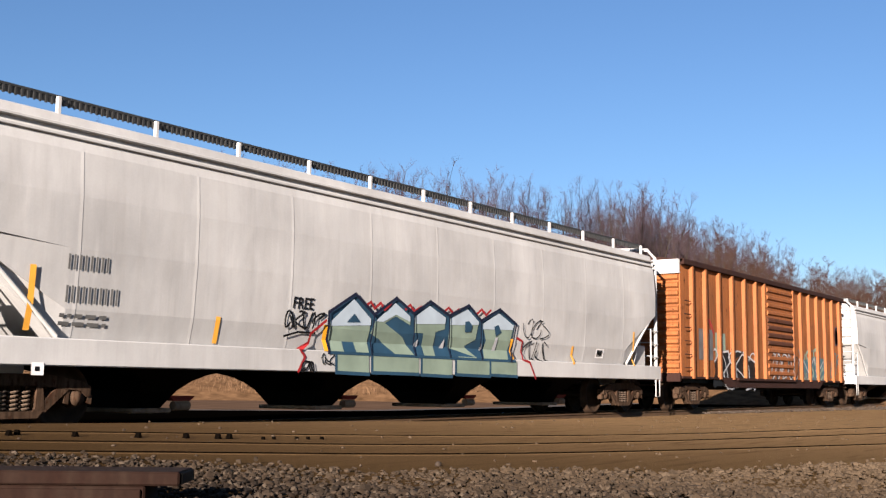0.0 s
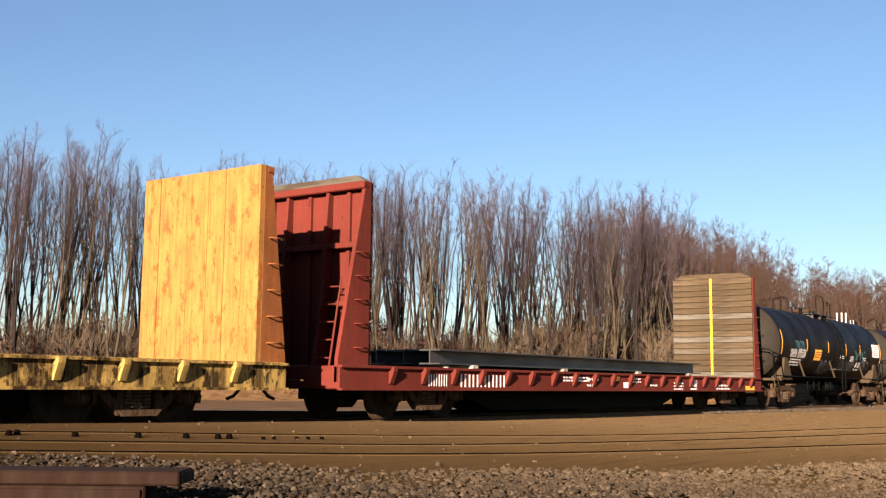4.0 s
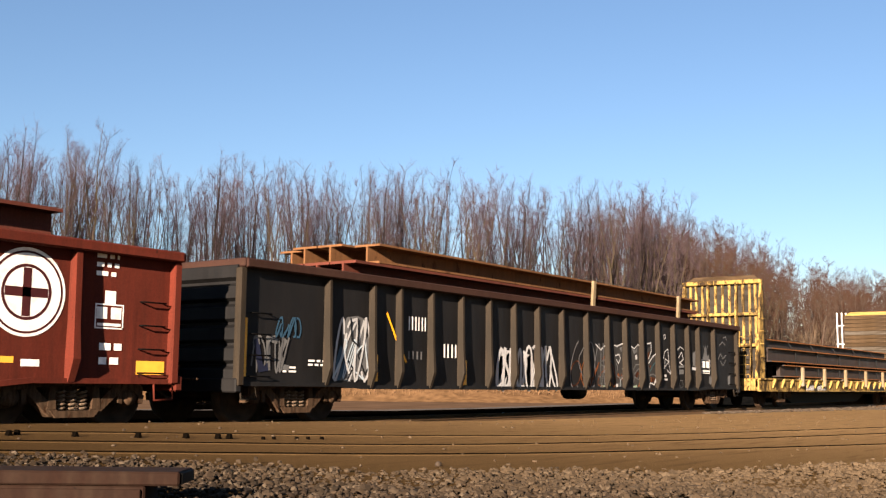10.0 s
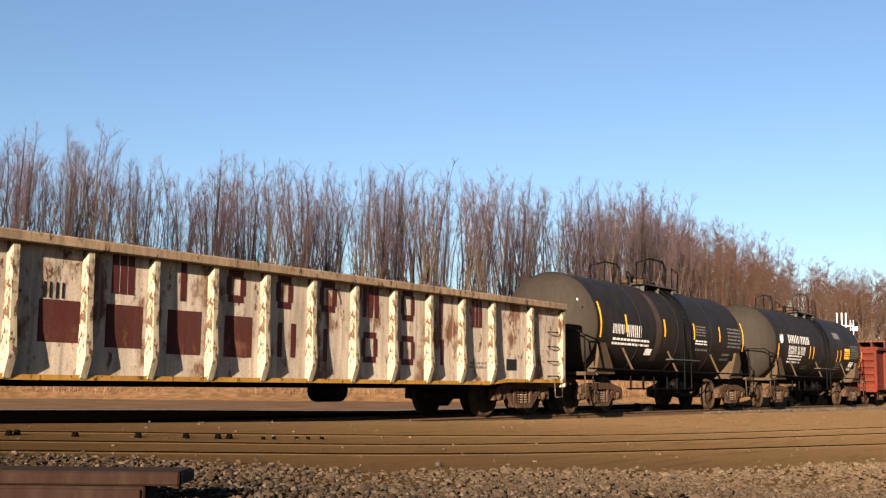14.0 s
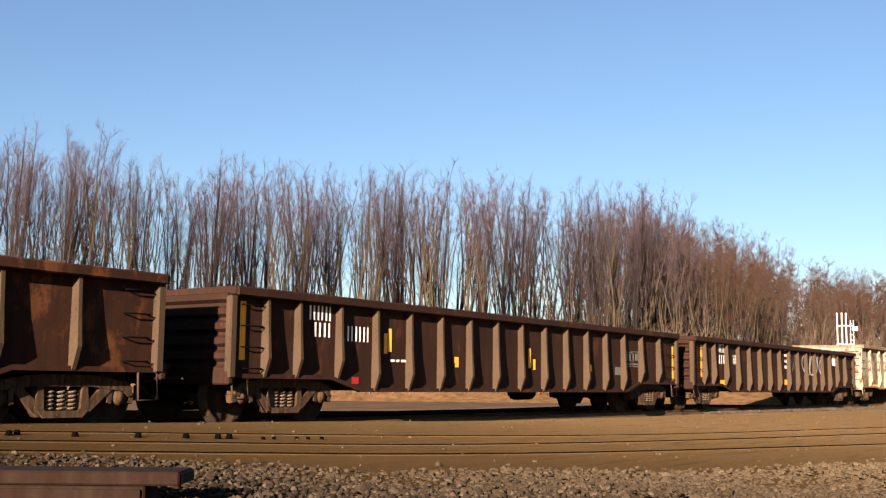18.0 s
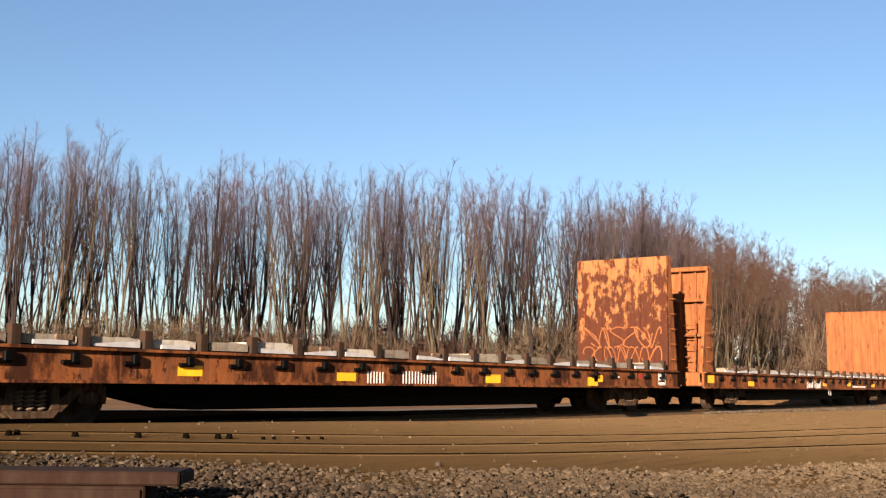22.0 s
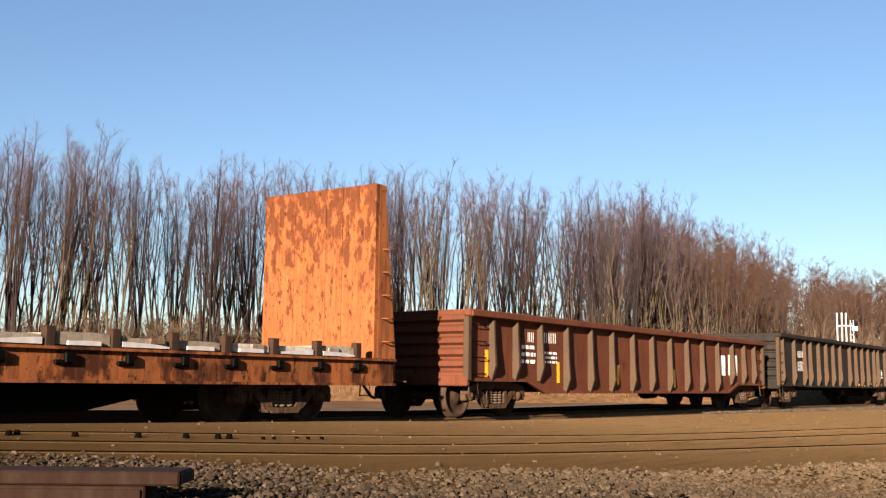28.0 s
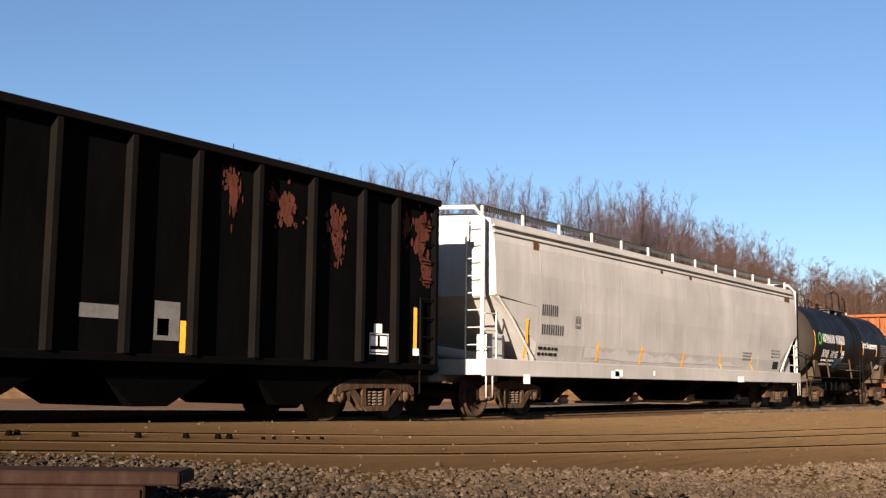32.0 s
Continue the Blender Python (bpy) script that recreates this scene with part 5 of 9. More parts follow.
            part("slope_edge", Shape().tube([(x - 0.4 * r, k * 1.5, 2.6), (x - 1.05 * r, k * 1.5, 2.1), (x - 2.0 * r, k * 1.46, 1.25)], 0.035, 6), M[mat], c)
        gear = Shape().box(min(x - 0.5 * r, x - 1.1 * r), max(x - 0.5 * r, x - 1.1 * r), -1.3, -0.95, 1.2, 1.75, 0.03)
        gear.tube([(x - 0.8 * r, -1.2, 1.2), (x - 0.8 * r, 0.6, 1.45)], 0.12, 10)
        part("brake_gear", gear, M[mat], c)
        bogie(c, x - 1.65 * r)
    couplers(c, h)
    def side_place(x, z, lift=0.0):
        if z <= 1.22:
            return (x, -1.526 - lift, z)
        return (x, -float(np.interp(z, (1.18, 1.6, 2.4, 3.1, 3.7), (1.40, 1.49, 1.54, 1.54, 1.50))) - 0.007 - lift * 2, z)

    mk = Marks(c, side_place, [1.22, 1.4, 1.6, 1.8, 2.0, 2.2, 2.4, 2.75, 3.1, 3.4])
    return c, h, mid, mk


# ---- coal hopper ----
def coal_hopper(label, rear, front):
    c, h, mid = car("open_hopper_car", label, rear, front)
    top, low, sheet = 4.24, 1.06, 1.40
    for k in (-1, 1):
        part("side", Shape().box(-h, h, min(k * sheet, k * (sheet - 0.03)), max(k * sheet, k * (sheet - 0.03)), low, top - 0.05), M["coal_black"], c)
        part("top_chord", Shape().box(-h, h, min(k * (sheet - 0.03), k * 1.56), max(k * (sheet - 0.03), k * 1.56), top - 0.14, top, 0.02), M["coal_rib"], c)
        part("side_sill", Shape().box(-h, h, min(k * sheet, k * (sheet + 0.1)), max(k * sheet, k * (sheet + 0.1)), low - 0.12, low, 0.012), M["coal_black"], c)
    me = Shape().prism([(-0.05, 0), (-0.045, -0.14), (0.045, -0.14), (0.05, 0)], "z", low, top - 0.14).mesh("rib", M["coal_rib"])
    for x in (-7.6, -6.5, -5.3, -4.05, -2.8, -1.57, -0.34, 0.88, 2.09, 3.35, 4.62, 5.92, 6.9):
        part("rib", me, None, c, at=(x, -sheet, 0))
        part("rib", me, None, c, at=pose(x, sheet, 0, 0, 0, 180))
    for r in (-1, 1):
        x = r * h
        part("end", Shape().prism([(x, top - 0.05), (x - 0.05 * r, top - 0.05), (x - 0.05 * r, 2.6), (x - 1.9 * r, 1.1), (x - 1.85 * r, 1.05), (x, 2.55)], "y", -sheet + 0.03, sheet - 0.03), M["coal_black"], c)
        part("end_sill", Shape().box(min(x, x - 0.3 * r), max(x, x - 0.3 * r), -1.4, 1.4, 0.85, 1.1, 0.02), M["coal_black"], c)
        for k in (-1, 1):
            part("corner_post", Shape().box(min(x, x - 0.12 * r), max(x, x - 0.12 * r), min(k * 1.36, k * 1.5), max(k * 1.36, k * 1.5), 1.0, top - 0.14, 0.015), M["coal_black"], c)
            lad = Shape()
            for i in range(8):
                lad.tube([(x - 0.12 * r, k * 1.47, 1.2 + i * 0.36), (x - 0.55 * r, k * 1.47, 1.2 + i * 0.36)], 0.014, 5)
            lad.tube([(x - 0.55 * r, k * 1.47, 0.5), (x - 0.55 * r, k * 1.47, 2.3)], 0.02, 5)
            part("ladder", lad, M["coal_rib"], c)
        bogie(c, x - 1.5 * r)
    for x in (-4.3, -1.3, 1.7, 4.6):
        bay = Shape().add([(x - 1.4, -1.36, 1.0), (x + 1.4, -1.36, 1.0), (x + 1.4, 1.36, 1.0), (x - 1.4, 1.36, 1.0), (x - 0.3, -1.1, 0.32), (x + 0.3, -1.1, 0.32), (x + 0.3, 1.1, 0.32), (x - 0.3, 1.1, 0.32)],
                          [(0, 1, 5, 4), (1, 2, 6, 5), (2, 3, 7, 6), (3, 0, 4, 7), (4, 5, 6, 7), (3, 2, 1, 0)])
        part("hopper_bay", bay, M["coal_black"], c)
    heap = Shape()
    nx = 60
    v = []
    for i in range(nx + 1):
        x = -h + 0.06 + i * (2 * h - 0.12) / nx
        bumpy = 0.16 * abs(math.sin(i * 0.52 + 0.4)) ** 0.8 + random.uniform(-0.03, 0.03)
        for y, f in ((-1.36, -0.12), (-0.9, 0.8), (-0.3, 1.0), (0.4, 0.95), (0.95, 0.7), (1.36, -0.12)):
            v.append((x, y, top - 0.02 + f * bumpy))
    heap.add(v, [(i * 6 + j, (i + 1) * 6 + j, (i + 1) * 6 + j + 1, i * 6 + j + 1) for i in range(nx) for j in range(5)], True)
    load("coal_heap", "dark coal heaped in the open hopper car", "coal", "", heap, "steel_dark", mid)
    part("underframe", Shape().box(-h + 0.4, h - 0.4, -0.25, 0.25, 0.7, 1.0), M["steel_dark"], c)
    couplers(c, h)
    return c, h, mid, Marks(c, flat_place(-sheet))


# ---- boxcar ----
def boxcar(label, rear, front):
    c, h, mid = car("boxcar", label, rear, front)
    low, top, sheet = 0.92, 4.2, 1.40
    for k in (-1, 1):
        part("side", Shape().box(-h, h, min(k * sheet, k * (sheet - 0.04)), max(k * sheet, k * (sheet - 0.04)), low, top), M["orange_box"], c)
        part("side_sill", Shape().prism([(-h, low), (-h + 3.0, low), (-h + 3.5, low - 0.24), (h - 3.5, low - 0.24), (h - 3.0, low), (h, low), (h, low + 0.06), (-h, low + 0.06)], "y", k * (sheet - 0.02), k * (sheet + 0.05)), M["roof_brown"], c)
        part("eave", Shape().box(-h, h, min(k * (sheet - 0.05), k * (sheet + 0.12)), max(k * (sheet - 0.05), k * (sheet + 0.12)), top - 0.05, top + 0.12, 0.02), M["roof_brown"], c)
        d = Shape().box(-1.15, 1.55, min(k * (sheet + 0.01), k * (sheet + 0.07)), max(k * (sheet + 0.01), k * (sheet + 0.07)), low + 0.05, top - 0.1)
        door = part("door", d, M["orange_box"], c, "sliding boxcar door with horizontal corrugations")
        for i in range(12):
            z = low + 0.15 + i * 0.255
            part("corrugation", Shape().prism([(z, 0.0), (z + 0.05, 0.05), (z + 0.13, 0.05), (z + 0.18, 0.0)], "x", -1.1, 1.5), M["door_brown" if 3 < i < 8 else "orange_box"], door,
                 at=Matrix(((1, 0, 0, 0), (0, 0, -1 if k < 0 else 1, k * (sheet + 0.07)), (0, 1, 0, 0), (0, 0, 0, 1))))
        part("door_track", Shape().box(-4.0, 1.7, min(k * sheet, k * (sheet + 0.12)), max(k * sheet, k * (sheet + 0.12)), low - 0.02, low + 0.05), M["roof_brown"], c)
    me = Shape().prism([(-0.09, 0), (-0.06, -0.10), (0.06, -0.10), (0.09, 0)], "z", low, top - 0.05).mesh("post", M["orange_box"])
    for x in (-7.5, -6.5, -5.4, -4.3, -3.2, -2.15, -1.3, 1.7, 2.6, 3.6, 4.6, 5.6, 6.6, 7.6):
        part("post", me, None, c, at=(x, -sheet, 0))
        part("post", me, None, c, at=pose(x, sheet, 0, 0, 0, 180))
    part("roof", Shape().prism([(-1.5, top + 0.1), (0, top + 0.28), (1.5, top + 0.1), (1.45, top + 0.02), (-1.45, top + 0.02)], "x", -h, h), M["roof_brown"], c)
    for r in (-1, 1):
        x = r * h
        wave = [(0.0, low)]
        for i in range(13):
            z = low + i * (top - low - 0.3) / 13
            d = (top - low - 0.3) / 13
            wave += [(0.0, z + 0.03), (0.08 * r, z + 0.08), (0.08 * r, z + d - 0.06), (0.0, z + d - 0.01)]
        wave += [(0.0, top), (-0.04 * r, top), (-0.04 * r, low)]
        part("end", Shape().prism([(x + a, b) for a, b in wave], "y", -sheet + 0.05, sheet - 0.05), M["orange_box"], c)
        part("end_band", Shape().box(min(x, x + 0.1 * r), max(x, x + 0.1 * r), -sheet, sheet, top - 0.3, top + 0.1), M["white_hopper"], c, "white band along the end's top")
        part("end_sill", Shape().box(min(x, x + 0.12 * r), max(x, x + 0.12 * r), -sheet, sheet, low - 0.1, low + 0.15, 0.02), M["roof_brown"], c)
        for k in (-1, 1):
            lad = Shape()
            for i in range(6):
                lad.tube([(x - 0.05 * r, k * (sheet + 0.1), low + 0.3 + i * 0.38), (x - 0.5 * r, k * (sheet + 0.1), low + 0.3 + i * 0.38)], 0.015, 5)
            part("grab_iron", lad, M["roof_brown"], c)
        bogie(c, x - 1.35 * r)
    part("underframe", Shape().box(-h + 0.3, h - 0.3, -1.3, 1.3, low - 0.12, low - 0.02).box(-h + 0.3, h - 0.3, -0.35, 0.35, 0.6, low - 0.1), M["steel_dark"], c)
    couplers(c, h)
    return c, h, mid, Marks(c, flat_place(-sheet))


# ---- the train, from its head ----
covered_hopper("pale grey covered hopper car with a stained end", 46.75, 66.9, "white_hopper")[3].done()

c, h, mid, mk = boxcar("faded orange boxcar with a brown roof and spray-painted sides", 28.85, 45.31)
BOX = mk, mid

c, h, mid, mk = covered_hopper("pale grey covered hopper car with a large green spray-painted piece", 6.5, 27.19, "white_hopper", 13)
HOP2 = mk, mid

c, h, mid, mk = tank_car("black tank car with amber side strips", -6.1, 3.74, 1.33, 2.22, "tank_black", 0.55, dome=0.35, head_mat="tank_head")
TANK3 = mk, mid
c, h, mid, mk = tank_car("long black tank car with amber side strips", -22.59, -9.04, 1.38, 2.27, "tank_black", 0.8, dome=0.3, head_mat="tank_head")
TANK4 = mk, mid

c, h, mid, mk = flat_car("oxide red bulkhead flat car loaded with dark steel beams", -46.15, -24.92, -45.23, -25.49, "flat_red", ("board_brown", "board_grey"), deck=1.0, low=0.56, extras=(None, "strap"), style="ttx", pockets=20)
FLAT5 = mk, mid
for i, y in enumerate((-1.0, -0.35, 0.35, 1.0)):
    load("steel_beam", "long dark steel beam lying on the red flat car", "steel beam", "beams on the red flat car", Shape().prism([(a + y, b) for a, b in beam_profile(0.5, 0.30)], "x", -7.6, 5.7), "load_plate", mid, (0.2, 0, 1.07))
for x in (-6.2, -2.4, 1.6, 5.0):
    load("timber_block", "pale timber block under the steel beams", "timber", "blocks under the load", Shape().box(-0.1, 0.1, -1.3, 1.3, 0, 0.07, 0.01), "dunnage", mid, (x, 0, 1.0))

c, h, mid, mk = flat_car("orange and yellow bulkhead flat car with a stained plywood bulkhead", -69.7, -47.45, -68.79, -48.11, "flat_yellow_old", ("board_brown", "plywood"), deck=1.0, low=0.56, top=4.15, frames=("flat_orange", "flat_orange"), style="ttx", pockets=20)
FLAT6 = mk, mid
for j in range(6):
    load("steel_plate", "dark steel plate stacked on the flat car", "steel plate", "plates on the orange flat car", Shape().box(-67.6 - mid + 0.15 * (j % 3), -52.5 - mid - 0.4 * (j % 2), -1.2, 1.15, 0, 0.045, 0.004), "load_plate", mid, (0, 0, 1.07 + j * 0.05))
for x in (-8.4, -5.0, -1.0, 3.0, 5.4):
    load("timber_block", "pale timber block under the steel plates", "timber", "blocks under the load", Shape().box(-0.1, 0.1, -1.3, 1.3, 0, 0.07, 0.01), "dunnage", mid, (x, 0, 1.0))
load("plywood_stack", "brown sheets stacked beside the plates", "sheet stack", "", Shape().box(-65.9 - mid, -64.2 - mid, -1.25, -1.0, 0, 0.34, 0.01), "board_brown", mid, (0, -0.02, 1.0))

c, h, mid, mk = flat_car("yellow bulkhead flat car with brown board-lined bulkheads and thin plates", -93.6, -71.56, -92.69, -72.21, "flat_yellow", ("board_brown", "board_brown"), deck=1.0, low=0.56, top=4.32, extras=(None, "cap"), style="ttx", pockets=21)
FLAT7 = mk, mid
for j in range(5):
    load("steel_plate", "dark steel plate stacked on the flat car", "steel plate", "plates on the yellow flat car", Shape().box(-91.6 - mid + 0.5 * (j % 2), -76.3 - mid - 0.3 * (j % 3), -1.2, 1.15, 0, 0.04, 0.004), "load_plate", mid, (0, 0, 1.07 + j * 0.046))
for x in (-9.0, -5.0, -1.0, 3.0, 5.8):
    load("timber_block", "pale timber block under the steel plates", "timber", "blocks under the load", Shape().box(-0.1, 0.1, -1.3, 1.3, 0, 0.07, 0.01), "dunnage", mid, (x, 0, 1.0))

c, h, mid, mk = flat_car("peeling yellow bulkhead flat car loaded with big steel beams", -117.2, -95.49, -116.33, -96.31, "flat_yellow_old", ("board_brown", "board_brown"), deck=1.0, low=0.56, top=4.32, extras=(None, "cap"), style="ttx", pockets=21, frames=("flat_yellow_old", "flat_yellow_old"))
FLAT8 = mk, mid
for z, ht, ys, x0, x1 in ((1.07, 0.42, (-1.10, -0.66, -0.22, 0.22, 0.66, 1.10), -114.2, -98.1), (1.57, 0.48, (-1.14, -0.70, -0.25, 0.25, 0.70, 1.14), -115.6, -98.6), (2.05, 0.32, (-0.80, -0.27, 0.27, 0.80), -115.9, -97.9)):
    for i, y in enumerate(ys):
        a, b = x0 - mid + (0.0, 0.5, 0.2)[i % 3], x1 - mid - (0.0, 0.35, 0.9)[i % 3]
        ob = load("steel_beam", "heavy rusting steel beam stacked on the yellow flat car", "steel beam", "beams on the yellow flat car",
                  Shape().prism([(q + y, r) for q, r in beam_profile(0.42, ht, 0.035, 0.14)], "x", a, b), "load_steel", mid, (0, 0, z))
        for r in (0.002, ht - 0.033):
            part("flange_edge", Shape().box(a + 0.02, b - 0.02, y - 0.214, y - 0.2105, r, r + 0.031), M["edge_rust"], ob, "orange rusted flange edge")
for x in (-113.6, -110.6, -107.7, -104.6, -101.8, -99.4):
    load("timber_spacer", "dark timber spacer between the steel beams", "timber", "blocks under the load", Shape().box(-0.08, 0.08, -1.25, 1.25, 0, 0.078, 0.01), "deck_wood", mid, (x - mid, 0, 1.491))
for x in (-112.9, -110.2, -107.3, -104.2, -101.3, -98.9):
    load("timber_stake", "pale timber stake beside the steel beams", "stake", "stakes beside the beams", Shape().box(-0.07, 0.07, -0.05, 0.05, -0.25, 0.42, 0.008), "stake_wood", mid, (x - mid, -1.56, 1.0))
    load("timber_block", "pale timber block under the steel beams", "timber", "blocks under the load", Shape().box(-0.1, 0.1, -1.3, 1.3, 0, 0.07, 0.01), "dunnage", mid, (x + 0.6 - mid, 0, 1.0))
    if x < -100:
        load("steel_strap", "dark strap tied over the steel beams", "strap", "straps over the beams", Shape().tube([(0, -1.26, 0.0), (0, -1.26, 0.92), (0, -0.93, 1.36), (0, 0.93, 1.36), (0, 1.26, 0.92), (0, 1.26, 0)], 0.025, 5), "hose", mid, (x - mid + 0.2, 0, 1.04))

c, h, mid, mk = gondola("long black gondola car covered in spray-painted tags, loaded with rusty beams", -140.49, -119.09, 2.6, 0.62, 0.58, both_ways(0.6, 1.7, 2.7, 3.68, 4.7, 5.72, 6.72, 7.5, 8.7), "gon_black", "gon_black_rib", 1.5, chord="roof_brown", slim=0.62)
GON9 = mk, mid, h
for y in (-0.95, -0.32, 0.32, 0.95):
    load("steel_beam", "rusty steel beam stacked in the black gondola", "steel beam", "beams in the black gondola", Shape().prism([(a + y, b) for a, b in beam_profile(0.6, 0.75, 0.05, 0.04)], "x", -137.6 - mid, -121.9 - mid), "load_oxide", mid, (0, 0, 2.12))
    load("steel_beam", "rusty steel beam stacked in the black gondola", "steel beam", "beams in the black gondola", Shape().prism([(a + y, b) for a, b in beam_profile(0.6, 0.36, 0.04, 0.04)], "x", -137.4 - mid + 0.5 * abs(y), -121.7 - mid), "load_rust", mid, (0, 0, 2.88))
for y in (-1.0, 1.0):
    load("timber_bearer", "timber packed under the beams", "timber", "bearers in the black gondola", Shape().box(-8.2, 7.9, y - 0.12, y + 0.12, 1.06, 2.12), "dunnage", mid)
for x in (-123.6, -128.8):
    load("timber_stake", "leaning pale timber stake in the gondola", "stake", "stakes in the gondolas", Shape().prism([(-0.06, 1.06), (0.06, 1.06), (0.34, 3.25), (0.22, 3.25)], "y", -1.33, -1.26), "stake_wood", mid, (x - mid, 0, 0))

c, h, mid, mk = gondola("long red gondola car with a round emblem, loaded with oxide beams", -163.44, -141.79, 2.54, 0.64, 0.56, [-9.2, -7.3] + [-6.25 + 1.035 * i for i in range(13)] + [7.36, 9.1], "gon_red", "gon_red", 1.5)
GON10 = mk, mid, h
for y in (-0.9, -0.3, 0.3, 0.9):
    load("steel_beam", "oxide primed beam lying in the red gondola", "steel beam", "beams in the red gondola", Shape().prism([(a + y, b) for a, b in beam_profile(0.55, 1.9, 0.05, 0.04)], "x", -159.6 - mid, -143.6 - mid), "load_oxide", mid, (0, 0, 1.06))
for x in (-154.2, -151.3):
    load("timber_stake", "leaning pale timber stake in the gondola", "stake", "stakes in the gondolas", Shape().prism([(-0.06, 1.06), (0.06, 1.06), (0.16 - 0.1 * (x > -152), 3.3), (0.05 - 0.1 * (x > -152), 3.3)], "y", -1.33, -1.26), "stake_wood", mid, (x - mid, 0, 0))

c, h, mid, mk = tank_car("dusty black tank car with white lettering bars", -176.66, -165.98, 1.36, 2.22, "tank_dusty", 0.5, dome=0.1, head_mat="tank_head")
TANK11 = mk, mid
c, h, mid, mk = tank_car("dusty black tank car with a rust-stained band", -189.97, -180.22, 1.34, 2.2, "tank_dusty", 0.4, dome=0.1, head_mat="tank_head")
TANK12 = mk, mid

c, h, mid, mk = gondola("rusting cream gondola car with maroon lettering", -209.07, -191.95, 2.55, 0.74, 0.68, both_ways(0, 1.1, 2.2, 3.32, 4.43, 5.55, 7.1), "gon_cream", "gon_cream_rib", 1.4, chord="gon_cream_chord", sill="sill_yellow")
GON13 = mk, mid, h
c, h, mid, mk = gondola("heavily rusted cream gondola car with blue and white spray paint", -227.55, -210.52, 2.55, 0.74, 0.68, both_ways(0, 1.1, 2.2, 3.32, 4.43, 5.55, 7.1), "gon_cream_old", "gon_cream_rib", 1.4, chord="gon_cream_chord", sill="sill_yellow")
GON14 = mk, mid, h
c, h, mid, mk = gondola("dark brown gondola car with a few white tags", -245.95, -228.83, 2.15, 0.72, 0.53, [-7.7, -6.96] + [-5.93 + 1.0 * i for i in range(12)] + [6.11, 7.21], "gon_brown", "gon_brown_rib", 1.4, chord="gon_brown", slim=0.55)
GON15 = mk, mid, h
c, h, mid, mk = gondola("dark brown gondola car with white car numbers", -263.96, -247.14, 2.15, 0.74, 0.53, [-7.7, -6.96] + [-5.93 + 1.0 * i for i in range(12)] + [6.11, 7.21], "gon_brown", "gon_brown_rib", 1.4, chord="gon_brown", slim=0.55)
GON16 = mk, mid, h
c, h, mid, mk = gondola("brown oxide gondola car with a deep middle and yellow reflectors", -282.15, -265.36, 2.2, 0.8, 0.54, both_ways(0.53, 1.6, 2.68, 3.75, 4.85, 5.85, 6.98), "gon_icg", "gon_brown_rib", 1.4, chord="gon_icg", slim=0.6)
GON17 = mk, mid, h

c, h, mid, mk = flat_car("rust-orange bulkhead flat car with empty timber-strewn deck", -307.3, -284.24, -306.44, -284.73, "flat_rust", ("flat_rust_light", "flat_rust_light"), extras=(None, None), frames=("flat_rust_light", "flat_rust_light"), pockets=22)
dunnage_row(c, mid, -305.8, -285.2, 20, 1.13)
FLAT18 = mk, mid
c, h, mid, mk = flat_car("rust-orange bulkhead flat car with a flaking rusty bulkhead", -332.2, -309.2, -331.34, -309.75, "flat_rust", ("flat_rust_light", "flat_rust_dark"), frames=("flat_rust_light", "flat_rust_light"), pockets=22)
dunnage_row(c, mid, -330.8, -310.2, 20, 1.13)
FLAT19 = mk, mid
end = Marks(c, lambda a, z, lift=0.0, x=-309.75 - mid: (x - 0.012 - lift, a, z))
end.scrawl("flat_rust_light", -1.25, 1.1, 1.75, 2.35, 6, 0.035)
end.scrawl("flat_rust_light", -1.2, 1.2, 1.3, 1.8, 7, 0.03)
end.done()
c, h, mid, mk = flat_car("black bulkhead flat car with a white liner panel", -357.2, -334.17, -356.27, -334.54, "flat_black", ("flat_char", "flat_char"), extras=(None, "white"), frames=("flat_char", "flat_char"), pockets=22)
dunnage_row(c, mid, -355.6, -335.0, 19, 1.13)
FLAT20 = mk, mid
end = Marks(c, lambda a, z, lift=0.0, x=-334.54 - mid: (x - 0.034 - lift, a, z))
for i in range(6):
    for j in range(6):
        y, z = -1.05 + 0.38 * i + random.uniform(-0.06, 0.06), 1.3 + 0.38 * j + random.uniform(-0.05, 0.05)
        end.poly("steel_dark", [(y, z), (y + random.uniform(0.02, 0.05), z + 0.01), (y + random.uniform(0.01, 0.06), z + random.uniform(0.06, 0.16)), (y - 0.01, z + random.uniform(0.05, 0.12))])
end.stroke("steel_dark", [(0.1, 2.35), (0.02, 2.5), (0.14, 2.6), (0.2, 2.45), (0.1, 2.35), (0.12, 2.15)], 0.035)
end.done()

c, h, mid, mk = gondola("rusted brown gondola car with white car numbers", -375.42, -358.53, 2.43, 0.75, 0.62, both_ways(0.03, 1.12, 2.25, 3.35, 4.46, 5.6, 6.9), "gon_tan", "gon_tan_rib", 1.4, chord="gon_tan")
GON21 = mk, mid, h
c, h, mid, mk = gondola("dark grey gondola car with yellow reflectors", -393.31, -376.82, 2.58, 0.75, 0.72, both_ways(0.7, 1.67, 2.64, 3.62, 4.63, 5.34, 6.57, 7.84), "gon_dark", "gon_brown_rib", 1.4, chord="gon_dark", slim=0.6)
GON22 = mk, mid, h
c, h, mid, mk = gondola("rust-red gondola car with a deep middle and faded white lettering", -412.46, -394.95, 2.2, 0.75, 0.5, both_ways(0, 1.18, 2.36, 3.5, 4.7, 5.9, 6.94, 7.88), "gon_rustred", "gon_brown_rib", 1.4, chord="gon_rustred", slim=0.6)
GON23 = mk, mid, h

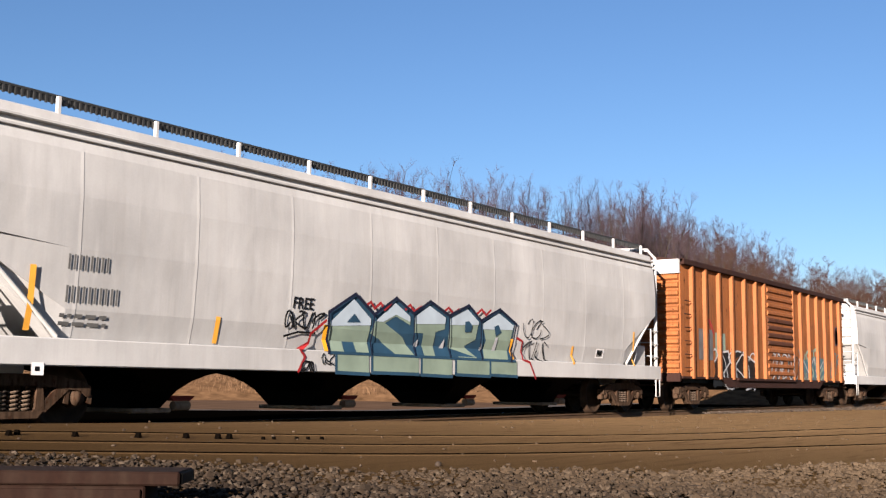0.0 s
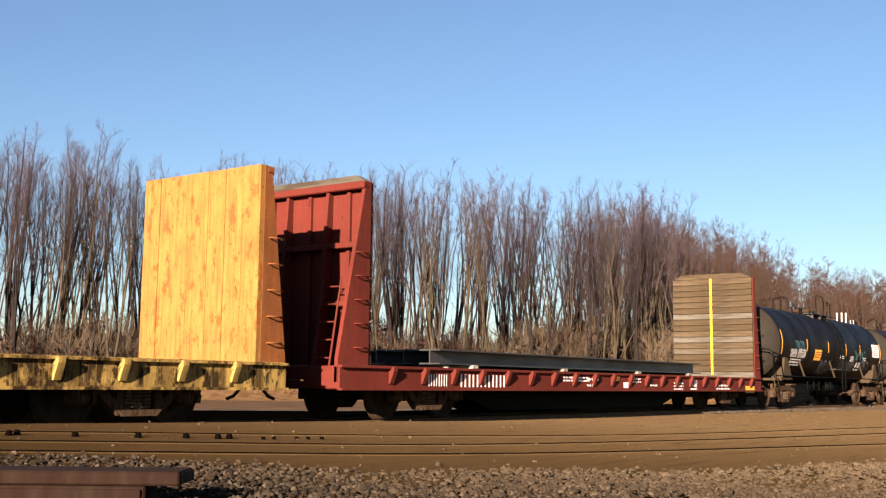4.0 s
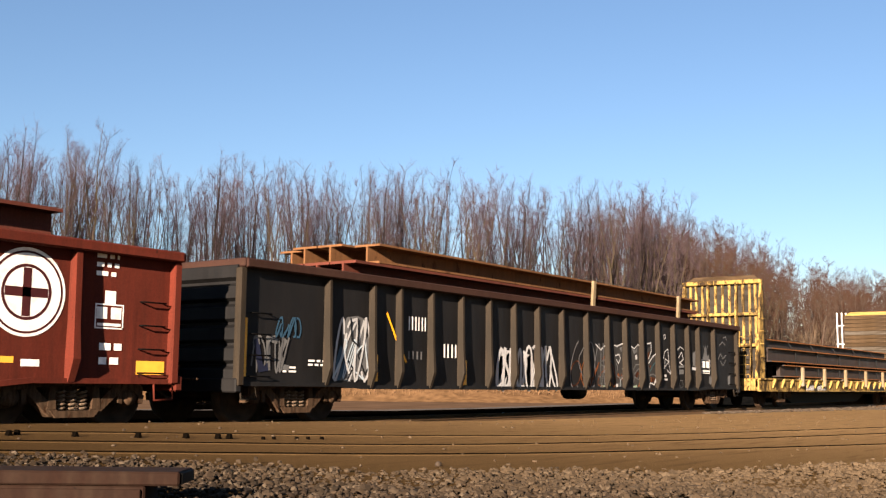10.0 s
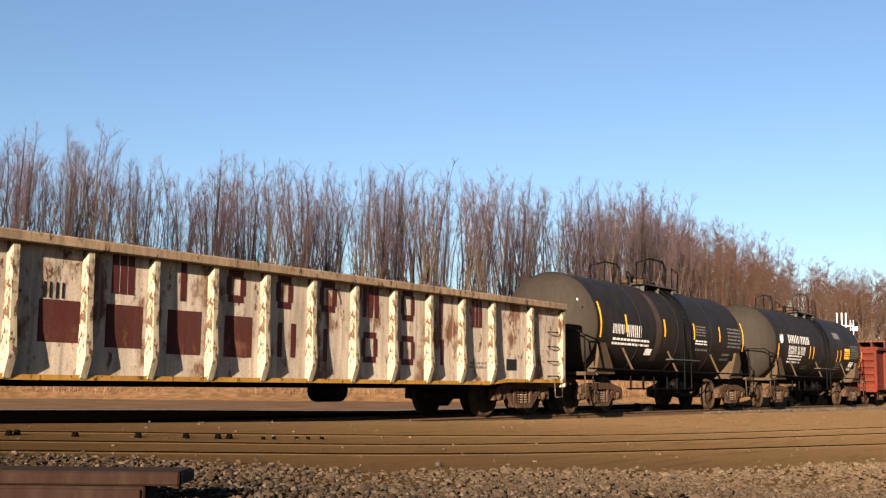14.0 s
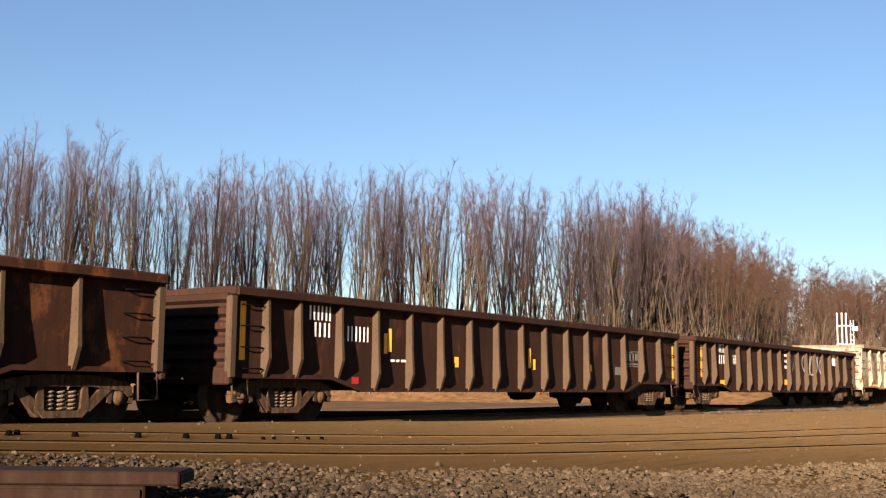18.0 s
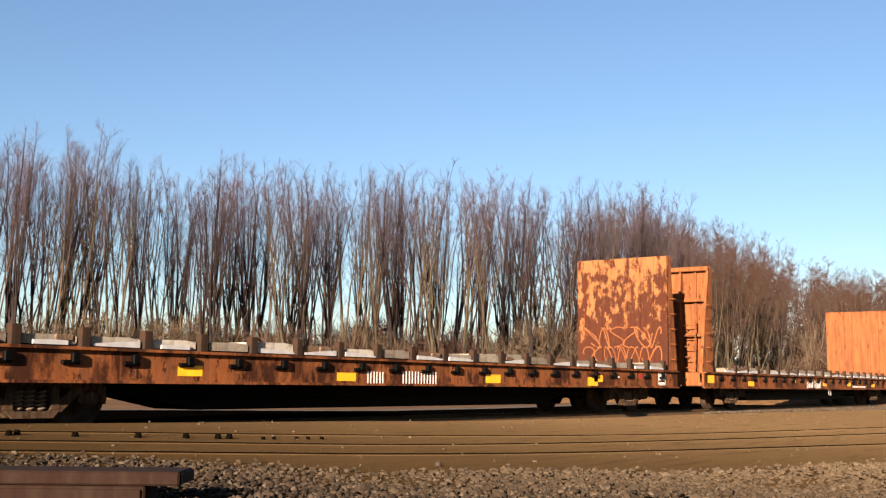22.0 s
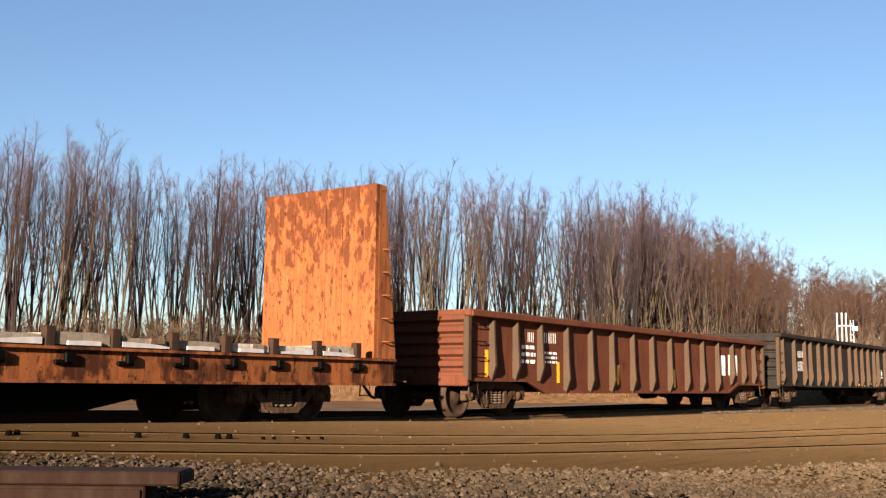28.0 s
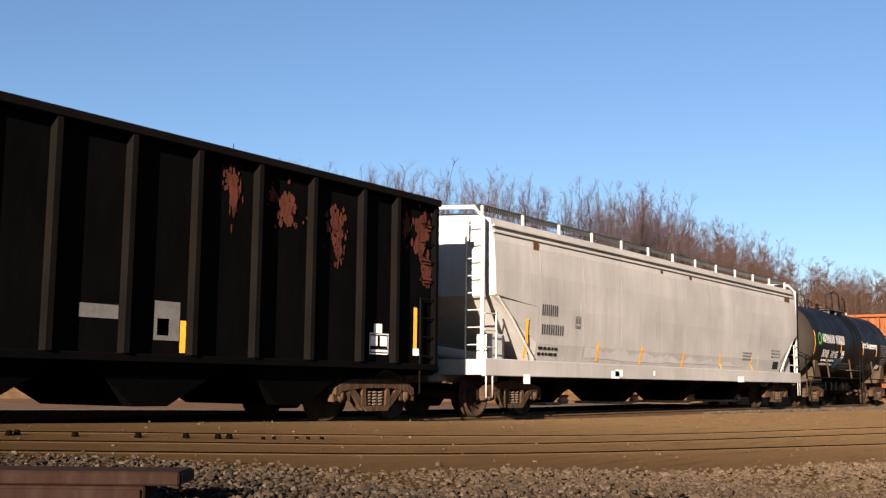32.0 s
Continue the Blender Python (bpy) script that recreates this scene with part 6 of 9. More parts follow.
c, h, mid, mk = flat_car("rust-orange bulkhead flat car with flaking orange bulkheads", -438.0, -414.93, -437.1, -415.46, "flat_rust", ("flat_rust_light", "flat_rust_patchy"), frames=("flat_rust_light", "flat_rust_light"), pockets=22)
dunnage_row(c, mid, -436.5, -416.0, 20, 1.13)
FLAT24 = mk, mid

c, h, mid, mk = tank_car("large black tank car with a green emblem and white lettering", -451.13, -440.06, 1.48, 2.47, "tank_black", 0.7, dome=0.2, head_mat="tank_head")
TANK25 = mk, mid
c, h, mid, mk = covered_hopper("grey covered hopper car with rust spots", -473.9, -453.16, "grey_hopper", 13)
HOP26 = mk, mid
c, h, mid, mk = coal_hopper("black ribbed coal hopper car with rust patches", -492.0, -475.53)
COAL27 = mk, mid

# ---- lettering, reflectors and spray paint ----
mk = BOX[0]
mk.rect("spray_grey", -6.93, -5.83, 1.48, 2.39)
mk.rect("spray_green", -5.65, -4.81, 1.46, 2.32)
mk.scrawl("dark_mark", -5.69, -2.22, 0.72, 1.77, 3, 0.16, 0.002)
mk.scrawl("spray_white", -5.87, -2.01, 0.61, 1.84, 3, 0.05, 0.004)
mk.scrawl("spray_white", -0.89, 2.16, 0.97, 1.87, 5, 0.05, 0.08)
mk.scrawl("dark_mark", -0.89, 2.16, 0.91, 1.79, 5, 0.05, 0.082)
mk.scrawl("spray_green", 2.43, 5.81, 0.96, 2.14, 4, 0.12, 0.002)
mk.scrawl("spray_grey", 2.43, 5.81, 0.96, 2.10, 4, 0.05, 0.004)
mk.blob("spray_navy", 7.35, 2.72, 0.32, 0.41, 0.002)
mk.scrawl("spray_teal", 6.42, 8.01, 1.08, 2.09, 2, 0.06, 0.002)
mk.scrawl("red_mark", -6.42, -5.80, 2.28, 2.70, 2, 0.05, 0.002)
mk.poly("dark_mark", [(-5.76, 1.45), (-5.38, 1.73), (-4.62, 1.79), (-4.16, 1.49), (-4.01, 0.75), (-5.62, 0.71)], 0.003)
mk.poly("dark_mark", [(-3.96, 1.49), (-3.44, 1.72), (-2.83, 1.66), (-2.10, 1.50), (-2.26, 0.72), (-3.91, 0.75)], 0.003)
mk.stroke("spray_white", [(-5.76, 1.45), (-5.38, 1.73), (-4.62, 1.79), (-4.45, 1.48), (-5.04, 1.12), (-4.88, 0.71)], 0.06, 0.006)
mk.stroke("spray_white", [(-3.91, 0.75), (-3.97, 1.40), (-3.44, 1.72), (-2.83, 1.66), (-2.10, 1.46), (-2.26, 0.72), (-3.11, 0.61)], 0.06, 0.006)
mk.stroke("spray_white", [(-3.27, 1.33), (-2.85, 1.37), (-2.78, 0.90), (-3.19, 0.90), (-3.27, 1.33)], 0.05, 0.006)
mk.poly("spray_teal", [(2.57, 1.64), (4.24, 1.85), (5.54, 1.80), (5.59, 0.98), (2.64, 0.95)], 0.003)
mk.stroke("spray_white", [(2.85, 1.73), (3.48, 1.25), (4.23, 1.81), (4.44, 1.09), (5.38, 1.71)], 0.05, 0.006)
mk.poly("spray_violet", [(7.15, 3.10), (7.72, 3.12), (7.71, 2.40), (7.14, 2.38)], 0.002)
mk.done()

mk = HOP2[0]
mk.letters("grey_mark", -8.27, 2.12, 0.69, 0.20, 4, 0.003)
mk.letters("grey_mark", -8.27, 1.69, 0.88, 0.22, 5, 0.003)
mk.lines("grey_mark", -8.33, 1.49, 0.74, 2, 0.052, 0.104)
mk.rect("orange_strip", -8.82, -8.73, 1.30, 2.13, 0.002)
mk.rect("orange_strip", -5.64, -5.55, 1.25, 1.65, 0.002)
mk.rect("orange_strip", -0.35, -0.26, 1.19, 1.62, 0.002)
mk.rect("orange_strip", 5.41, 5.50, 1.17, 1.59, 0.002)
mk.rect("orange_strip", 8.63, 8.71, 1.20, 2.07, 0.002)
mk.rect("white", -8.72, -8.54, 0.74, 0.90)
mk.rect("dark_mark", -8.67, -8.60, 0.79, 0.85, 0.002)
mk.poly("spray_blue", [(-3.13, 1.66), (-3.14, 1.87), (-2.48, 2.22), (-1.94, 1.89), (-1.33, 2.23), (-0.78, 1.98), (-0.28, 2.24), (0.37, 2.01), (1.02, 2.25), (1.49, 1.97), (2.18, 2.24), (2.86, 1.97), (2.68, 1.18), (0.38, 1.21), (-1.99, 1.20), (-3.12, 1.18)], 0.0)
mk.poly("spray_green", [(-3.08, 1.70), (-2.50, 2.13), (-2.00, 1.81), (-2.06, 1.17), (-2.40, 1.18), (-2.41, 1.39), (-2.72, 1.39), (-2.73, 1.19), (-3.07, 1.20)], 0.003)
mk.poly("spray_green", [(-1.87, 1.78), (-1.33, 2.14), (-0.86, 1.92), (-0.84, 1.76), (-1.29, 1.90), (-1.60, 1.76), (-1.03, 1.52), (-0.70, 1.19), (-1.27, 1.19), (-1.70, 1.46), (-1.99, 1.56)], 0.003)
mk.poly("spray_green", [(-0.70, 1.93), (-0.28, 2.16), (0.28, 1.96), (0.27, 1.74), (-0.03, 1.67), (-0.07, 1.19), (-0.42, 1.19), (-0.42, 1.63), (-0.70, 1.63)], 0.003)
mk.poly("spray_green", [(0.44, 1.95), (1.00, 2.18), (1.45, 1.94), (1.36, 1.58), (0.99, 1.44), (1.40, 1.20), (0.74, 1.20), (0.56, 1.31), (0.46, 1.21), (0.41, 1.60)], 0.003)
mk.poly("spray_green", [(1.59, 1.91), (2.18, 2.16), (2.80, 1.93), (2.56, 1.20), (1.63, 1.20), (1.75, 1.57)], 0.003)
mk.poly("spray_sky", [(-3.08, 1.70), (-2.50, 2.13), (-2.00, 1.81), (-2.00, 1.70), (-3.06, 1.64)], 0.006)
mk.poly("spray_sky", [(-1.87, 1.78), (-1.33, 2.14), (-0.86, 1.92), (-0.85, 1.82), (-1.29, 1.93), (-1.65, 1.78)], 0.006)
mk.poly("spray_sky", [(-0.70, 1.93), (-0.28, 2.16), (0.28, 1.96), (0.27, 1.84), (-0.70, 1.79)], 0.006)
mk.poly("spray_sky", [(0.44, 1.95), (1.00, 2.18), (1.45, 1.94), (1.44, 1.88), (0.44, 1.83)], 0.006)
mk.poly("spray_sky", [(1.59, 1.91), (2.18, 2.16), (2.80, 1.93), (2.76, 1.84), (1.59, 1.80)], 0.006)
mk.poly("spray_blue", [(-2.66, 1.72), (-2.47, 1.88), (-2.29, 1.74)], 0.009)
mk.poly("spray_blue", [(0.95, 1.92), (1.08, 1.94), (1.21, 1.85), (1.17, 1.73), (0.95, 1.71)], 0.009)
mk.poly("spray_blue", [(2.02, 1.87), (2.18, 1.92), (2.30, 1.77), (2.10, 1.67)], 0.009)
mk.poly("spray_white", [(1.99, 1.37), (2.09, 1.65), (2.18, 1.66), (2.12, 1.31)], 0.009)
mk.poly("spray_white", [(-0.64, 1.23), (-0.71, 1.40), (-0.57, 1.52), (-0.58, 1.23)], 0.009)
mk.poly("spray_white", [(0.03, 1.23), (0.27, 1.56), (0.29, 1.24)], 0.009)
mk.poly("spray_white", [(1.48, 1.29), (1.59, 1.53), (1.63, 1.27)], 0.009)
mk.poly("spray_green", [(-2.93, 1.20), (-2.05, 1.20), (-2.04, 0.84), (-2.92, 0.86)], 0.003)
mk.stroke("spray_blue", [(-2.93, 1.20), (-2.92, 0.86), (-2.04, 0.84)], 0.06, 0.006)
mk.poly("spray_green", [(-1.97, 1.17), (-0.58, 1.19), (-0.58, 0.86), (-1.96, 0.87)], 0.003)
mk.stroke("spray_blue", [(-1.97, 1.17), (-1.96, 0.87), (-0.58, 0.86)], 0.06, 0.006)
mk.poly("spray_green", [(-0.50, 1.17), (0.51, 1.17), (0.51, 0.83), (-0.50, 0.85)], 0.003)
mk.stroke("spray_blue", [(-0.50, 1.17), (-0.50, 0.85), (0.51, 0.83)], 0.06, 0.006)
mk.poly("spray_green", [(0.63, 1.17), (1.87, 1.18), (1.87, 0.85), (0.63, 0.87)], 0.003)
mk.stroke("spray_blue", [(0.63, 1.17), (0.63, 0.87), (1.87, 0.85)], 0.06, 0.006)
mk.poly("spray_green", [(1.87, 1.17), (2.93, 1.17), (2.93, 0.86), (1.87, 0.88)], 0.003)
mk.stroke("spray_blue", [(1.87, 1.17), (1.87, 0.88), (2.93, 0.86)], 0.06, 0.006)
mk.stroke("spray_blue", [(-3.12, 1.19), (-1.99, 1.19), (-0.64, 1.19), (2.85, 1.18)], 0.05, 0.006)
mk.stroke("spray_navy", [(-3.12, 1.18), (-3.13, 1.66), (-3.14, 1.87), (-2.48, 2.22), (-1.94, 1.89), (-1.33, 2.23), (-0.78, 1.98), (-0.28, 2.24), (0.37, 2.01), (1.02, 2.25), (1.49, 1.97), (2.18, 2.24), (2.86, 1.97), (2.68, 1.18)], 0.055, 0.01)
mk.stroke("spray_navy", [(-1.94, 1.89), (-1.99, 1.19)], 0.035, 0.01)
mk.stroke("spray_navy", [(-0.78, 1.98), (-0.70, 1.21)], 0.035, 0.01)
mk.stroke("spray_navy", [(0.37, 2.01), (0.43, 1.21)], 0.035, 0.01)
mk.stroke("spray_navy", [(1.49, 1.97), (1.56, 1.19)], 0.035, 0.01)
mk.stroke("red_mark", [(-2.16, 2.05), (-2.05, 2.11), (-1.94, 2.00), (-1.78, 2.11), (-1.65, 2.00), (-1.48, 2.12)], 0.05, 0.004)
mk.stroke("red_mark", [(-1.04, 2.04), (-0.91, 2.13), (-0.77, 2.02), (-0.56, 2.12)], 0.05, 0.004)
mk.stroke("red_mark", [(0.18, 2.07), (0.33, 2.16), (0.49, 2.05), (0.68, 2.15)], 0.05, 0.004)
mk.stroke("red_mark", [(1.33, 2.10), (1.49, 2.20), (1.66, 2.09), (1.83, 2.20)], 0.05, 0.004)
mk.stroke("red_mark", [(-3.21, 1.72), (-3.55, 1.49), (-3.57, 1.34), (-3.81, 1.22), (-3.70, 1.10), (-3.85, 0.86)], 0.05, 0.004)
mk.stroke("red_mark", [(2.95, 1.68), (3.18, 1.62), (3.18, 1.23), (3.46, 1.17), (3.70, 0.83)], 0.05, 0.004)
mk.rect("yellow", -3.23, -3.13, 1.21, 1.65, 0.002)
mk.rect("yellow", -0.36, -0.26, 1.21, 1.66, 0.002)
mk.rect("yellow", 2.71, 2.81, 1.22, 1.65, 0.002)
mk.scrawl("dark_mark", -4.17, -3.28, 1.56, 1.84, 4, 0.035, 0.002)
mk.stroke("dark_mark", [(-4.16, 1.42), (-3.85, 1.50), (-3.44, 1.50)], 0.035, 0.002)
mk.scrawl("dark_mark", 3.18, 4.30, 1.69, 2.11, 3, 0.025, 0.002)
mk.scrawl("dark_mark", 3.23, 4.30, 1.22, 1.64, 4, 0.025, 0.002)
mk.scrawl("dark_mark", -3.76, -3.47, 0.86, 1.03, 2, 0.03, 0.002)
mk.scrawl("dark_mark", -3.31, -2.97, 0.99, 1.17, 3, 0.02, 0.002)
mk.rect("white", 6.65, 7.07, 1.35, 1.57)
mk.rect("dark_mark", 6.71, 7.01, 1.38, 1.54)
mk.text("dark_mark", "FREE", -4.02, 1.88, 0.27, 0.12, 0.002, 0.9)
mk.done()

mk = TANK3[0]
mk.letters("white", -4.10, 1.68, 0.85, 0.27, 4, 0.003)
mk.letters("white", -3.10, 1.66, 1.07, 0.28, 5, 0.003)
mk.lines("white", -3.89, 1.50, 1.88, 2, 0.040, 0.081)
mk.rect("yellow", -4.87, -4.79, 1.85, 2.40, 0.002)
mk.rect("yellow", -4.86, -4.77, 1.57, 1.91, 0.002)
mk.rect("yellow", -1.97, -1.89, 1.66, 2.08, 0.002)
mk.rect("yellow", -0.53, -0.44, 1.66, 2.07, 0.002)
mk.rect("yellow", 1.12, 1.21, 1.69, 2.07, 0.002)
mk.rect("yellow", 3.50, 3.58, 1.61, 2.04, 0.002)
mk.rect("yellow", 5.28, 5.37, 1.65, 2.48, 0.002)
mk.rect("yellow", -1.50, -0.69, 1.97, 2.31)
mk.lines("dark_mark", -1.45, 2.17, 0.70, 2, 0.055, 0.110)
mk.lines("white", -1.39, 1.91, 0.73, 4, 0.028, 0.056)
mk.lines("white", 4.00, 2.38, 1.09, 6, 0.041, 0.081)
mk.lines("white", 3.48, 2.84, 1.17, 2, 0.041, 0.082)
mk.rect("red_mark", 1.15, 1.80, 2.17, 2.38)
mk.lines("white", 1.59, 2.07, 0.93, 2, 0.047, 0.094)
mk.lines("grey_mark", 1.76, 1.83, 0.58, 3, 0.043, 0.085)
mk.stencil("white", 2.83, 1.58, 0.51, 0.30)
mk.done()

mk = TANK4[0]
mk.letters("white", -5.62, 1.80, 0.71, 0.28, 4, 0.003)
mk.letters("white", -4.79, 1.79, 0.94, 0.31, 5, 0.003)
mk.lines("white", -5.50, 1.69, 1.23, 3, 0.047, 0.095)
mk.rect("yellow", -6.72, -6.63, 1.87, 2.72, 0.002)
mk.rect("yellow", -3.85, -3.76, 2.04, 2.49, 0.002)
mk.rect("yellow", -1.11, -1.02, 2.07, 2.49, 0.002)
mk.rect("yellow", 1.40, 1.48, 2.04, 2.50, 0.002)
mk.rect("yellow", 3.55, 3.63, 2.05, 2.52, 0.002)
mk.rect("yellow", 6.97, 7.06, 1.83, 2.71, 0.002)
mk.rect("orange_strip", -2.80, -1.96, 1.74, 2.14)
mk.lines("red_mark", -2.73, 2.02, 0.70, 3, 0.046, 0.092)
mk.rect("white", 5.61, 6.82, 2.07, 2.63)
mk.lines("grey_mark", 5.71, 2.50, 0.98, 5, 0.043, 0.086)
mk.scrawl("spray_teal", -5.22, -4.19, 2.11, 2.39, 5, 0.04, 0.002)
mk.scrawl("spray_grey", -1.82, -0.30, 1.25, 1.77, 4, 0.06, 0.002)
mk.scrawl("spray_teal", 2.77, 4.41, 1.89, 2.25, 5, 0.05, 0.002)
mk.stencil("white", 3.20, 1.45, 0.74, 0.31)
mk.lines("white", 0.62, 1.97, 0.60, 2, 0.035, 0.070)
mk.lines("white", 2.15, 1.97, 0.54, 3, 0.039, 0.078)
mk.lines("white", 4.11, 1.97, 0.53, 2, 0.040, 0.080)
mk.scrawl("spray_grey", 0.74, 2.95, 1.42, 1.78, 5, 0.04, 0.002)
mk.scrawl("spray_grey", 3.96, 5.22, 1.46, 1.86, 3, 0.05, 0.002)
mk.done()

mk = FLAT5[0]
mk.lines("white", -1.64, 0.81, 0.61, 1, 0.050, 0.100)
mk.lines("white", -1.62, 0.67, 0.34, 1, 0.046, 0.092)
mk.rect("white", 0.33, 0.61, 0.64, 0.78)
mk.lines("white", 0.77, 0.85, 0.58, 2, 0.037, 0.074)
mk.stencil("white", 4.64, 0.57, 0.47, 0.29)
mk.lines("white", 3.47, 0.76, 0.65, 3, 0.040, 0.081)
mk.rect("orange_strip", -0.26, 0.12, 0.81, 0.92)
mk.rect("orange_strip", 9.10, 9.92, 0.52, 0.73)
mk.lines("white", 1.92, 0.69, 0.45, 1, 0.043, 0.086)
mk.lines("white", 6.61, 0.71, 1.15, 2, 0.048, 0.096)
mk.letters("white", -8.04, 0.64, 0.67, 0.23, 4, 0.003)
mk.letters("white", -6.96, 0.63, 1.74, 0.25, 6, 0.003)
mk.lines("white", -2.79, 0.85, 1.27, 2, 0.035, 0.070)
mk.done()

mk = FLAT6[0]
mk.rect("dark_mark", -5.81, -3.17, 0.43, 0.77)
mk.letters("white", -5.68, 0.49, 0.47, 0.21, 2, 0.003)
mk.letters("white", -4.92, 0.49, 1.21, 0.22, 5, 0.003)
mk.rect("dark_mark", 3.01, 5.45, 0.48, 0.73)
mk.letters("white", 3.23, 0.51, 1.07, 0.17, 3, 0.003)
mk.rect("white", 4.47, 5.36, 0.49, 0.70)
mk.rect("yellow", -10.81, -10.31, 0.87, 1.10)
mk.rect("yellow", -8.74, -8.23, 0.65, 0.74)
mk.rect("yellow", -0.86, 0.36, 0.48, 0.73)
mk.lines("white", -2.04, 0.68, 1.13, 3, 0.035, 0.070)
mk.done()

mk = FLAT7[0]
mk.rect("dark_mark", -5.66, -3.13, 0.50, 0.79)
mk.letters("white", -5.54, 0.53, 0.83, 0.22, 4, 0.003)
mk.letters("white", -4.54, 0.53, 1.27, 0.23, 6, 0.003)
mk.rect("dark_mark", 4.65, 5.92, 0.57, 0.81)
mk.letters("white", 4.80, 0.60, 0.96, 0.16, 3, 0.003)
mk.rect("yellow", -9.16, -8.70, 0.67, 0.89)
mk.rect("yellow", -6.34, -5.66, 0.63, 0.76)
mk.rect("dark_mark", 4.68, 5.83, 0.59, 0.82)
mk.letters("white", 4.77, 0.62, 1.00, 0.17, 4, 0.003)
mk.rect("yellow", 0.22, 0.38, 0.77, 0.91)
mk.rect("dark_mark", 8.45, 9.05, 0.52, 0.84)
mk.lines("white", 8.50, 0.76, 0.49, 3, 0.043, 0.085)
mk.lines("dark_mark", 1.76, 0.75, 1.12, 1, 0.056, 0.111)
mk.rect("yellow", 9.14, 9.64, 0.64, 0.86)
mk.rect("yellow", 6.32, 6.66, 0.71, 0.90)
mk.done()

mk = FLAT8[0]
mk.rect("dark_mark", -5.95, -3.25, 0.53, 0.83)
mk.letters("white", -5.81, 0.56, 0.96, 0.22, 4, 0.003)
mk.letters("white", -4.44, 0.55, 1.16, 0.23, 5, 0.003)
mk.rect("dark_mark", 3.19, 5.81, 0.58, 0.87)
mk.letters("maroon", -0.45, 0.55, 0.71, 0.17, 2, 0.003)
mk.rect("dark_mark", 8.93, 9.39, 0.52, 0.80)
mk.lines("white", 8.99, 0.70, 0.34, 2, 0.048, 0.097)
mk.rect("dark_mark", 8.93, 9.41, 0.65, 0.92)
mk.stencil("white", 8.95, 0.66, 0.44, 0.24)
mk.done()

mk = GON9[0]
mk.letters("white", -6.37, 1.68, 0.61, 0.26, 3, 0.003)
mk.letters("white", -5.23, 1.20, 0.53, 0.26, 2, 0.003)
mk.letters("spray_grey", -6.38, 1.14, 0.53, 0.15, 2, 0.003)
mk.scrawl("spray_white", -8.43, -7.48, 0.71, 1.83, 4, 0.05, 0.002)
mk.scrawl("spray_sky", -8.45, -7.41, 0.75, 1.45, 4, 0.028, 0.002)
mk.scrawl("spray_grey", -10.44, -9.65, 0.83, 1.42, 5, 0.033, 0.002)
mk.scrawl("spray_blue", -9.88, -9.32, 1.41, 1.74, 4, 0.033, 0.002)
mk.scrawl("spray_white", -3.27, -2.08, 0.58, 1.45, 5, 0.083, 0.002)
mk.scrawl("spray_white", -2.13, -0.77, 0.56, 1.56, 5, 0.066, 0.002)
mk.scrawl("spray_grey", -0.13, 1.97, 0.59, 1.75, 5, 0.033, 0.002)
mk.scrawl("flat_rust", -0.08, 2.28, 0.66, 1.27, 5, 0.028, 0.002)
mk.rect("orange_strip", -10.65, -10.53, 0.77, 1.68, 0.002)
mk.rect("orange_strip", -7.39, -7.27, 0.72, 1.20, 0.002)
mk.rect("orange_strip", -4.54, -4.42, 0.67, 1.16, 0.002)
mk.stroke("yellow", [(-7.04, 1.95), (-6.76, 1.50), (-6.45, 1.09)], 0.05, 0.002)
mk.lines("white", -9.12, 1.03, 0.38, 2, 0.033, 0.066)
mk.lines("white", -9.72, 0.91, 0.32, 2, 0.032, 0.064)
mk.stencil("white", 7.90, 1.08, 0.65, 0.39)
mk.rect("orange_strip", 7.58, 7.70, 0.72, 1.14, 0.002)
mk.rect("orange_strip", 4.80, 4.93, 0.68, 1.12, 0.002)
mk.rect("orange_strip", 1.86, 1.98, 0.68, 1.02, 0.002)
mk.rect("orange_strip", 10.86, 10.96, 0.69, 1.61, 0.002)
mk.poly("spray_blue", [(-8.38, 0.73), (-8.43, 1.04), (-8.30, 1.33), (-8.12, 1.15), (-8.02, 0.73)], 0.001)
mk.poly("spray_grey", [(-8.22, 1.12), (-8.28, 1.63), (-8.15, 1.82), (-7.86, 1.86), (-7.56, 1.79), (-7.45, 1.18), (-7.43, 0.76), (-8.31, 0.73), (-8.11, 0.94)], 0.002)
mk.stroke("dark_mark", [(-8.06, 1.80), (-8.02, 1.43), (-7.84, 1.33), (-7.86, 1.80)], 0.035, 0.004)
mk.stroke("dark_mark", [(-8.35, 0.83), (-8.19, 1.15), (-7.96, 0.94), (-8.10, 0.75)], 0.035, 0.004)
mk.stroke("dark_mark", [(-7.48, 1.67), (-7.69, 1.39), (-7.83, 1.16), (-7.63, 0.84), (-7.45, 1.07)], 0.035, 0.004)
mk.poly("spray_white", [(-3.26, 0.58), (-3.22, 1.34), (-3.00, 1.25), (-2.66, 1.46), (-2.44, 1.33), (-2.47, 0.62)], 0.001)
mk.poly("spray_white", [(-2.23, 0.58), (-2.21, 1.41), (-1.91, 1.32), (-1.90, 0.58)], 0.001)
mk.stroke("dark_mark", [(-3.10, 1.05), (-2.77, 1.19), (-2.93, 0.65)], 0.06, 0.004)
mk.stroke("dark_mark", [(-2.65, 1.26), (-2.70, 0.72)], 0.06, 0.004)
mk.poly("spray_white", [(-3.22, 0.58), (-3.21, 1.38), (-2.96, 1.42), (-2.46, 1.40), (-2.42, 0.58)], 0.001)
mk.poly("spray_white", [(-2.18, 0.58), (-2.17, 1.20), (-1.95, 1.35), (-1.70, 1.08), (-1.52, 1.58), (-1.37, 1.51), (-1.32, 0.59)], 0.001)
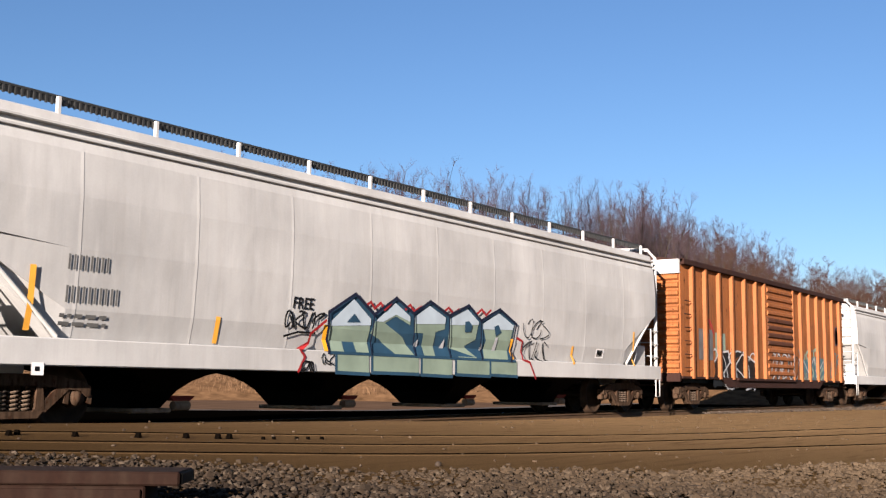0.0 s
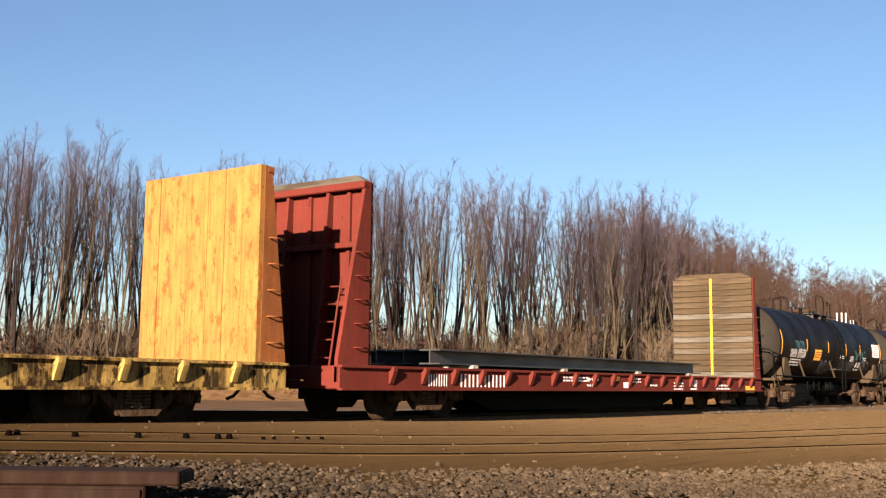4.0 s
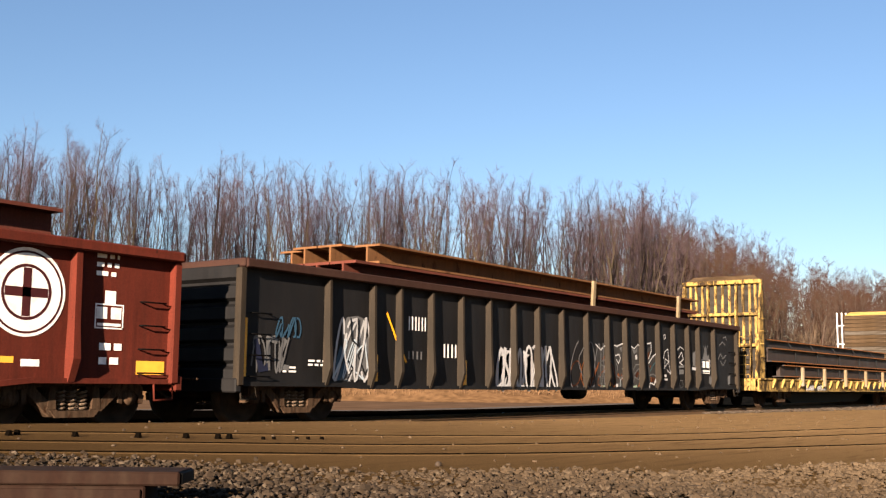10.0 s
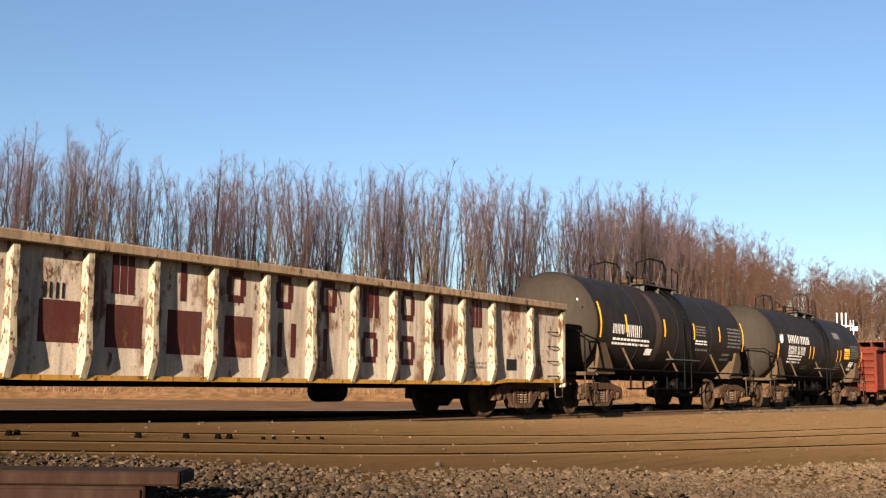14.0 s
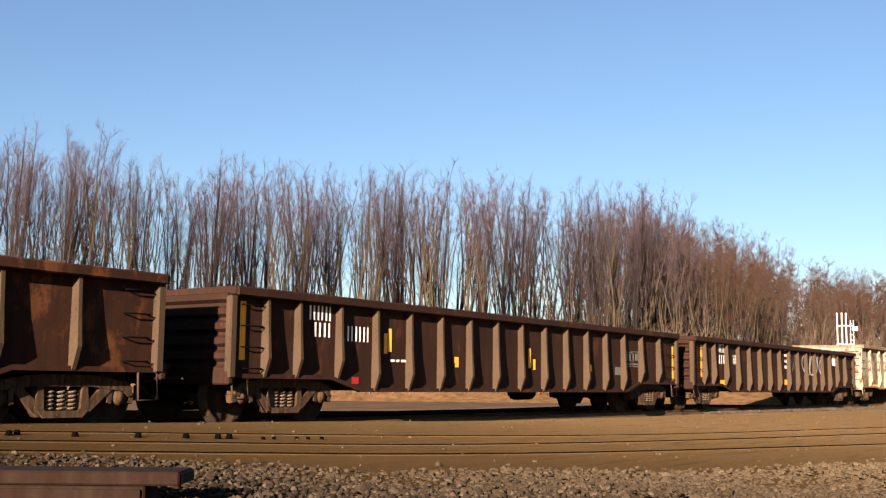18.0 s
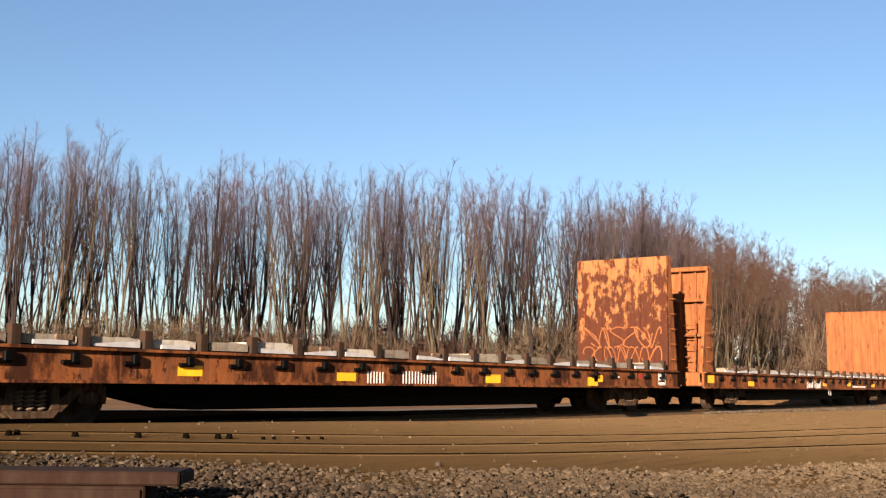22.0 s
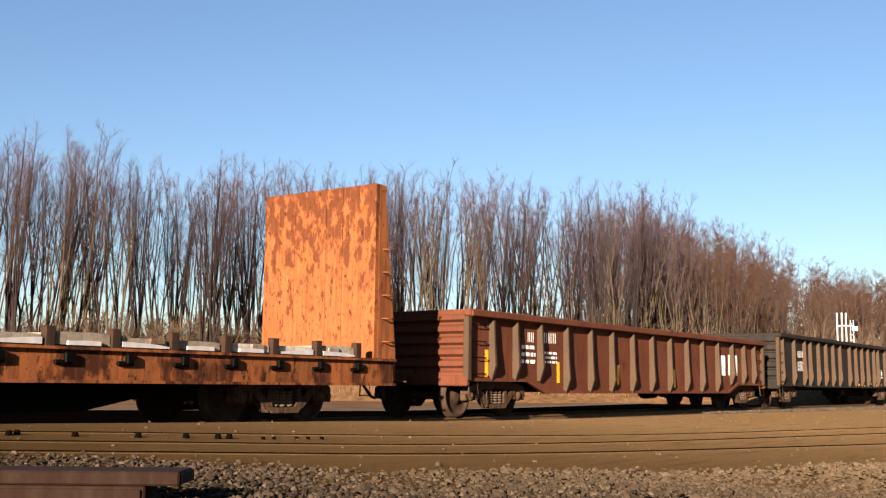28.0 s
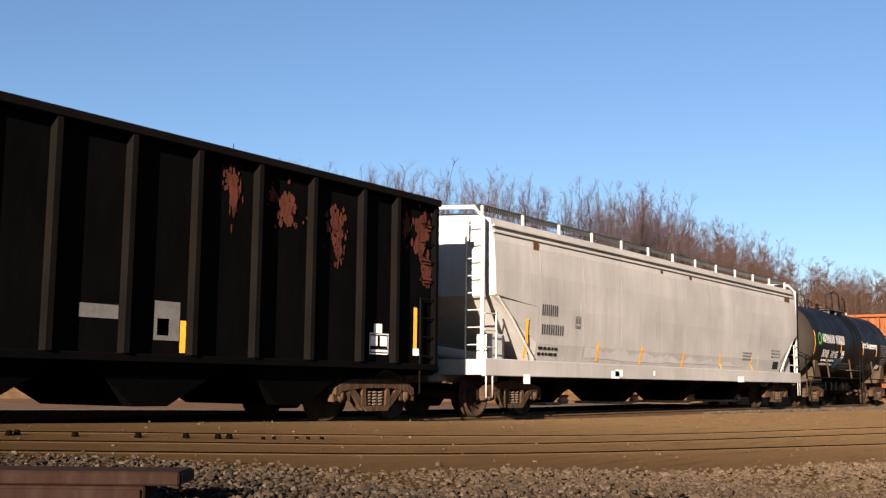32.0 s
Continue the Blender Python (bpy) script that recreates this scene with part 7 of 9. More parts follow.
mk.stroke("dark_mark", [(-3.01, 1.18), (-2.66, 1.12), (-2.88, 0.65)], 0.06, 0.004)
mk.stroke("spray_grey", [(-10.05, 0.90), (-10.07, 1.38), (-9.89, 1.34)], 0.09, 0.003)
mk.stroke("spray_grey", [(-9.68, 1.35), (-9.79, 1.15), (-9.75, 0.93), (-9.61, 0.92)], 0.09, 0.003)
mk.stroke("spray_navy", [(-10.33, 1.32), (-10.22, 0.90), (-10.10, 0.92)], 0.12, 0.002)
mk.poly("spray_dark", [(1.19, 1.63), (1.44, 1.53), (1.74, 1.68), (1.83, 0.66), (1.28, 0.67)], 0.001)
mk.poly("spray_dark", [(2.18, 1.66), (2.74, 1.78), (2.78, 0.67), (2.25, 0.66)], 0.001)
mk.poly("spray_dark", [(3.17, 1.68), (3.35, 1.61), (3.61, 1.73), (3.73, 1.67), (3.76, 0.66), (3.25, 0.66)], 0.001)
mk.poly("spray_dark", [(4.13, 1.66), (4.35, 1.77), (4.35, 1.46), (4.79, 1.59), (4.80, 0.82), (4.20, 0.65)], 0.001)
mk.poly("flat_rust", [(1.53, 1.35), (1.72, 1.47), (1.68, 1.31), (1.56, 1.27)], 0.003)
mk.poly("flat_rust", [(1.68, 0.72), (1.74, 0.87), (1.79, 0.69)], 0.003)
mk.poly("flat_rust", [(2.33, 0.94), (2.40, 1.02), (2.54, 0.90), (2.41, 0.85)], 0.003)
mk.poly("flat_rust", [(2.57, 1.01), (2.71, 0.89), (2.58, 0.82)], 0.003)
mk.poly("flat_rust", [(3.39, 0.96), (3.51, 1.08), (3.62, 1.02), (3.46, 0.87)], 0.003)
mk.poly("flat_rust", [(3.53, 0.68), (3.63, 0.77), (3.76, 0.66)], 0.003)
mk.poly("flat_rust", [(4.16, 1.56), (4.29, 1.62), (4.28, 1.44), (4.19, 1.42)], 0.003)
mk.poly("flat_rust", [(4.33, 0.94), (4.63, 0.91), (4.49, 0.79), (4.32, 0.80)], 0.003)
mk.poly("flat_rust", [(4.22, 1.22), (4.36, 1.26), (4.34, 1.16)], 0.003)
mk.stroke("spray_white", [(1.18, 1.69), (1.44, 1.56), (1.57, 1.63), (1.73, 1.70), (1.74, 1.55)], 0.034, 0.005)
mk.stroke("spray_grey", [(1.48, 1.27), (1.59, 1.33), (1.75, 1.28), (1.72, 1.52)], 0.031, 0.005)
mk.stroke("spray_grey", [(1.32, 0.92), (1.43, 0.89), (1.43, 0.72), (1.49, 0.76), (1.55, 0.92)], 0.034, 0.005)
mk.stroke("spray_grey", [(1.48, 1.51), (1.47, 1.36), (1.40, 1.24), (1.50, 1.17), (1.60, 1.22)], 0.027, 0.005)
mk.stroke("spray_grey", [(1.70, 0.66), (1.74, 0.93), (1.84, 0.99)], 0.027, 0.005)
mk.poly("spray_white", [(1.56, 1.14), (1.63, 1.19), (1.68, 1.10), (1.65, 1.00), (1.58, 1.02)], 0.004)
mk.poly("spray_green", [(1.40, 0.69), (1.65, 0.70), (1.67, 0.66), (1.42, 0.65)], 0.004)
mk.stroke("spray_white", [(2.17, 1.70), (2.32, 1.68), (2.49, 1.72), (2.78, 1.79), (2.83, 1.87)], 0.034, 0.005)
mk.poly("spray_grey", [(2.48, 1.64), (2.63, 1.68), (2.60, 1.54)], 0.004)
mk.stroke("spray_white", [(2.23, 1.44), (2.43, 1.48), (2.51, 1.38), (2.39, 1.25), (2.29, 1.34)], 0.031, 0.005)
mk.stroke("spray_grey", [(2.31, 1.03), (2.35, 1.17), (2.26, 1.24)], 0.031, 0.005)
mk.stroke("spray_grey", [(2.31, 0.94), (2.46, 0.88), (2.58, 0.91), (2.72, 1.01), (2.64, 1.13)], 0.034, 0.005)
mk.stroke("spray_sky", [(2.50, 0.67), (2.52, 0.84), (2.71, 0.92)], 0.024, 0.005)
mk.poly("spray_white", [(2.27, 0.73), (2.38, 0.74), (2.40, 0.66), (2.27, 0.66)], 0.004)
mk.poly("spray_grey", [(3.21, 1.67), (3.40, 1.61), (3.54, 1.72), (3.52, 1.57), (3.32, 1.51)], 0.004)
mk.stroke("spray_white", [(3.18, 1.70), (3.35, 1.65), (3.58, 1.77), (3.75, 1.67)], 0.031, 0.005)
mk.poly("spray_white", [(3.39, 1.47), (3.48, 1.51), (3.53, 1.41), (3.43, 1.36)], 0.004)
mk.stroke("spray_grey", [(3.28, 1.11), (3.42, 1.24), (3.65, 1.25), (3.74, 1.17), (3.49, 1.10), (3.35, 1.00)], 0.034, 0.005)
mk.poly("spray_green", [(3.26, 0.69), (3.48, 0.72), (3.51, 0.66), (3.28, 0.64)], 0.004)
mk.stroke("spray_grey", [(3.27, 0.77), (3.35, 0.93), (3.58, 0.85), (3.75, 1.01)], 0.027, 0.005)
mk.stroke("spray_white", [(4.15, 1.81), (4.36, 1.84), (4.38, 1.62), (4.21, 1.42)], 0.034, 0.006)
mk.stroke("spray_white", [(4.20, 1.29), (4.46, 1.47), (4.74, 1.59), (4.79, 1.43), (4.77, 1.00), (4.56, 0.80)], 0.037, 0.006)
mk.stroke("spray_grey", [(4.26, 0.98), (4.48, 1.01), (4.72, 0.93)], 0.031, 0.006)
mk.stroke("spray_white", [(4.23, 0.65), (4.29, 0.78), (4.52, 0.73), (4.77, 0.91)], 0.027, 0.006)
mk.stroke("spray_teal", [(4.30, 1.09), (4.45, 1.23), (4.61, 1.32)], 0.020, 0.006)
mk.stroke("spray_white", [(5.15, 1.45), (5.25, 1.63), (5.45, 1.71), (5.52, 1.37), (5.26, 1.44), (5.22, 1.22)], 0.024, 0.006)
mk.stroke("spray_white", [(5.20, 1.18), (5.49, 1.36), (5.64, 1.02), (5.38, 1.14)], 0.024, 0.006)
mk.stroke("spray_white", [(5.18, 2.08), (5.28, 2.10), (5.31, 2.00), (5.21, 1.97), (5.18, 2.08)], 0.020, 0.006)
mk.poly("spray_white", [(5.21, 1.01), (5.38, 1.01), (5.38, 0.94), (5.21, 0.94)], 0.004)
mk.poly("spray_white", [(5.21, 0.90), (5.44, 0.90), (5.44, 0.85), (5.21, 0.85)], 0.004)
mk.stroke("spray_white", [(6.14, 1.72), (6.33, 1.80), (6.53, 1.74)], 0.024, 0.006)
mk.stroke("spray_white", [(6.18, 1.49), (6.39, 1.65), (6.51, 1.45), (6.24, 1.35), (6.46, 1.30)], 0.034, 0.006)
mk.poly("spray_grey", [(6.21, 1.27), (6.60, 1.30), (6.60, 1.23), (6.22, 1.20)], 0.004)
mk.poly("spray_grey", [(6.24, 1.16), (6.55, 1.17), (6.56, 1.04), (6.25, 1.03)], 0.004)
mk.stroke("spray_grey", [(6.23, 0.77), (6.31, 0.86), (6.48, 0.85), (6.51, 0.70), (6.32, 0.64), (6.23, 0.77)], 0.020, 0.006)
mk.poly("spray_grey", [(7.23, 1.64), (7.44, 1.73), (7.43, 1.25), (7.24, 1.29)], 0.003)
mk.poly("spray_white", [(7.16, 1.25), (7.46, 1.24), (7.46, 1.16), (7.16, 1.17)], 0.004)
mk.poly("spray_grey", [(7.95, 1.47), (8.14, 1.78), (8.23, 1.93), (8.34, 1.59), (8.50, 1.66), (8.47, 1.45)], 0.003)
mk.stroke("spray_grey", [(8.07, 1.88), (8.20, 1.69), (8.40, 1.90)], 0.027, 0.005)
mk.poly("spray_grey", [(8.45, 0.98), (8.59, 1.04), (8.69, 0.88), (8.59, 0.74), (8.43, 0.80)], 0.003)
mk.stroke("spray_grey", [(9.19, 1.52), (9.40, 1.70), (9.59, 1.54), (9.84, 1.66)], 0.041, 0.005)
mk.stroke("spray_grey", [(9.33, 1.95), (9.58, 2.06), (9.80, 1.98)], 0.031, 0.005)
mk.stroke("spray_grey", [(9.65, 2.19), (9.87, 2.23), (9.91, 2.12)], 0.034, 0.005)
mk.poly("spray_grey", [(9.97, 1.01), (10.19, 1.06), (10.16, 0.73), (9.97, 0.77)], 0.003)
mk.stroke("spray_grey", [(9.37, 1.47), (9.59, 1.34), (9.81, 1.50)], 0.034, 0.005)
mk.done()

mk = GON10[0]
mk.stencil("white", 9.46, 1.38, 0.47, 0.32)
mk.rect("white", 9.61, 9.79, 1.72, 1.90)
mk.rect("orange_strip", 10.18, 10.68, 0.77, 0.96)
mk.rect("white", 8.38, 8.65, 0.85, 0.94)
mk.rect("orange_strip", 8.09, 8.28, 0.89, 0.97)
mk.lines("white", 9.45, 2.34, 0.37, 3, 0.061, 0.121)
mk.lines("white", 9.55, 1.09, 0.37, 2, 0.096, 0.191)
mk.disc("white", 8.41, 1.79, 0.57, 0.002)
mk.disc("maroon", 8.41, 1.79, 0.53, 0.004, 0.50)
mk.disc("maroon", 8.41, 1.79, 0.36, 0.004, 0.32)
mk.rect("maroon", 8.1, 8.72, 1.73, 1.85, 0.004)
mk.rect("maroon", 8.35, 8.47, 1.48, 2.1, 0.004)
mk.rect("orange_strip", -4.71, -4.38, 0.79, 0.92)
mk.rect("orange_strip", 1.48, 1.81, 0.70, 0.84)
mk.rect("orange_strip", 4.61, 4.97, 0.70, 0.85)
mk.scrawl("spray_white", -1.73, -0.87, 0.76, 1.84, 4, 0.06, 0.002)
mk.scrawl("spray_white", 2.45, 3.09, 0.62, 1.68, 3, 0.06, 0.002)
mk.scrawl("spray_white", 4.56, 5.07, 1.18, 1.69, 2, 0.06, 0.002)
mk.scrawl("spray_white", 5.55, 6.51, 1.06, 1.77, 3, 0.07, 0.002)
mk.scrawl("spray_white", 6.66, 7.14, 1.17, 1.62, 2, 0.06, 0.002)
mk.letters("white", -6.60, 0.80, 0.20, 0.13, 2, 0.003)
mk.lines("spray_grey", -6.73, 1.36, 0.42, 2, 0.051, 0.103)
mk.letters("white", -8.70, 2.06, 1.19, 0.31, 4, 0.003)
mk.letters("white", -8.70, 1.60, 1.21, 0.30, 5, 0.003)
mk.lines("white", -8.71, 1.28, 1.21, 2, 0.082, 0.165)
mk.done()

mk = TANK11[0]
mk.letters("white", -4.03, 2.28, 2.51, 0.29, 6, 0.003)
mk.letters("white", -4.02, 1.89, 0.90, 0.29, 4, 0.003)
mk.letters("white", -2.99, 1.88, 0.90, 0.29, 5, 0.003)
mk.lines("white", -3.98, 1.80, 1.52, 3, 0.053, 0.105)
mk.rect("yellow", -1.55, -1.47, 1.78, 2.24, 0.002)
mk.rect("yellow", -1.12, -1.03, 1.78, 2.23, 0.002)
mk.rect("yellow", 2.07, 2.15, 1.75, 2.22, 0.002)
mk.rect("yellow", 2.54, 2.63, 1.76, 2.22, 0.002)
mk.rect("yellow", 5.68, 5.77, 1.50, 2.22, 0.002)
mk.rect("yellow", 3.11, 3.86, 1.88, 2.30)
mk.lines("dark_mark", 3.19, 2.15, 0.61, 3, 0.044, 0.088)
mk.lines("grey_mark", 3.98, 2.40, 1.18, 6, 0.048, 0.096)
mk.stencil("white", 4.02, 1.44, 0.56, 0.31)
mk.lines("grey_mark", 2.10, 1.69, 0.90, 4, 0.043, 0.086)
mk.rect("grey_mark", 1.90, 2.69, 2.66, 2.90)
mk.lines("grey_mark", -2.01, 1.47, 0.59, 2, 0.039, 0.078)
mk.rect("yellow", -5.18, -5.09, 1.83, 2.23, 0.002)
mk.rect("yellow", -5.11, -5.03, 1.49, 1.88, 0.002)
mk.poly("white", [(-4.94, 2.54), (-4.84, 2.47), (-4.74, 2.61), (-4.71, 2.48), (-4.55, 2.57), (-4.64, 2.34), (-4.75, 2.24), (-4.90, 2.24), (-4.98, 2.35)], 0.0)
mk.done()

mk = TANK12[0]
mk.letters("white", -4.10, 2.01, 0.67, 0.24, 4, 0.003)
mk.letters("white", -3.28, 1.95, 0.91, 0.31, 4, 0.003)
mk.lines("white", -4.07, 1.85, 2.20, 2, 0.056, 0.112)
mk.rect("yellow", -4.81, -4.73, 1.88, 2.76, 0.002)
mk.rect("yellow", -3.39, -3.30, 2.06, 2.52, 0.002)
mk.rect("yellow", -0.97, -0.88, 2.05, 2.52, 0.002)
mk.rect("yellow", 1.10, 1.19, 2.05, 2.52, 0.002)
mk.rect("yellow", 3.11, 3.19, 2.05, 2.52, 0.002)
mk.rect("yellow", 5.12, 5.20, 1.83, 2.74, 0.002)
mk.lines("grey_mark", 1.28, 2.42, 0.74, 4, 0.041, 0.083)
mk.lines("white", 1.24, 2.00, 0.90, 2, 0.040, 0.080)
mk.lines("grey_mark", 3.82, 2.46, 1.13, 6, 0.054, 0.109)
mk.rect("white", -1.99, -1.58, 1.52, 1.69)
mk.lines("grey_mark", 1.32, 1.74, 0.96, 1, 0.060, 0.120)
mk.lines("grey_mark", 3.51, 1.65, 0.64, 2, 0.072, 0.145)
mk.rect("tank_stain", -1.51, -1.15, 1.38, 3.24)
mk.lines("white", -5.84, 2.72, 0.13, 1, 0.054, 0.108)
mk.done()

mk = GON13[0]
mk.rect("stripe_worn", -5.12, -4.48, 1.17, 1.72)
mk.rect("stripe_worn", -4.08, -3.46, 1.13, 1.72)
mk.rect("stripe_worn", -3.01, -2.37, 1.07, 1.71)
mk.rect("stripe_worn", -1.90, -1.32, 1.06, 1.69)
mk.letters("dark_mark", -5.07, 1.74, 0.38, 0.21, 2, 0.003)
mk.frame_mark("maroon", -4.01, 1.87, 0.38, 0.55, bars=3)
mk.frame_mark("maroon", -2.85, 1.85, 0.22, 0.58, bars=1)
mk.frame_mark("maroon", -1.89, 1.90, 0.40, 0.50)
mk.frame_mark("maroon", -0.81, 1.87, 0.39, 0.53)
mk.frame_mark("maroon", 0.24, 1.88, 0.43, 0.52)
mk.frame_mark("maroon", 1.38, 1.85, 0.45, 0.57, bars=3)
mk.frame_mark("maroon", 2.49, 1.85, 0.42, 0.57)
mk.frame_mark("maroon", 3.68, 1.84, 0.19, 0.60, bars=1)
mk.frame_mark("maroon", 4.86, 1.84, 0.38, 0.60, bars=3)
mk.frame_mark("maroon", -0.75, 1.09, 0.42, 0.55, bars=2)
mk.frame_mark("maroon", 0.24, 1.04, 0.34, 0.55, bars=1)
mk.frame_mark("maroon", 1.37, 1.05, 0.44, 0.54)
mk.frame_mark("maroon", 2.48, 1.03, 0.45, 0.54)
mk.frame_mark("maroon", 3.65, 1.05, 0.34, 0.50, bars=1)
mk.lines("grey_mark", 4.79, 1.10, 0.62, 2, 0.043, 0.086)
mk.rect("dark_mark", 6.20, 6.62, 0.99, 1.23)
mk.done()

mk = GON14[0]
mk.letters("dark_mark", -6.02, 1.66, 0.25, 0.18, 2, 0.003)
mk.letters("dark_mark", -6.16, 1.44, 0.34, 0.18, 2, 0.003)
mk.letters("dark_mark", -5.17, 1.48, 0.21, 0.17, 2, 0.003)
mk.frame_mark("maroon", -4.17, 1.82, 0.40, 0.54, bars=3)
mk.frame_mark("maroon", -2.94, 1.84, 0.28, 0.51, bars=1)
mk.frame_mark("maroon", -1.87, 1.85, 0.39, 0.54)
mk.frame_mark("maroon", -2.97, 1.08, 0.36, 0.51, bars=2)
mk.frame_mark("maroon", -1.85, 1.10, 0.43, 0.48, bars=1)
mk.rect("yellow", -8.54, -8.43, 0.98, 1.93, 0.002)
mk.rect("orange_strip", -4.33, -4.23, 0.83, 1.23, 0.002)
mk.rect("yellow", -2.20, -2.10, 0.97, 1.49, 0.002)
mk.rect("yellow", 1.21, 1.31, 0.84, 1.41, 0.002)
mk.stencil("dark_mark", 6.45, 0.82, 0.70, 0.31)
mk.rect("red_mark", -7.67, -7.51, 0.97, 1.08)
mk.rect("orange_strip", -6.81, -5.68, 0.75, 0.87)
mk.poly("spray_violet", [(1.25, 0.70), (1.19, 1.87), (1.41, 2.10), (1.95, 2.05), (2.38, 2.04), (3.03, 2.16), (3.51, 2.07), (4.16, 2.07), (4.78, 2.04), (5.25, 2.09), (6.10, 1.94), (6.15, 1.63), (5.89, 1.41), (6.51, 1.20), (6.39, 0.73)], 0.001)
mk.poly("spray_violet", [(0.72, 0.91), (0.67, 1.23), (0.83, 1.36), (1.18, 1.45), (1.22, 0.75), (1.02, 0.75)], 0.001)
mk.stroke("spray_white", [(1.35, 2.07), (1.78, 1.72), (1.96, 1.88), (2.07, 1.67)], 0.08, 0.005)
mk.stroke("spray_white", [(1.57, 1.64), (1.79, 1.44), (1.68, 1.24), (1.57, 1.64)], 0.07, 0.005)
mk.stroke("spray_white", [(1.41, 0.80), (1.90, 1.10), (2.09, 1.54), (2.40, 1.60)], 0.1, 0.005)
mk.stroke("spray_white", [(1.53, 0.71), (1.38, 0.79)], 0.08, 0.005)
mk.stroke("spray_white", [(2.03, 0.72), (2.23, 1.06)], 0.08, 0.005)
mk.stroke("spray_white", [(2.38, 2.00), (2.63, 2.10), (3.06, 2.11), (3.17, 1.73), (3.40, 1.59), (3.27, 1.09), (2.74, 1.06)], 0.09, 0.005)
mk.stroke("spray_white", [(2.68, 1.66), (2.97, 1.42), (2.76, 1.37), (2.68, 1.66)], 0.09, 0.005)
mk.stroke("spray_white", [(3.52, 2.00), (3.83, 2.14), (4.39, 2.04), (5.09, 2.06), (5.26, 1.98), (5.76, 1.86), (6.10, 1.96), (6.21, 1.74), (5.89, 1.46), (6.60, 1.17), (6.83, 1.17)], 0.08, 0.005)
mk.stroke("spray_white", [(3.92, 1.72), (4.48, 1.75), (4.48, 1.53), (4.18, 1.45), (3.92, 1.08), (4.31, 1.12)], 0.12, 0.005)
mk.stroke("spray_white", [(4.78, 2.01), (4.63, 1.76), (4.74, 1.23), (5.20, 1.26)], 0.08, 0.005)
mk.stroke("spray_white", [(5.18, 1.64), (5.61, 1.66), (5.20, 1.26), (5.46, 0.95), (5.21, 0.74)], 0.1, 0.005)
mk.stroke("spray_white", [(3.69, 1.13), (3.78, 0.92), (3.60, 0.72)], 0.08, 0.005)
mk.stroke("spray_white", [(0.67, 1.23), (0.83, 1.35), (1.10, 1.39)], 0.09, 0.005)
mk.stroke("spray_white", [(0.72, 0.88), (1.15, 0.97)], 0.1, 0.005)
mk.stroke("spray_white", [(3.07, 1.04), (3.02, 0.77), (2.85, 0.71)], 0.09, 0.005)
mk.stroke("spray_teal", [(2.47, 1.51), (2.60, 1.43), (2.44, 1.31), (2.64, 1.25)], 0.04, 0.006)
mk.stroke("spray_teal", [(3.64, 1.52), (3.82, 1.43), (3.68, 1.34), (3.86, 1.27)], 0.04, 0.006)
mk.rect("white", 6.31, 6.83, 0.78, 1.07)
mk.rect("dark_mark", 6.38, 6.76, 0.90, 1.04)
mk.scrawl("dark_mark", 7.34, 7.97, 1.23, 1.53, 3, 0.03, 0.002)
mk.blob("spray_sky", 7.82, 1.71, 0.41, 0.25, 0.001)
mk.rect("yellow", 1.12, 1.24, 0.99, 1.45, 0.002)
mk.rect("yellow", 4.52, 4.62, 0.81, 1.25, 0.002)
mk.done()

mk = GON15[0]
mk.letters("white", -6.39, 1.74, 0.72, 0.25, 3, 0.003)
mk.letters("white", -6.40, 1.39, 0.72, 0.27, 2, 0.003)
mk.letters("white", -5.23, 1.40, 0.43, 0.29, 2, 0.003)
mk.rect("orange_strip", -7.88, -7.76, 0.98, 1.91, 0.002)
mk.rect("orange_strip", -6.32, -5.76, 0.74, 0.90)
mk.rect("orange_strip", -0.25, 0.36, 0.79, 0.97)
mk.lines("white", -0.21, 1.98, 0.70, 4, 0.104, 0.208)
mk.scrawl("spray_white", 1.77, 4.29, 1.14, 2.00, 5, 0.05, 0.002)
mk.scrawl("spray_grey", 0.67, 1.45, 1.28, 1.93, 2, 0.05, 0.002)
mk.rect("white", 5.63, 6.32, 1.57, 2.03)
mk.done()

mk = GON16[0]
mk.letters("white", -6.64, 1.73, 0.60, 0.24, 3, 0.003)
mk.letters("white", -6.51, 1.45, 0.47, 0.24, 2, 0.003)
mk.letters("white", -5.66, 1.41, 0.65, 0.26, 3, 0.003)
mk.rect("yellow", -8.22, -8.10, 1.02, 1.93, 0.002)
mk.rect("orange_strip", -4.63, -4.53, 1.22, 1.59, 0.002)
mk.rect("orange_strip", -2.36, -2.24, 1.02, 1.18, 0.002)
mk.rect("orange_strip", 0.67, 0.77, 1.02, 1.25, 0.002)
mk.rect("red_mark", -5.52, -5.33, 0.67, 0.79)
mk.stencil("grey_mark", 5.61, 1.18, 0.47, 0.38)
mk.rect("grey_mark", 4.69, 5.01, 0.96, 1.16)
mk.lines("white", -4.44, 1.08, 0.51, 1, 0.041, 0.083)
mk.rect("orange_strip", -4.51, -4.41, 1.26, 1.68, 0.002)
mk.rect("orange_strip", -2.38, -2.24, 1.10, 1.22)
mk.rect("orange_strip", 0.47, 0.57, 1.06, 1.49, 0.002)
mk.rect("orange_strip", 3.34, 3.44, 1.02, 1.19, 0.002)
mk.rect("orange_strip", 8.21, 8.31, 0.85, 1.80, 0.002)
mk.stencil("grey_mark", 5.25, 1.18, 0.48, 0.36)
mk.done()

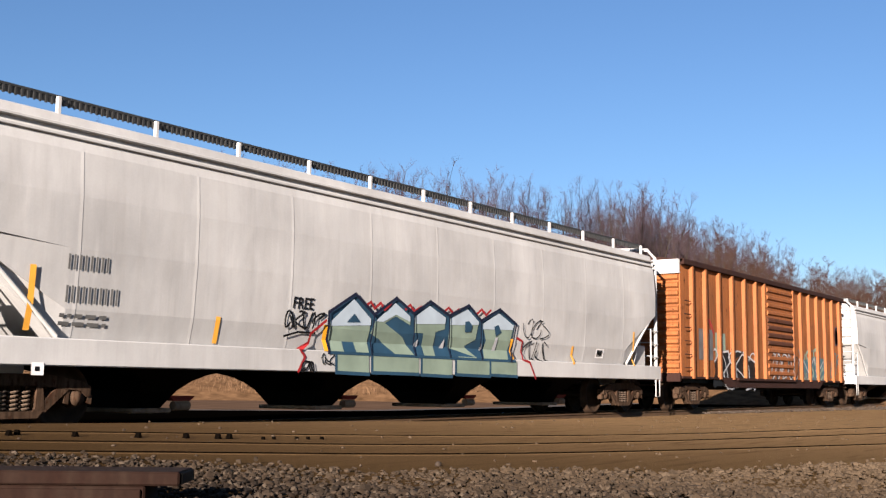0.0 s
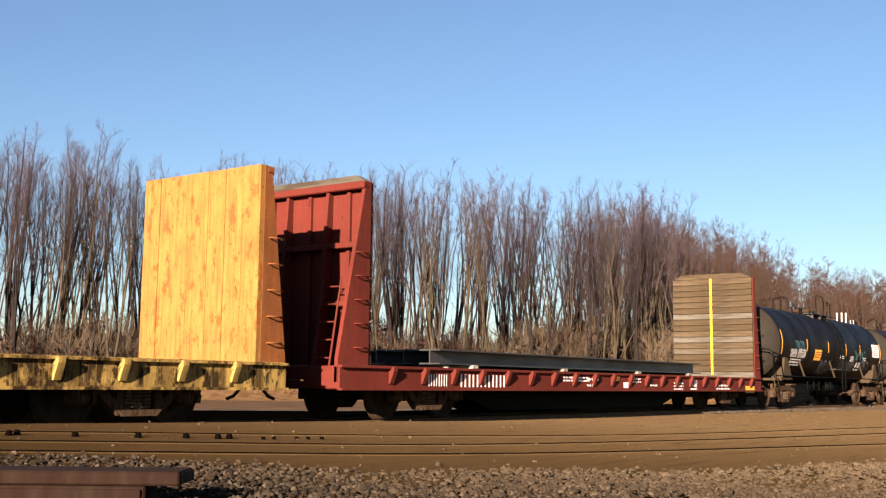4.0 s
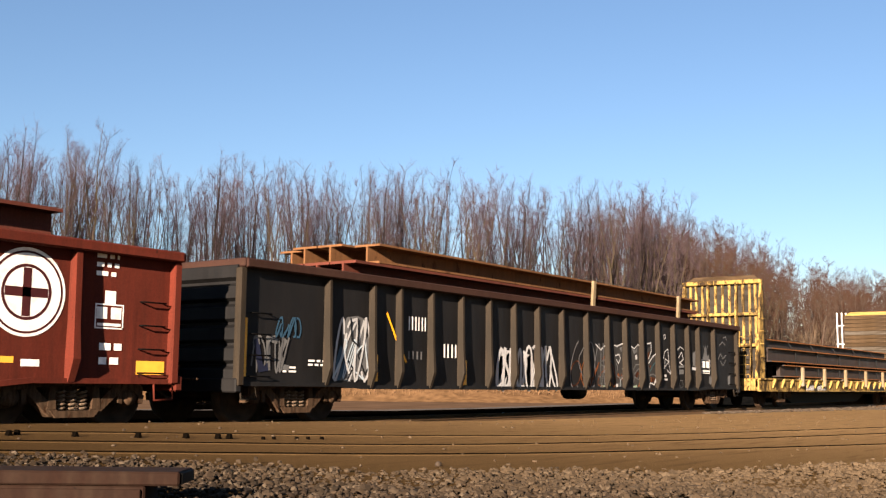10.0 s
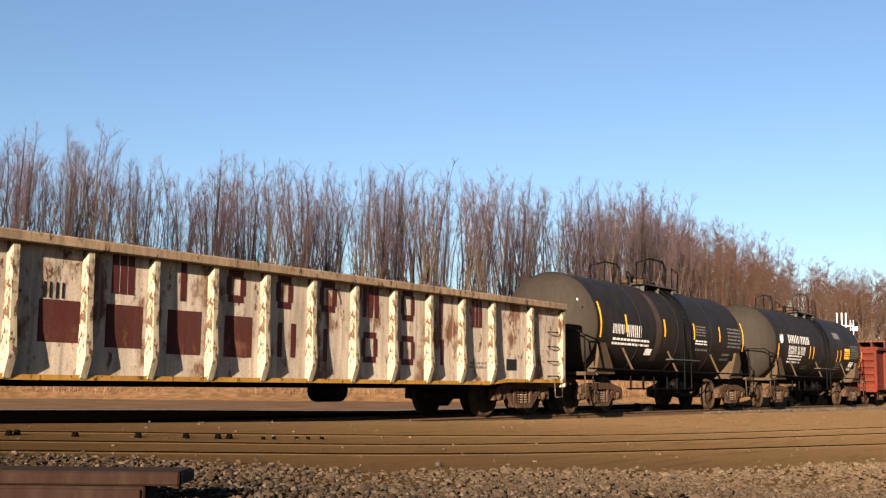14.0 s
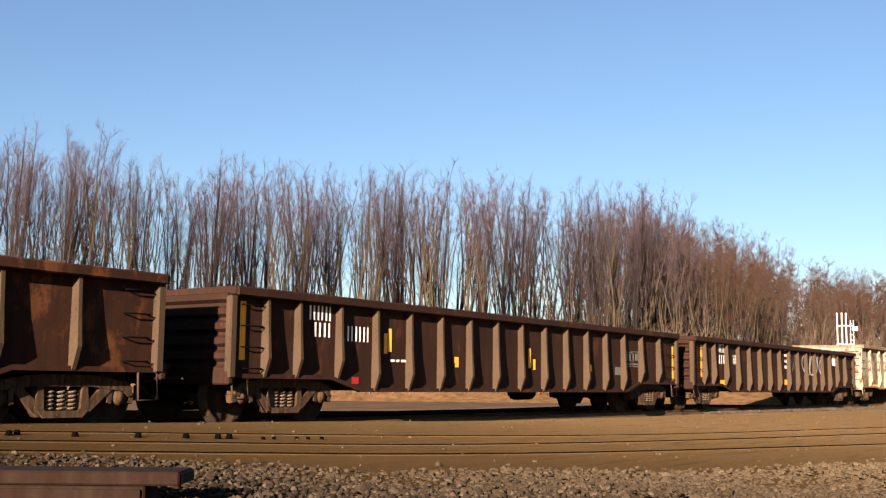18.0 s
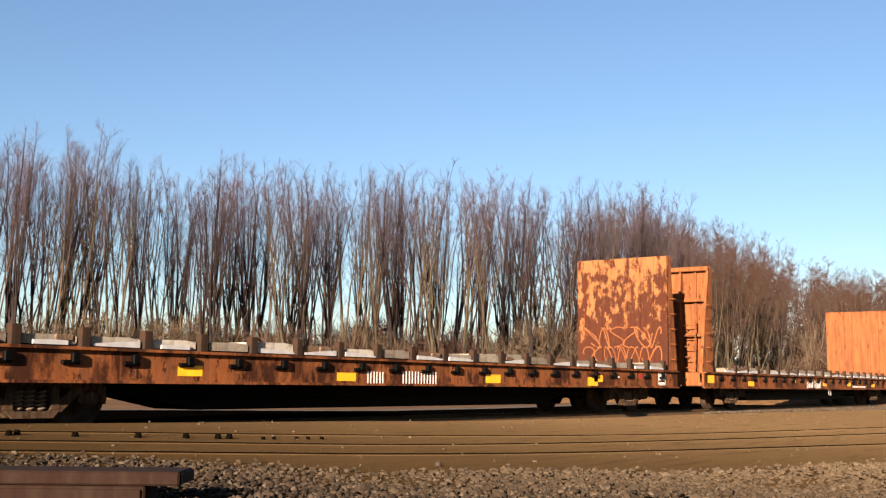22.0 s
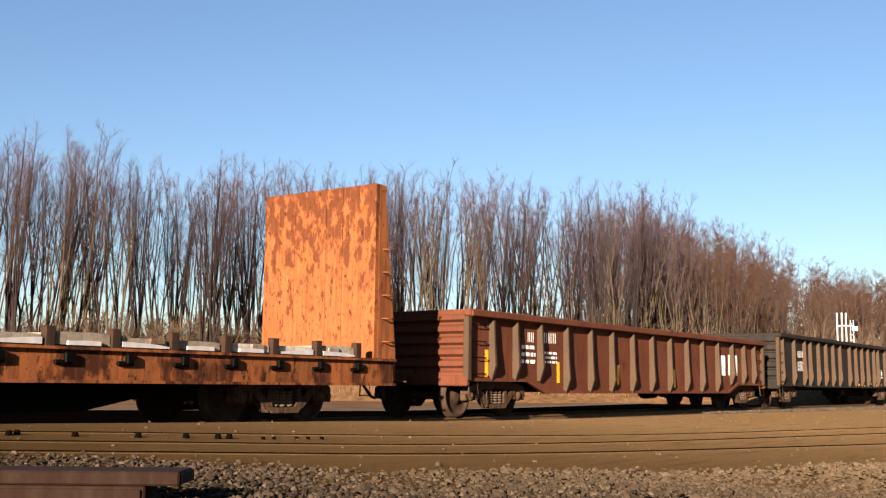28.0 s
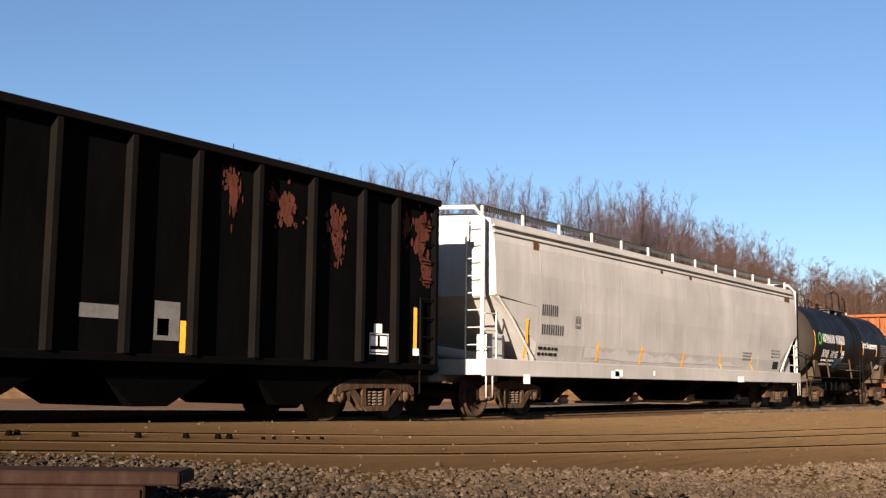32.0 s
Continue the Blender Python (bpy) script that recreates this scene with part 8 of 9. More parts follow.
mk = GON17[0]
mk.scrawl("spray_white", -8.25, -7.16, 1.66, 2.07, 4, 0.055, 0.002)
mk.stroke("spray_white", [(-7.92, 1.67), (-7.59, 1.68)], 0.06, 0.002)
mk.letters("white", -6.50, 1.71, 0.49, 0.23, 3, 0.003)
mk.letters("white", -6.64, 1.38, 0.91, 0.29, 6, 0.003)
mk.rect("yellow", -8.12, -7.98, 0.86, 1.24, 0.002)
mk.rect("yellow", -5.07, -4.93, 0.75, 1.14, 0.002)
mk.rect("yellow", -2.18, -2.05, 0.60, 1.05, 0.002)
mk.rect("yellow", -0.44, -0.32, 0.81, 1.24, 0.002)
mk.rect("yellow", 2.81, 2.93, 0.87, 1.19, 0.002)
mk.rect("yellow", 4.95, 5.07, 0.70, 1.11, 0.002)
mk.lines("grey_mark", -7.19, 1.00, 0.16, 3, 0.029, 0.058)
mk.done()

mk = FLAT18[0]
mk.letters("white", -1.44, 0.71, 0.57, 0.22, 3, 0.003)
mk.letters("white", -0.76, 0.71, 0.89, 0.23, 5, 0.003)
mk.rect("yellow", 0.32, 0.81, 0.77, 0.90)
mk.rect("yellow", 3.72, 4.25, 0.78, 0.92)
mk.rect("yellow", 7.53, 8.10, 0.76, 0.90)
mk.rect("yellow", 10.21, 10.62, 0.86, 1.02)
mk.rect("yellow", -3.04, -2.92, 0.86, 0.96)
mk.lines("white", 4.48, 0.73, 2.12, 1, 0.063, 0.126)
mk.letters("white", 1.01, 0.43, 0.14, 0.21, 1, 0.003)
mk.letters("white", 1.26, 0.41, 0.13, 0.21, 1, 0.003)
mk.rect("yellow", -11.24, -10.72, 0.81, 1.04)
mk.rect("yellow", -7.83, -7.27, 0.73, 0.88)
mk.letters("white", -1.66, 0.65, 0.78, 0.26, 3, 0.003)
mk.letters("white", -0.75, 0.65, 0.75, 0.26, 4, 0.003)
mk.done()

mk = FLAT19[0]
mk.letters("white", -2.12, 0.65, 0.51, 0.24, 3, 0.003)
mk.letters("white", -1.10, 0.66, 1.13, 0.25, 6, 0.003)
mk.rect("yellow", -6.42, -5.95, 0.76, 0.91)
mk.rect("yellow", -2.93, -2.43, 0.72, 0.86)
mk.rect("yellow", 1.70, 2.27, 0.72, 0.89)
mk.rect("yellow", 6.16, 6.68, 0.68, 0.89)
mk.stencil("white", 10.19, 0.72, 0.48, 0.31)
mk.rect("yellow", 6.49, 6.94, 0.78, 0.94)
mk.lines("white", 7.60, 0.89, 0.24, 1, 0.037, 0.075)
mk.rect("red_mark", 8.98, 9.17, 0.88, 1.03)
mk.done()

mk = FLAT20[0]
mk.lines("white", 0.37, 0.80, 0.36, 1, 0.046, 0.091)
mk.lines("white", 0.84, 0.79, 0.43, 1, 0.043, 0.087)
mk.letters("white", 1.49, 0.78, 0.32, 0.09, 4, 0.003)
mk.lines("white", 2.04, 0.80, 0.36, 1, 0.046, 0.092)
mk.rect("yellow", 0.40, 0.74, 1.00, 1.11)
mk.rect("yellow", 3.11, 3.58, 0.95, 1.08)
mk.rect("yellow", 5.79, 6.18, 0.94, 1.08)
mk.letters("white", -6.27, 0.62, 0.41, 0.24, 2, 0.003)
mk.letters("white", -5.53, 0.62, 1.22, 0.25, 6, 0.003)
mk.rect("yellow", -6.73, -6.37, 0.89, 1.04)
mk.rect("yellow", -3.86, -3.43, 0.90, 1.05)
mk.rect("yellow", 0.05, 0.45, 0.90, 1.06)
mk.rect("yellow", -8.75, -8.39, 0.89, 1.03)
mk.rect("yellow", 3.20, 3.55, 0.92, 1.07)
mk.lines("white", 0.04, 0.74, 2.08, 1, 0.083, 0.165)
mk.done()
flank = Marks(mk.car, flat_place(-1.402))
flank.rect("yellow", -11.04, -10.56, 1.28, 1.48)
flank.done()

mk = GON21[0]
mk.letters("white", -6.55, 1.81, 0.71, 0.30, 3, 0.003)
mk.letters("white", -6.68, 1.46, 0.96, 0.30, 4, 0.003)
mk.letters("white", -5.22, 1.48, 0.48, 0.28, 2, 0.003)
mk.rect("yellow", -4.36, -4.23, 0.88, 1.34, 0.002)
mk.rect("orange_strip", 4.70, 4.82, 0.91, 1.10, 0.002)
mk.blotch("stain_tan", -1.62, 1.42, 0.34, 0.55, 60)
mk.blotch("stain_tan", -0.50, 1.42, 0.32, 0.55, 60)
mk.blotch("stain_tan", -2.72, 1.45, 0.32, 0.5, 50)
mk.blotch("stain_tan", -7.25, 1.36, 0.5, 0.12, 26)
mk.blotch("stain_tan", -7.45, 1.72, 0.42, 0.12, 22)
mk.rect("yellow", -4.38, -4.26, 0.90, 1.36, 0.004)
mk.lines("white", -5.96, 0.90, 0.28, 1, 0.042, 0.085)
mk.done()

mk = GON22[0]
mk.rect("yellow", 1.99, 2.36, 0.80, 0.91)
mk.rect("yellow", 4.79, 5.25, 0.77, 0.89)
mk.rect("yellow", 8.42, 8.52, 0.79, 1.68, 0.002)
mk.stencil("white", 5.72, 1.14, 0.59, 0.35)
mk.lines("white", 6.92, 2.22, 0.77, 1, 0.058, 0.117)
mk.lines("white", 4.95, 1.28, 0.25, 2, 0.039, 0.078)
mk.lines("white", 2.99, 0.87, 0.25, 2, 0.033, 0.067)
mk.lines("white", 3.92, 0.87, 0.37, 1, 0.049, 0.099)
mk.rect("grey_mark", 5.89, 6.15, 0.82, 0.89)
mk.lines("white", 7.32, 0.96, 0.39, 2, 0.041, 0.082)
mk.letters("white", -5.96, 1.78, 0.66, 0.24, 2, 0.003)
mk.letters("white", -5.99, 1.30, 0.80, 0.35, 4, 0.003)
mk.rect("yellow", -8.02, -7.92, 0.73, 1.74, 0.002)
mk.done()

mk = GON23[0]
mk.letters("white", -6.36, 1.62, 0.30, 0.22, 2, 0.003)
mk.letters("white", -5.64, 1.63, 0.59, 0.23, 3, 0.003)
mk.lines("white", -6.62, 1.47, 0.59, 3, 0.079, 0.157)
mk.lines("white", -5.70, 1.38, 0.64, 3, 0.051, 0.101)
mk.rect("yellow", -8.08, -7.95, 0.80, 1.40, 0.002)
mk.rect("yellow", -5.07, -4.94, 0.74, 1.21, 0.002)
mk.rect("yellow", -1.98, -1.86, 0.72, 1.21, 0.002)
mk.rect("yellow", 1.54, 1.66, 0.66, 1.16, 0.002)
mk.rect("white", 4.91, 5.47, 1.04, 1.65)
mk.rect("white", 5.72, 6.50, 1.05, 1.68)
mk.done()

mk = FLAT24[0]
mk.rect("yellow", -8.61, -8.36, 0.84, 1.08)
mk.rect("yellow", -6.72, -6.45, 0.84, 1.08)
mk.rect("yellow", -4.40, -4.09, 0.81, 1.07)
mk.rect("yellow", -2.40, -2.09, 0.82, 1.06)
mk.rect("yellow", 0.67, 0.98, 0.82, 1.07)
mk.rect("yellow", 2.83, 3.14, 0.82, 1.03)
mk.lines("maroon", -1.97, 0.77, 2.69, 1, 0.092, 0.185)
mk.lines("white", -9.94, 0.78, 0.25, 1, 0.039, 0.077)
mk.done()
flank = Marks(mk.car, flat_place(-1.402))
flank.rect("yellow", -11.45, -11.21, 0.77, 1.12)
flank.done()

mk = TANK25[0]
mk.blob("green_logo", -4.89, 2.58, 0.28, 0.27, 0.0)
mk.blob("tank_black", -4.93, 2.59, 0.19, 0.18, 0.003)
mk.poly("green_logo", [(-4.90, 2.58), (-4.64, 2.67), (-4.64, 2.50)], 0.005)
mk.letters("white", -4.49, 2.44, 1.60, 0.33, 7, 0.003)
mk.letters("white", -2.85, 2.43, 1.36, 0.35, 5, 0.003)
mk.letters("white", -4.45, 1.89, 0.90, 0.28, 4, 0.003)
mk.letters("white", -3.29, 1.89, 0.95, 0.27, 5, 0.003)
mk.lines("white", -4.34, 1.74, 1.69, 2, 0.074, 0.149)
mk.scrawl("spray_teal", -2.64, -1.58, 1.45, 1.87, 5, 0.05, 0.002)
mk.stroke("spray_teal", [(-2.18, 1.42), (-1.52, 1.41), (-1.35, 1.24)], 0.05, 0.002)
mk.rect("yellow", -5.61, -5.51, 1.96, 2.85, 0.002)
mk.rect("orange_strip", -2.07, -1.97, 2.11, 2.58, 0.002)
mk.rect("orange_strip", 1.30, 1.40, 2.11, 2.50, 0.002)
mk.rect("orange_strip", 3.51, 3.61, 2.10, 2.50, 0.002)
mk.rect("orange_strip", 5.67, 5.77, 1.94, 2.85, 0.002)
mk.lines("grey_mark", 4.29, 2.59, 1.17, 6, 0.046, 0.091)
mk.lines("grey_mark", 4.48, 1.99, 0.98, 3, 0.048, 0.096)
mk.lines("grey_mark", -1.45, 1.67, 1.50, 3, 0.054, 0.109)
mk.lines("grey_mark", 2.59, 1.72, 0.82, 3, 0.048, 0.096)
mk.lines("grey_mark", 1.17, 1.70, 0.94, 3, 0.039, 0.077)
mk.stencil("white", 4.03, 1.44, 0.67, 0.29)
mk.stencil("white", -1.84, 1.90, 0.33, 0.26)
mk.text("white", "Corn Sweeteners", 0.92, 2.42, 0.40, 0.25, 0.003, 0.95)
mk.done()

mk = HOP26[0]
mk.letters("dark_mark", -8.10, 2.23, 0.75, 0.25, 4, 0.003)
mk.letters("dark_mark", -8.08, 1.81, 1.03, 0.23, 5, 0.003)
mk.lines("dark_mark", -8.18, 1.47, 0.86, 2, 0.063, 0.126)
mk.rect("white", -8.88, -8.60, 0.71, 0.91)
mk.rect("white", -4.71, -4.25, 0.87, 1.05)
mk.rect("yellow", -8.77, -8.67, 1.25, 2.12, 0.002)
mk.stencil("grey_mark", -6.53, 2.01, 0.25, 0.26)
mk.rect("door_brown", -8.43, -8.20, 3.66, 3.84)
mk.rect("yellow", -5.38, -5.28, 1.27, 1.72, 0.002)
mk.rect("yellow", -2.94, -2.84, 1.24, 1.71, 0.002)
mk.rect("yellow", -0.19, -0.09, 1.23, 1.65, 0.002)
mk.rect("yellow", 2.61, 2.71, 1.22, 1.65, 0.002)
mk.rect("orange_strip", 5.33, 5.42, 1.20, 1.65, 0.002)
wash = random.Random(26)
top_edge = [(-6.0 + 0.19 * i, 1.56 + 0.055 * math.sin(0.8 * i) + 0.03 * math.sin(2.3 * i) + wash.uniform(-0.025, 0.03) - 0.003 * i) for i in range(58)]
low_edge = [(-6.0 + 0.55 * i, 1.33 + wash.uniform(-0.03, 0.02)) for i in range(20)]
mk.poly("wash_white", top_edge + low_edge[::-1])
mk.rect("white", -4.48, -4.07, 0.92, 1.09)
mk.rect("white", 4.02, 4.56, 0.85, 1.02)
mk.rect("white", -2.24, -2.11, 0.97, 1.08)
mk.rect("door_brown", -1.64, -1.50, 3.75, 3.85)
mk.rect("door_brown", 0.35, 0.52, 3.75, 3.87)
mk.rect("door_brown", 8.82, 9.38, 3.68, 3.87)
mk.lines("grey_mark", 4.55, 1.75, 0.79, 3, 0.049, 0.099)
mk.lines("grey_mark", 7.25, 1.90, 0.88, 3, 0.052, 0.105)
mk.rect("dark_mark", 7.50, 8.06, 1.31, 1.56)
mk.done()

mk = COAL27[0]
mk.rect("grey_mark", 0.18, 0.82, 1.52, 1.71)
mk.rect("grey_mark", 1.44, 1.91, 1.26, 1.82)
mk.rect("dark_mark", 1.50, 1.71, 1.33, 1.57)
mk.stencil("white", 6.27, 1.20, 0.54, 0.36)
mk.rect("white", 6.39, 6.62, 1.55, 1.75)
mk.rect("orange_strip", 1.92, 2.03, 1.09, 1.56, 0.002)
mk.rect("orange_strip", 4.58, 4.69, 1.07, 1.55, 0.002)
mk.rect("orange_strip", 7.56, 7.67, 1.34, 2.11, 0.002)
mk.blotch("coal_rust", 2.91, 3.53, 0.16, 0.72)
mk.blotch("coal_rust", 2.79, 3.78, 0.19, 0.30)
mk.blotch("coal_rust", 4.07, 3.52, 0.36, 0.50)
mk.blotch("coal_rust", 3.71, 3.70, 0.14, 0.18)
mk.blotch("coal_rust", 5.28, 3.44, 0.32, 0.51)
mk.blotch("coal_rust", 5.37, 3.00, 0.19, 0.41)
mk.blotch("coal_rust", 7.79, 3.48, 0.41, 0.72)
mk.blotch("coal_rust", 7.29, 3.64, 0.16, 0.35)
mk.blotch("coal_rust", 7.96, 2.84, 0.26, 0.45)
mk.rect("white", 7.55, 7.80, 1.21, 1.34)
mk.done()



# ---- the bare wood behind ----
def plan(across, ahead, z=-0.1):
    """A place given across and ahead of the eye."""
    a = radians(AHEAD)
    return Vector((EYE.x + ahead * math.cos(a) + across * math.sin(a), EYE.y + ahead * math.sin(a) - across * math.cos(a), z))


CREST = ((-0.7, 0.236), (-0.41, 0.236), (-0.33, 0.238), (-0.28, 0.209), (-0.2, 0.213), (-0.138, 0.205), (-0.096, 0.202), (-0.044, 0.204), (0.076, 0.198), (0.113, 0.186), (0.155, 0.194),
         (0.192, 0.191), (0.218, 0.165), (0.27, 0.149), (0.322, 0.125), (0.375, 0.114), (0.41, 0.106), (0.6, 0.07), (2.0, 0.03))


def crest(p):
    """How tall a tree stands at p, by the wood's skyline against the bearing."""
    a = radians(AHEAD)
    ahead = (p.x - EYE.x) * math.cos(a) + (p.y - EYE.y) * math.sin(a)
    b = ((p.x - EYE.x) * math.sin(a) - (p.y - EYE.y) * math.cos(a)) / ahead
    up = CREST[-1][1]
    for (b0, u0), (b1, u1) in zip(CREST, CREST[1:]):
        if b0 <= b <= b1:
            up = u0 + (u1 - u0) * (b - b0) / (b1 - b0)
    return EYE.z + ahead * up


def tree_meshes(seed, stems=1, bark="bark_tan", twig="twig", spread=1.0, dense=2.35, sprigs=6, fat=0.0045, clear=0.36):
    """A bare upright tree 15 m high: slim stems that fork into steep leaders, short boughs, and a haze of fine twigs on top."""
    rng = random.Random(seed)
    wood_s, crown = Shape(), Shape()

    def limb(p, d, length, segs, up=0.08, wob=0.06):
        pts = [p]
        for i in range(segs):
            d = (d + Vector((rng.gauss(0, wob), rng.gauss(0, wob), up * rng.random()))).normalized()
            pts.append(pts[-1] + d * (length / segs))
        return pts

    def along(pts, f):
        k = len(pts) - 1
        j = min(k - 1, int(f * k))
        return pts[j].lerp(pts[j + 1], f * k - j)

    def steep(tilt):
        a = rng.uniform(0, math.tau)
        return Vector((math.cos(a) * math.sin(tilt), math.sin(a) * math.sin(tilt), math.cos(tilt)))

    def dress(axis, length, start, reach):
        """Boughs and twigs up one stem or leader, thicker towards its tip."""
        n = max(3, int(length * (1 - start) * dense))
        for i in range(n):
            f = start + (0.99 - start) * ((i + rng.random()) / n) ** 0.8
            p = along(axis, f)
            d = steep(rng.uniform(0.3, 1.05) * spread)
            ln = reach * (1.12 - f) * rng.uniform(0.6, 1.3) + 0.38
            br = limb(p, d, ln, 4, 0.26, 0.2)
            wood_s.tube(br, 0.008 + 0.015 * (1 - f), 3, 0.004, caps=False)
            for q in range(rng.randint(sprigs - 2, sprigs + 2) if f > 0.35 else sprigs // 2):
                pp = along(br, rng.uniform(0.15, 1.0))
                dd = (steep(rng.uniform(0.1, 1.1)) + d * 0.4).normalized()
                tw = limb(pp, dd, rng.uniform(0.25, 0.65), 2, 0.2, 0.35)
                crown.tube(tw, fat, 3, fat * 0.4, caps=False)
                for u in (0, 1, 1):
                    d3 = (dd + Vector((rng.gauss(0, 0.6), rng.gauss(0, 0.6), 0.1))).normalized()
                    q0 = tw[1].lerp(tw[u * 2], rng.random() * 0.6)
                    crown.add([q0, q0 + Vector((fat * 1.5, fat * 0.6, 0)), q0 + d3 * rng.uniform(0.2, 0.5)], [(0, 1, 2)])

    for k in range(stems):
        base = Vector((rng.uniform(-0.7, 0.7), rng.uniform(-0.7, 0.7), 0)) * (0 if stems == 1 else 1)
        ht = 15.0 * (rng.uniform(0.78, 0.98) if k else 1.0)
        lean = Vector((base.x * 0.06 + rng.gauss(0, 0.04), base.y * 0.06 + rng.gauss(0, 0.04), 1)).normalized()
        r0 = rng.uniform(0.07, 0.125)
        trunk = limb(base, lean, ht, 14, 0.05, 0.045)
        wood_s.tube(trunk, r0, 6, 0.006, caps=False)
        dress(trunk, ht, clear, 1.15)
        for i in range(rng.randint(3, 5)):
            f = rng.uniform(0.12, 0.58)
            ln = (1 - f) * ht * rng.uniform(0.72, 0.96)
            leader = limb(along(trunk, f), steep(rng.uniform(0.07, 0.22) * spread), ln, 9, 0.19, 0.06)
            wood_s.tube(leader, r0 * (1.0 - f) * 0.72, 5, 0.005, caps=False)
            dress(leader, ln, 0.25, 0.85)
    return wood_s.mesh("trunk", M[bark]), crown.mesh("crown", M[twig])


def bush_meshes(seed, twig):
    rng = random.Random(seed)
    low, fine = Shape(), Shape()
    for i in range(26):
        a, t = rng.uniform(0, math.tau), rng.uniform(0.05, 0.6)
        d = Vector((math.cos(a) * math.sin(t), math.sin(a) * math.sin(t), math.cos(t)))
        p = Vector((rng.gauss(0, 0.4), rng.gauss(0, 0.4), 0))
        pts = [p]
        ln = rng.uniform(1.6, 3.4)
        for k in range(4):
            d = (d + Vector((rng.gauss(0, 0.15), rng.gauss(0, 0.15), 0.08))).normalized()
            pts.append(pts[-1] + d * ln / 4)
        low.tube(pts, 0.025, 3, 0.008, caps=False)
        for q in range(16):
            k = rng.randint(1, 3)
            pp = pts[k].lerp(pts[k + 1], rng.random())
            dd = (d + Vector((rng.gauss(0, 0.6), rng.gauss(0, 0.6), rng.gauss(0.1, 0.3)))).normalized()
            fine.tube([pp, pp + dd * rng.uniform(0.3, 1.0)], 0.011, 3, 0.005, caps=False)
    return low.mesh("stem", M["bark_tan"]), fine.mesh("crown", M[twig])


def woods():
    rng = random.Random(11)
    kinds = [tree_meshes(1, 1, "bark_tan"), tree_meshes(2, 2, "bark_olive"), tree_meshes(3, 2, "bark_dark"), tree_meshes(4, 1, "bark_dark"),
             tree_meshes(5, 2, "bark_olive", spread=0.85), tree_meshes(6, 3, "bark_tan", "twig_red", 1.6, 2.8, 8), tree_meshes(7, 2, "bark_olive", "twig_red", 1.7, 2.8, 8), tree_meshes(8, 2, "bark_dark", spread=0.9)]

    def plant(p, height, kind):
        height = crest(p) * rng.uniform(0.90, 1.03)
        t = tagged(new("tree"), "bare leafless tree with upright grey-brown branches" if kind not in (5, 6) else "bare leafless tree with red-brown twigs", "tree", "trees of the wood")
        t.matrix_basis = Matrix.Translation(p) @ Matrix.Rotation(rng.uniform(0, math.tau), 4, "Z") @ Matrix.Diagonal((height / 15 * rng.uniform(0.95, 1.2),) * 2 + (height / 15, 1))
        part("trunk", kinds[kind][0], None, t)
        part("crown", kinds[kind][1], None, t)

    # stand that crosses the view: (across, ahead, height) along its front
    front = [(-46, 55, 14.6), (-34, 57, 14.4), (-25, 60, 14.4), (-20, 62, 14.2), (-14, 65, 13.8), (-8, 68, 14.3), (-2, 70, 14.4), (4, 71, 14.4), (10, 72, 14.2), (15, 74, 14.0), (19, 80, 12.6)]
    steps = 64
    for row in range(3):
        for i in range(steps):
            f = (i + rng.uniform(0.1, 0.9)) / steps * (len(front) - 1)
            k = min(len(front) - 2, int(f))
            x, d, hh = (front[k][q] + (front[k + 1][q] - front[k][q]) * (f - k) for q in range(3))
            if rng.random() < (0.05, 0.28, 0.48)[row]:
                continue
            plant(plan(x + rng.gauss(0, 0.3), d + row * 4.5 + rng.gauss(0, 1.2)), hh * rng.uniform(0.95, 1.14) * (1 + 0.04 * row), rng.choice((0, 1, 1, 2, 2, 3, 4, 7, 7)))
    # wood beside the track, further on; the far end of it joined
    slim = [tree_meshes(31, 1, "bark_tan", "twig_red", 1.7, 1.5, 6, 0.009), tree_meshes(32, 1, "bark_tan", "twig", 1.6, 1.5, 6, 0.009)]
    packs = [[[], [], 0], [[], [], 0]]
    for i in range(540):
        f = (i + rng.random()) / 540
        s = 70 + 230 * f ** 1.25
        n = 15.5 + rng.uniform(0, 24) + 3 * math.sin(s * 0.07)
        p = Vector((s, n, -0.1))
        ht = crest(p) * rng.uniform(0.8, 1.02)
        if s < 96 and crest(p) / (s + 20) > 0.155:
            continue
        if s < 96:
            side = ((p.x - EYE.x) * math.sin(radians(AHEAD)) - (p.y - EYE.y) * math.cos(radians(AHEAD))) / (p.x * 0.8)
            if rng.random() < (0.85 if side < 0.22 else 0.35):
                continue
            plant(p, ht, rng.choice((1, 4, 0, 2, 7) if side < 0.22 else (1, 4, 5, 5, 6, 6)))
            continue
        m = Matrix.Translation(p) @ Matrix.Rotation(rng.uniform(0, math.tau), 4, "Z") @ Matrix.Diagonal((ht / 15 * 1.25, ht / 15 * 1.25, ht / 15, 1))
        for k, me in enumerate(slim[rng.random() < 0.5]):
            co = np.empty(len(me.vertices) * 3)
            me.vertices.foreach_get("co", co)
            v = co.reshape(-1, 3) @ np.array(m.to_3x3()).T + np.array(p)
            packs[k][0].append(v)
            packs[k][1] += [tuple(j + packs[k][2] for j in q.vertices) for q in me.polygons]
            packs[k][2] += len(v)
    for name, mat, (v, f, _) in (("far_wood_trunks", "bark_tan", packs[0]), ("far_wood_twigs", "twig_red", packs[1])):
        me = bpy.data.meshes.new(name)
        me.from_pydata(np.concatenate(v).tolist(), [], f)
        me.materials.append(M[mat])
        tagged(new(name, me), "distant bare red-brown wood beside the track", "wood", kind="stuff")
    bushes = [bush_meshes(21, "bush_tan"), bush_meshes(22, "twig_red"), bush_meshes(23, "bush_tan")]

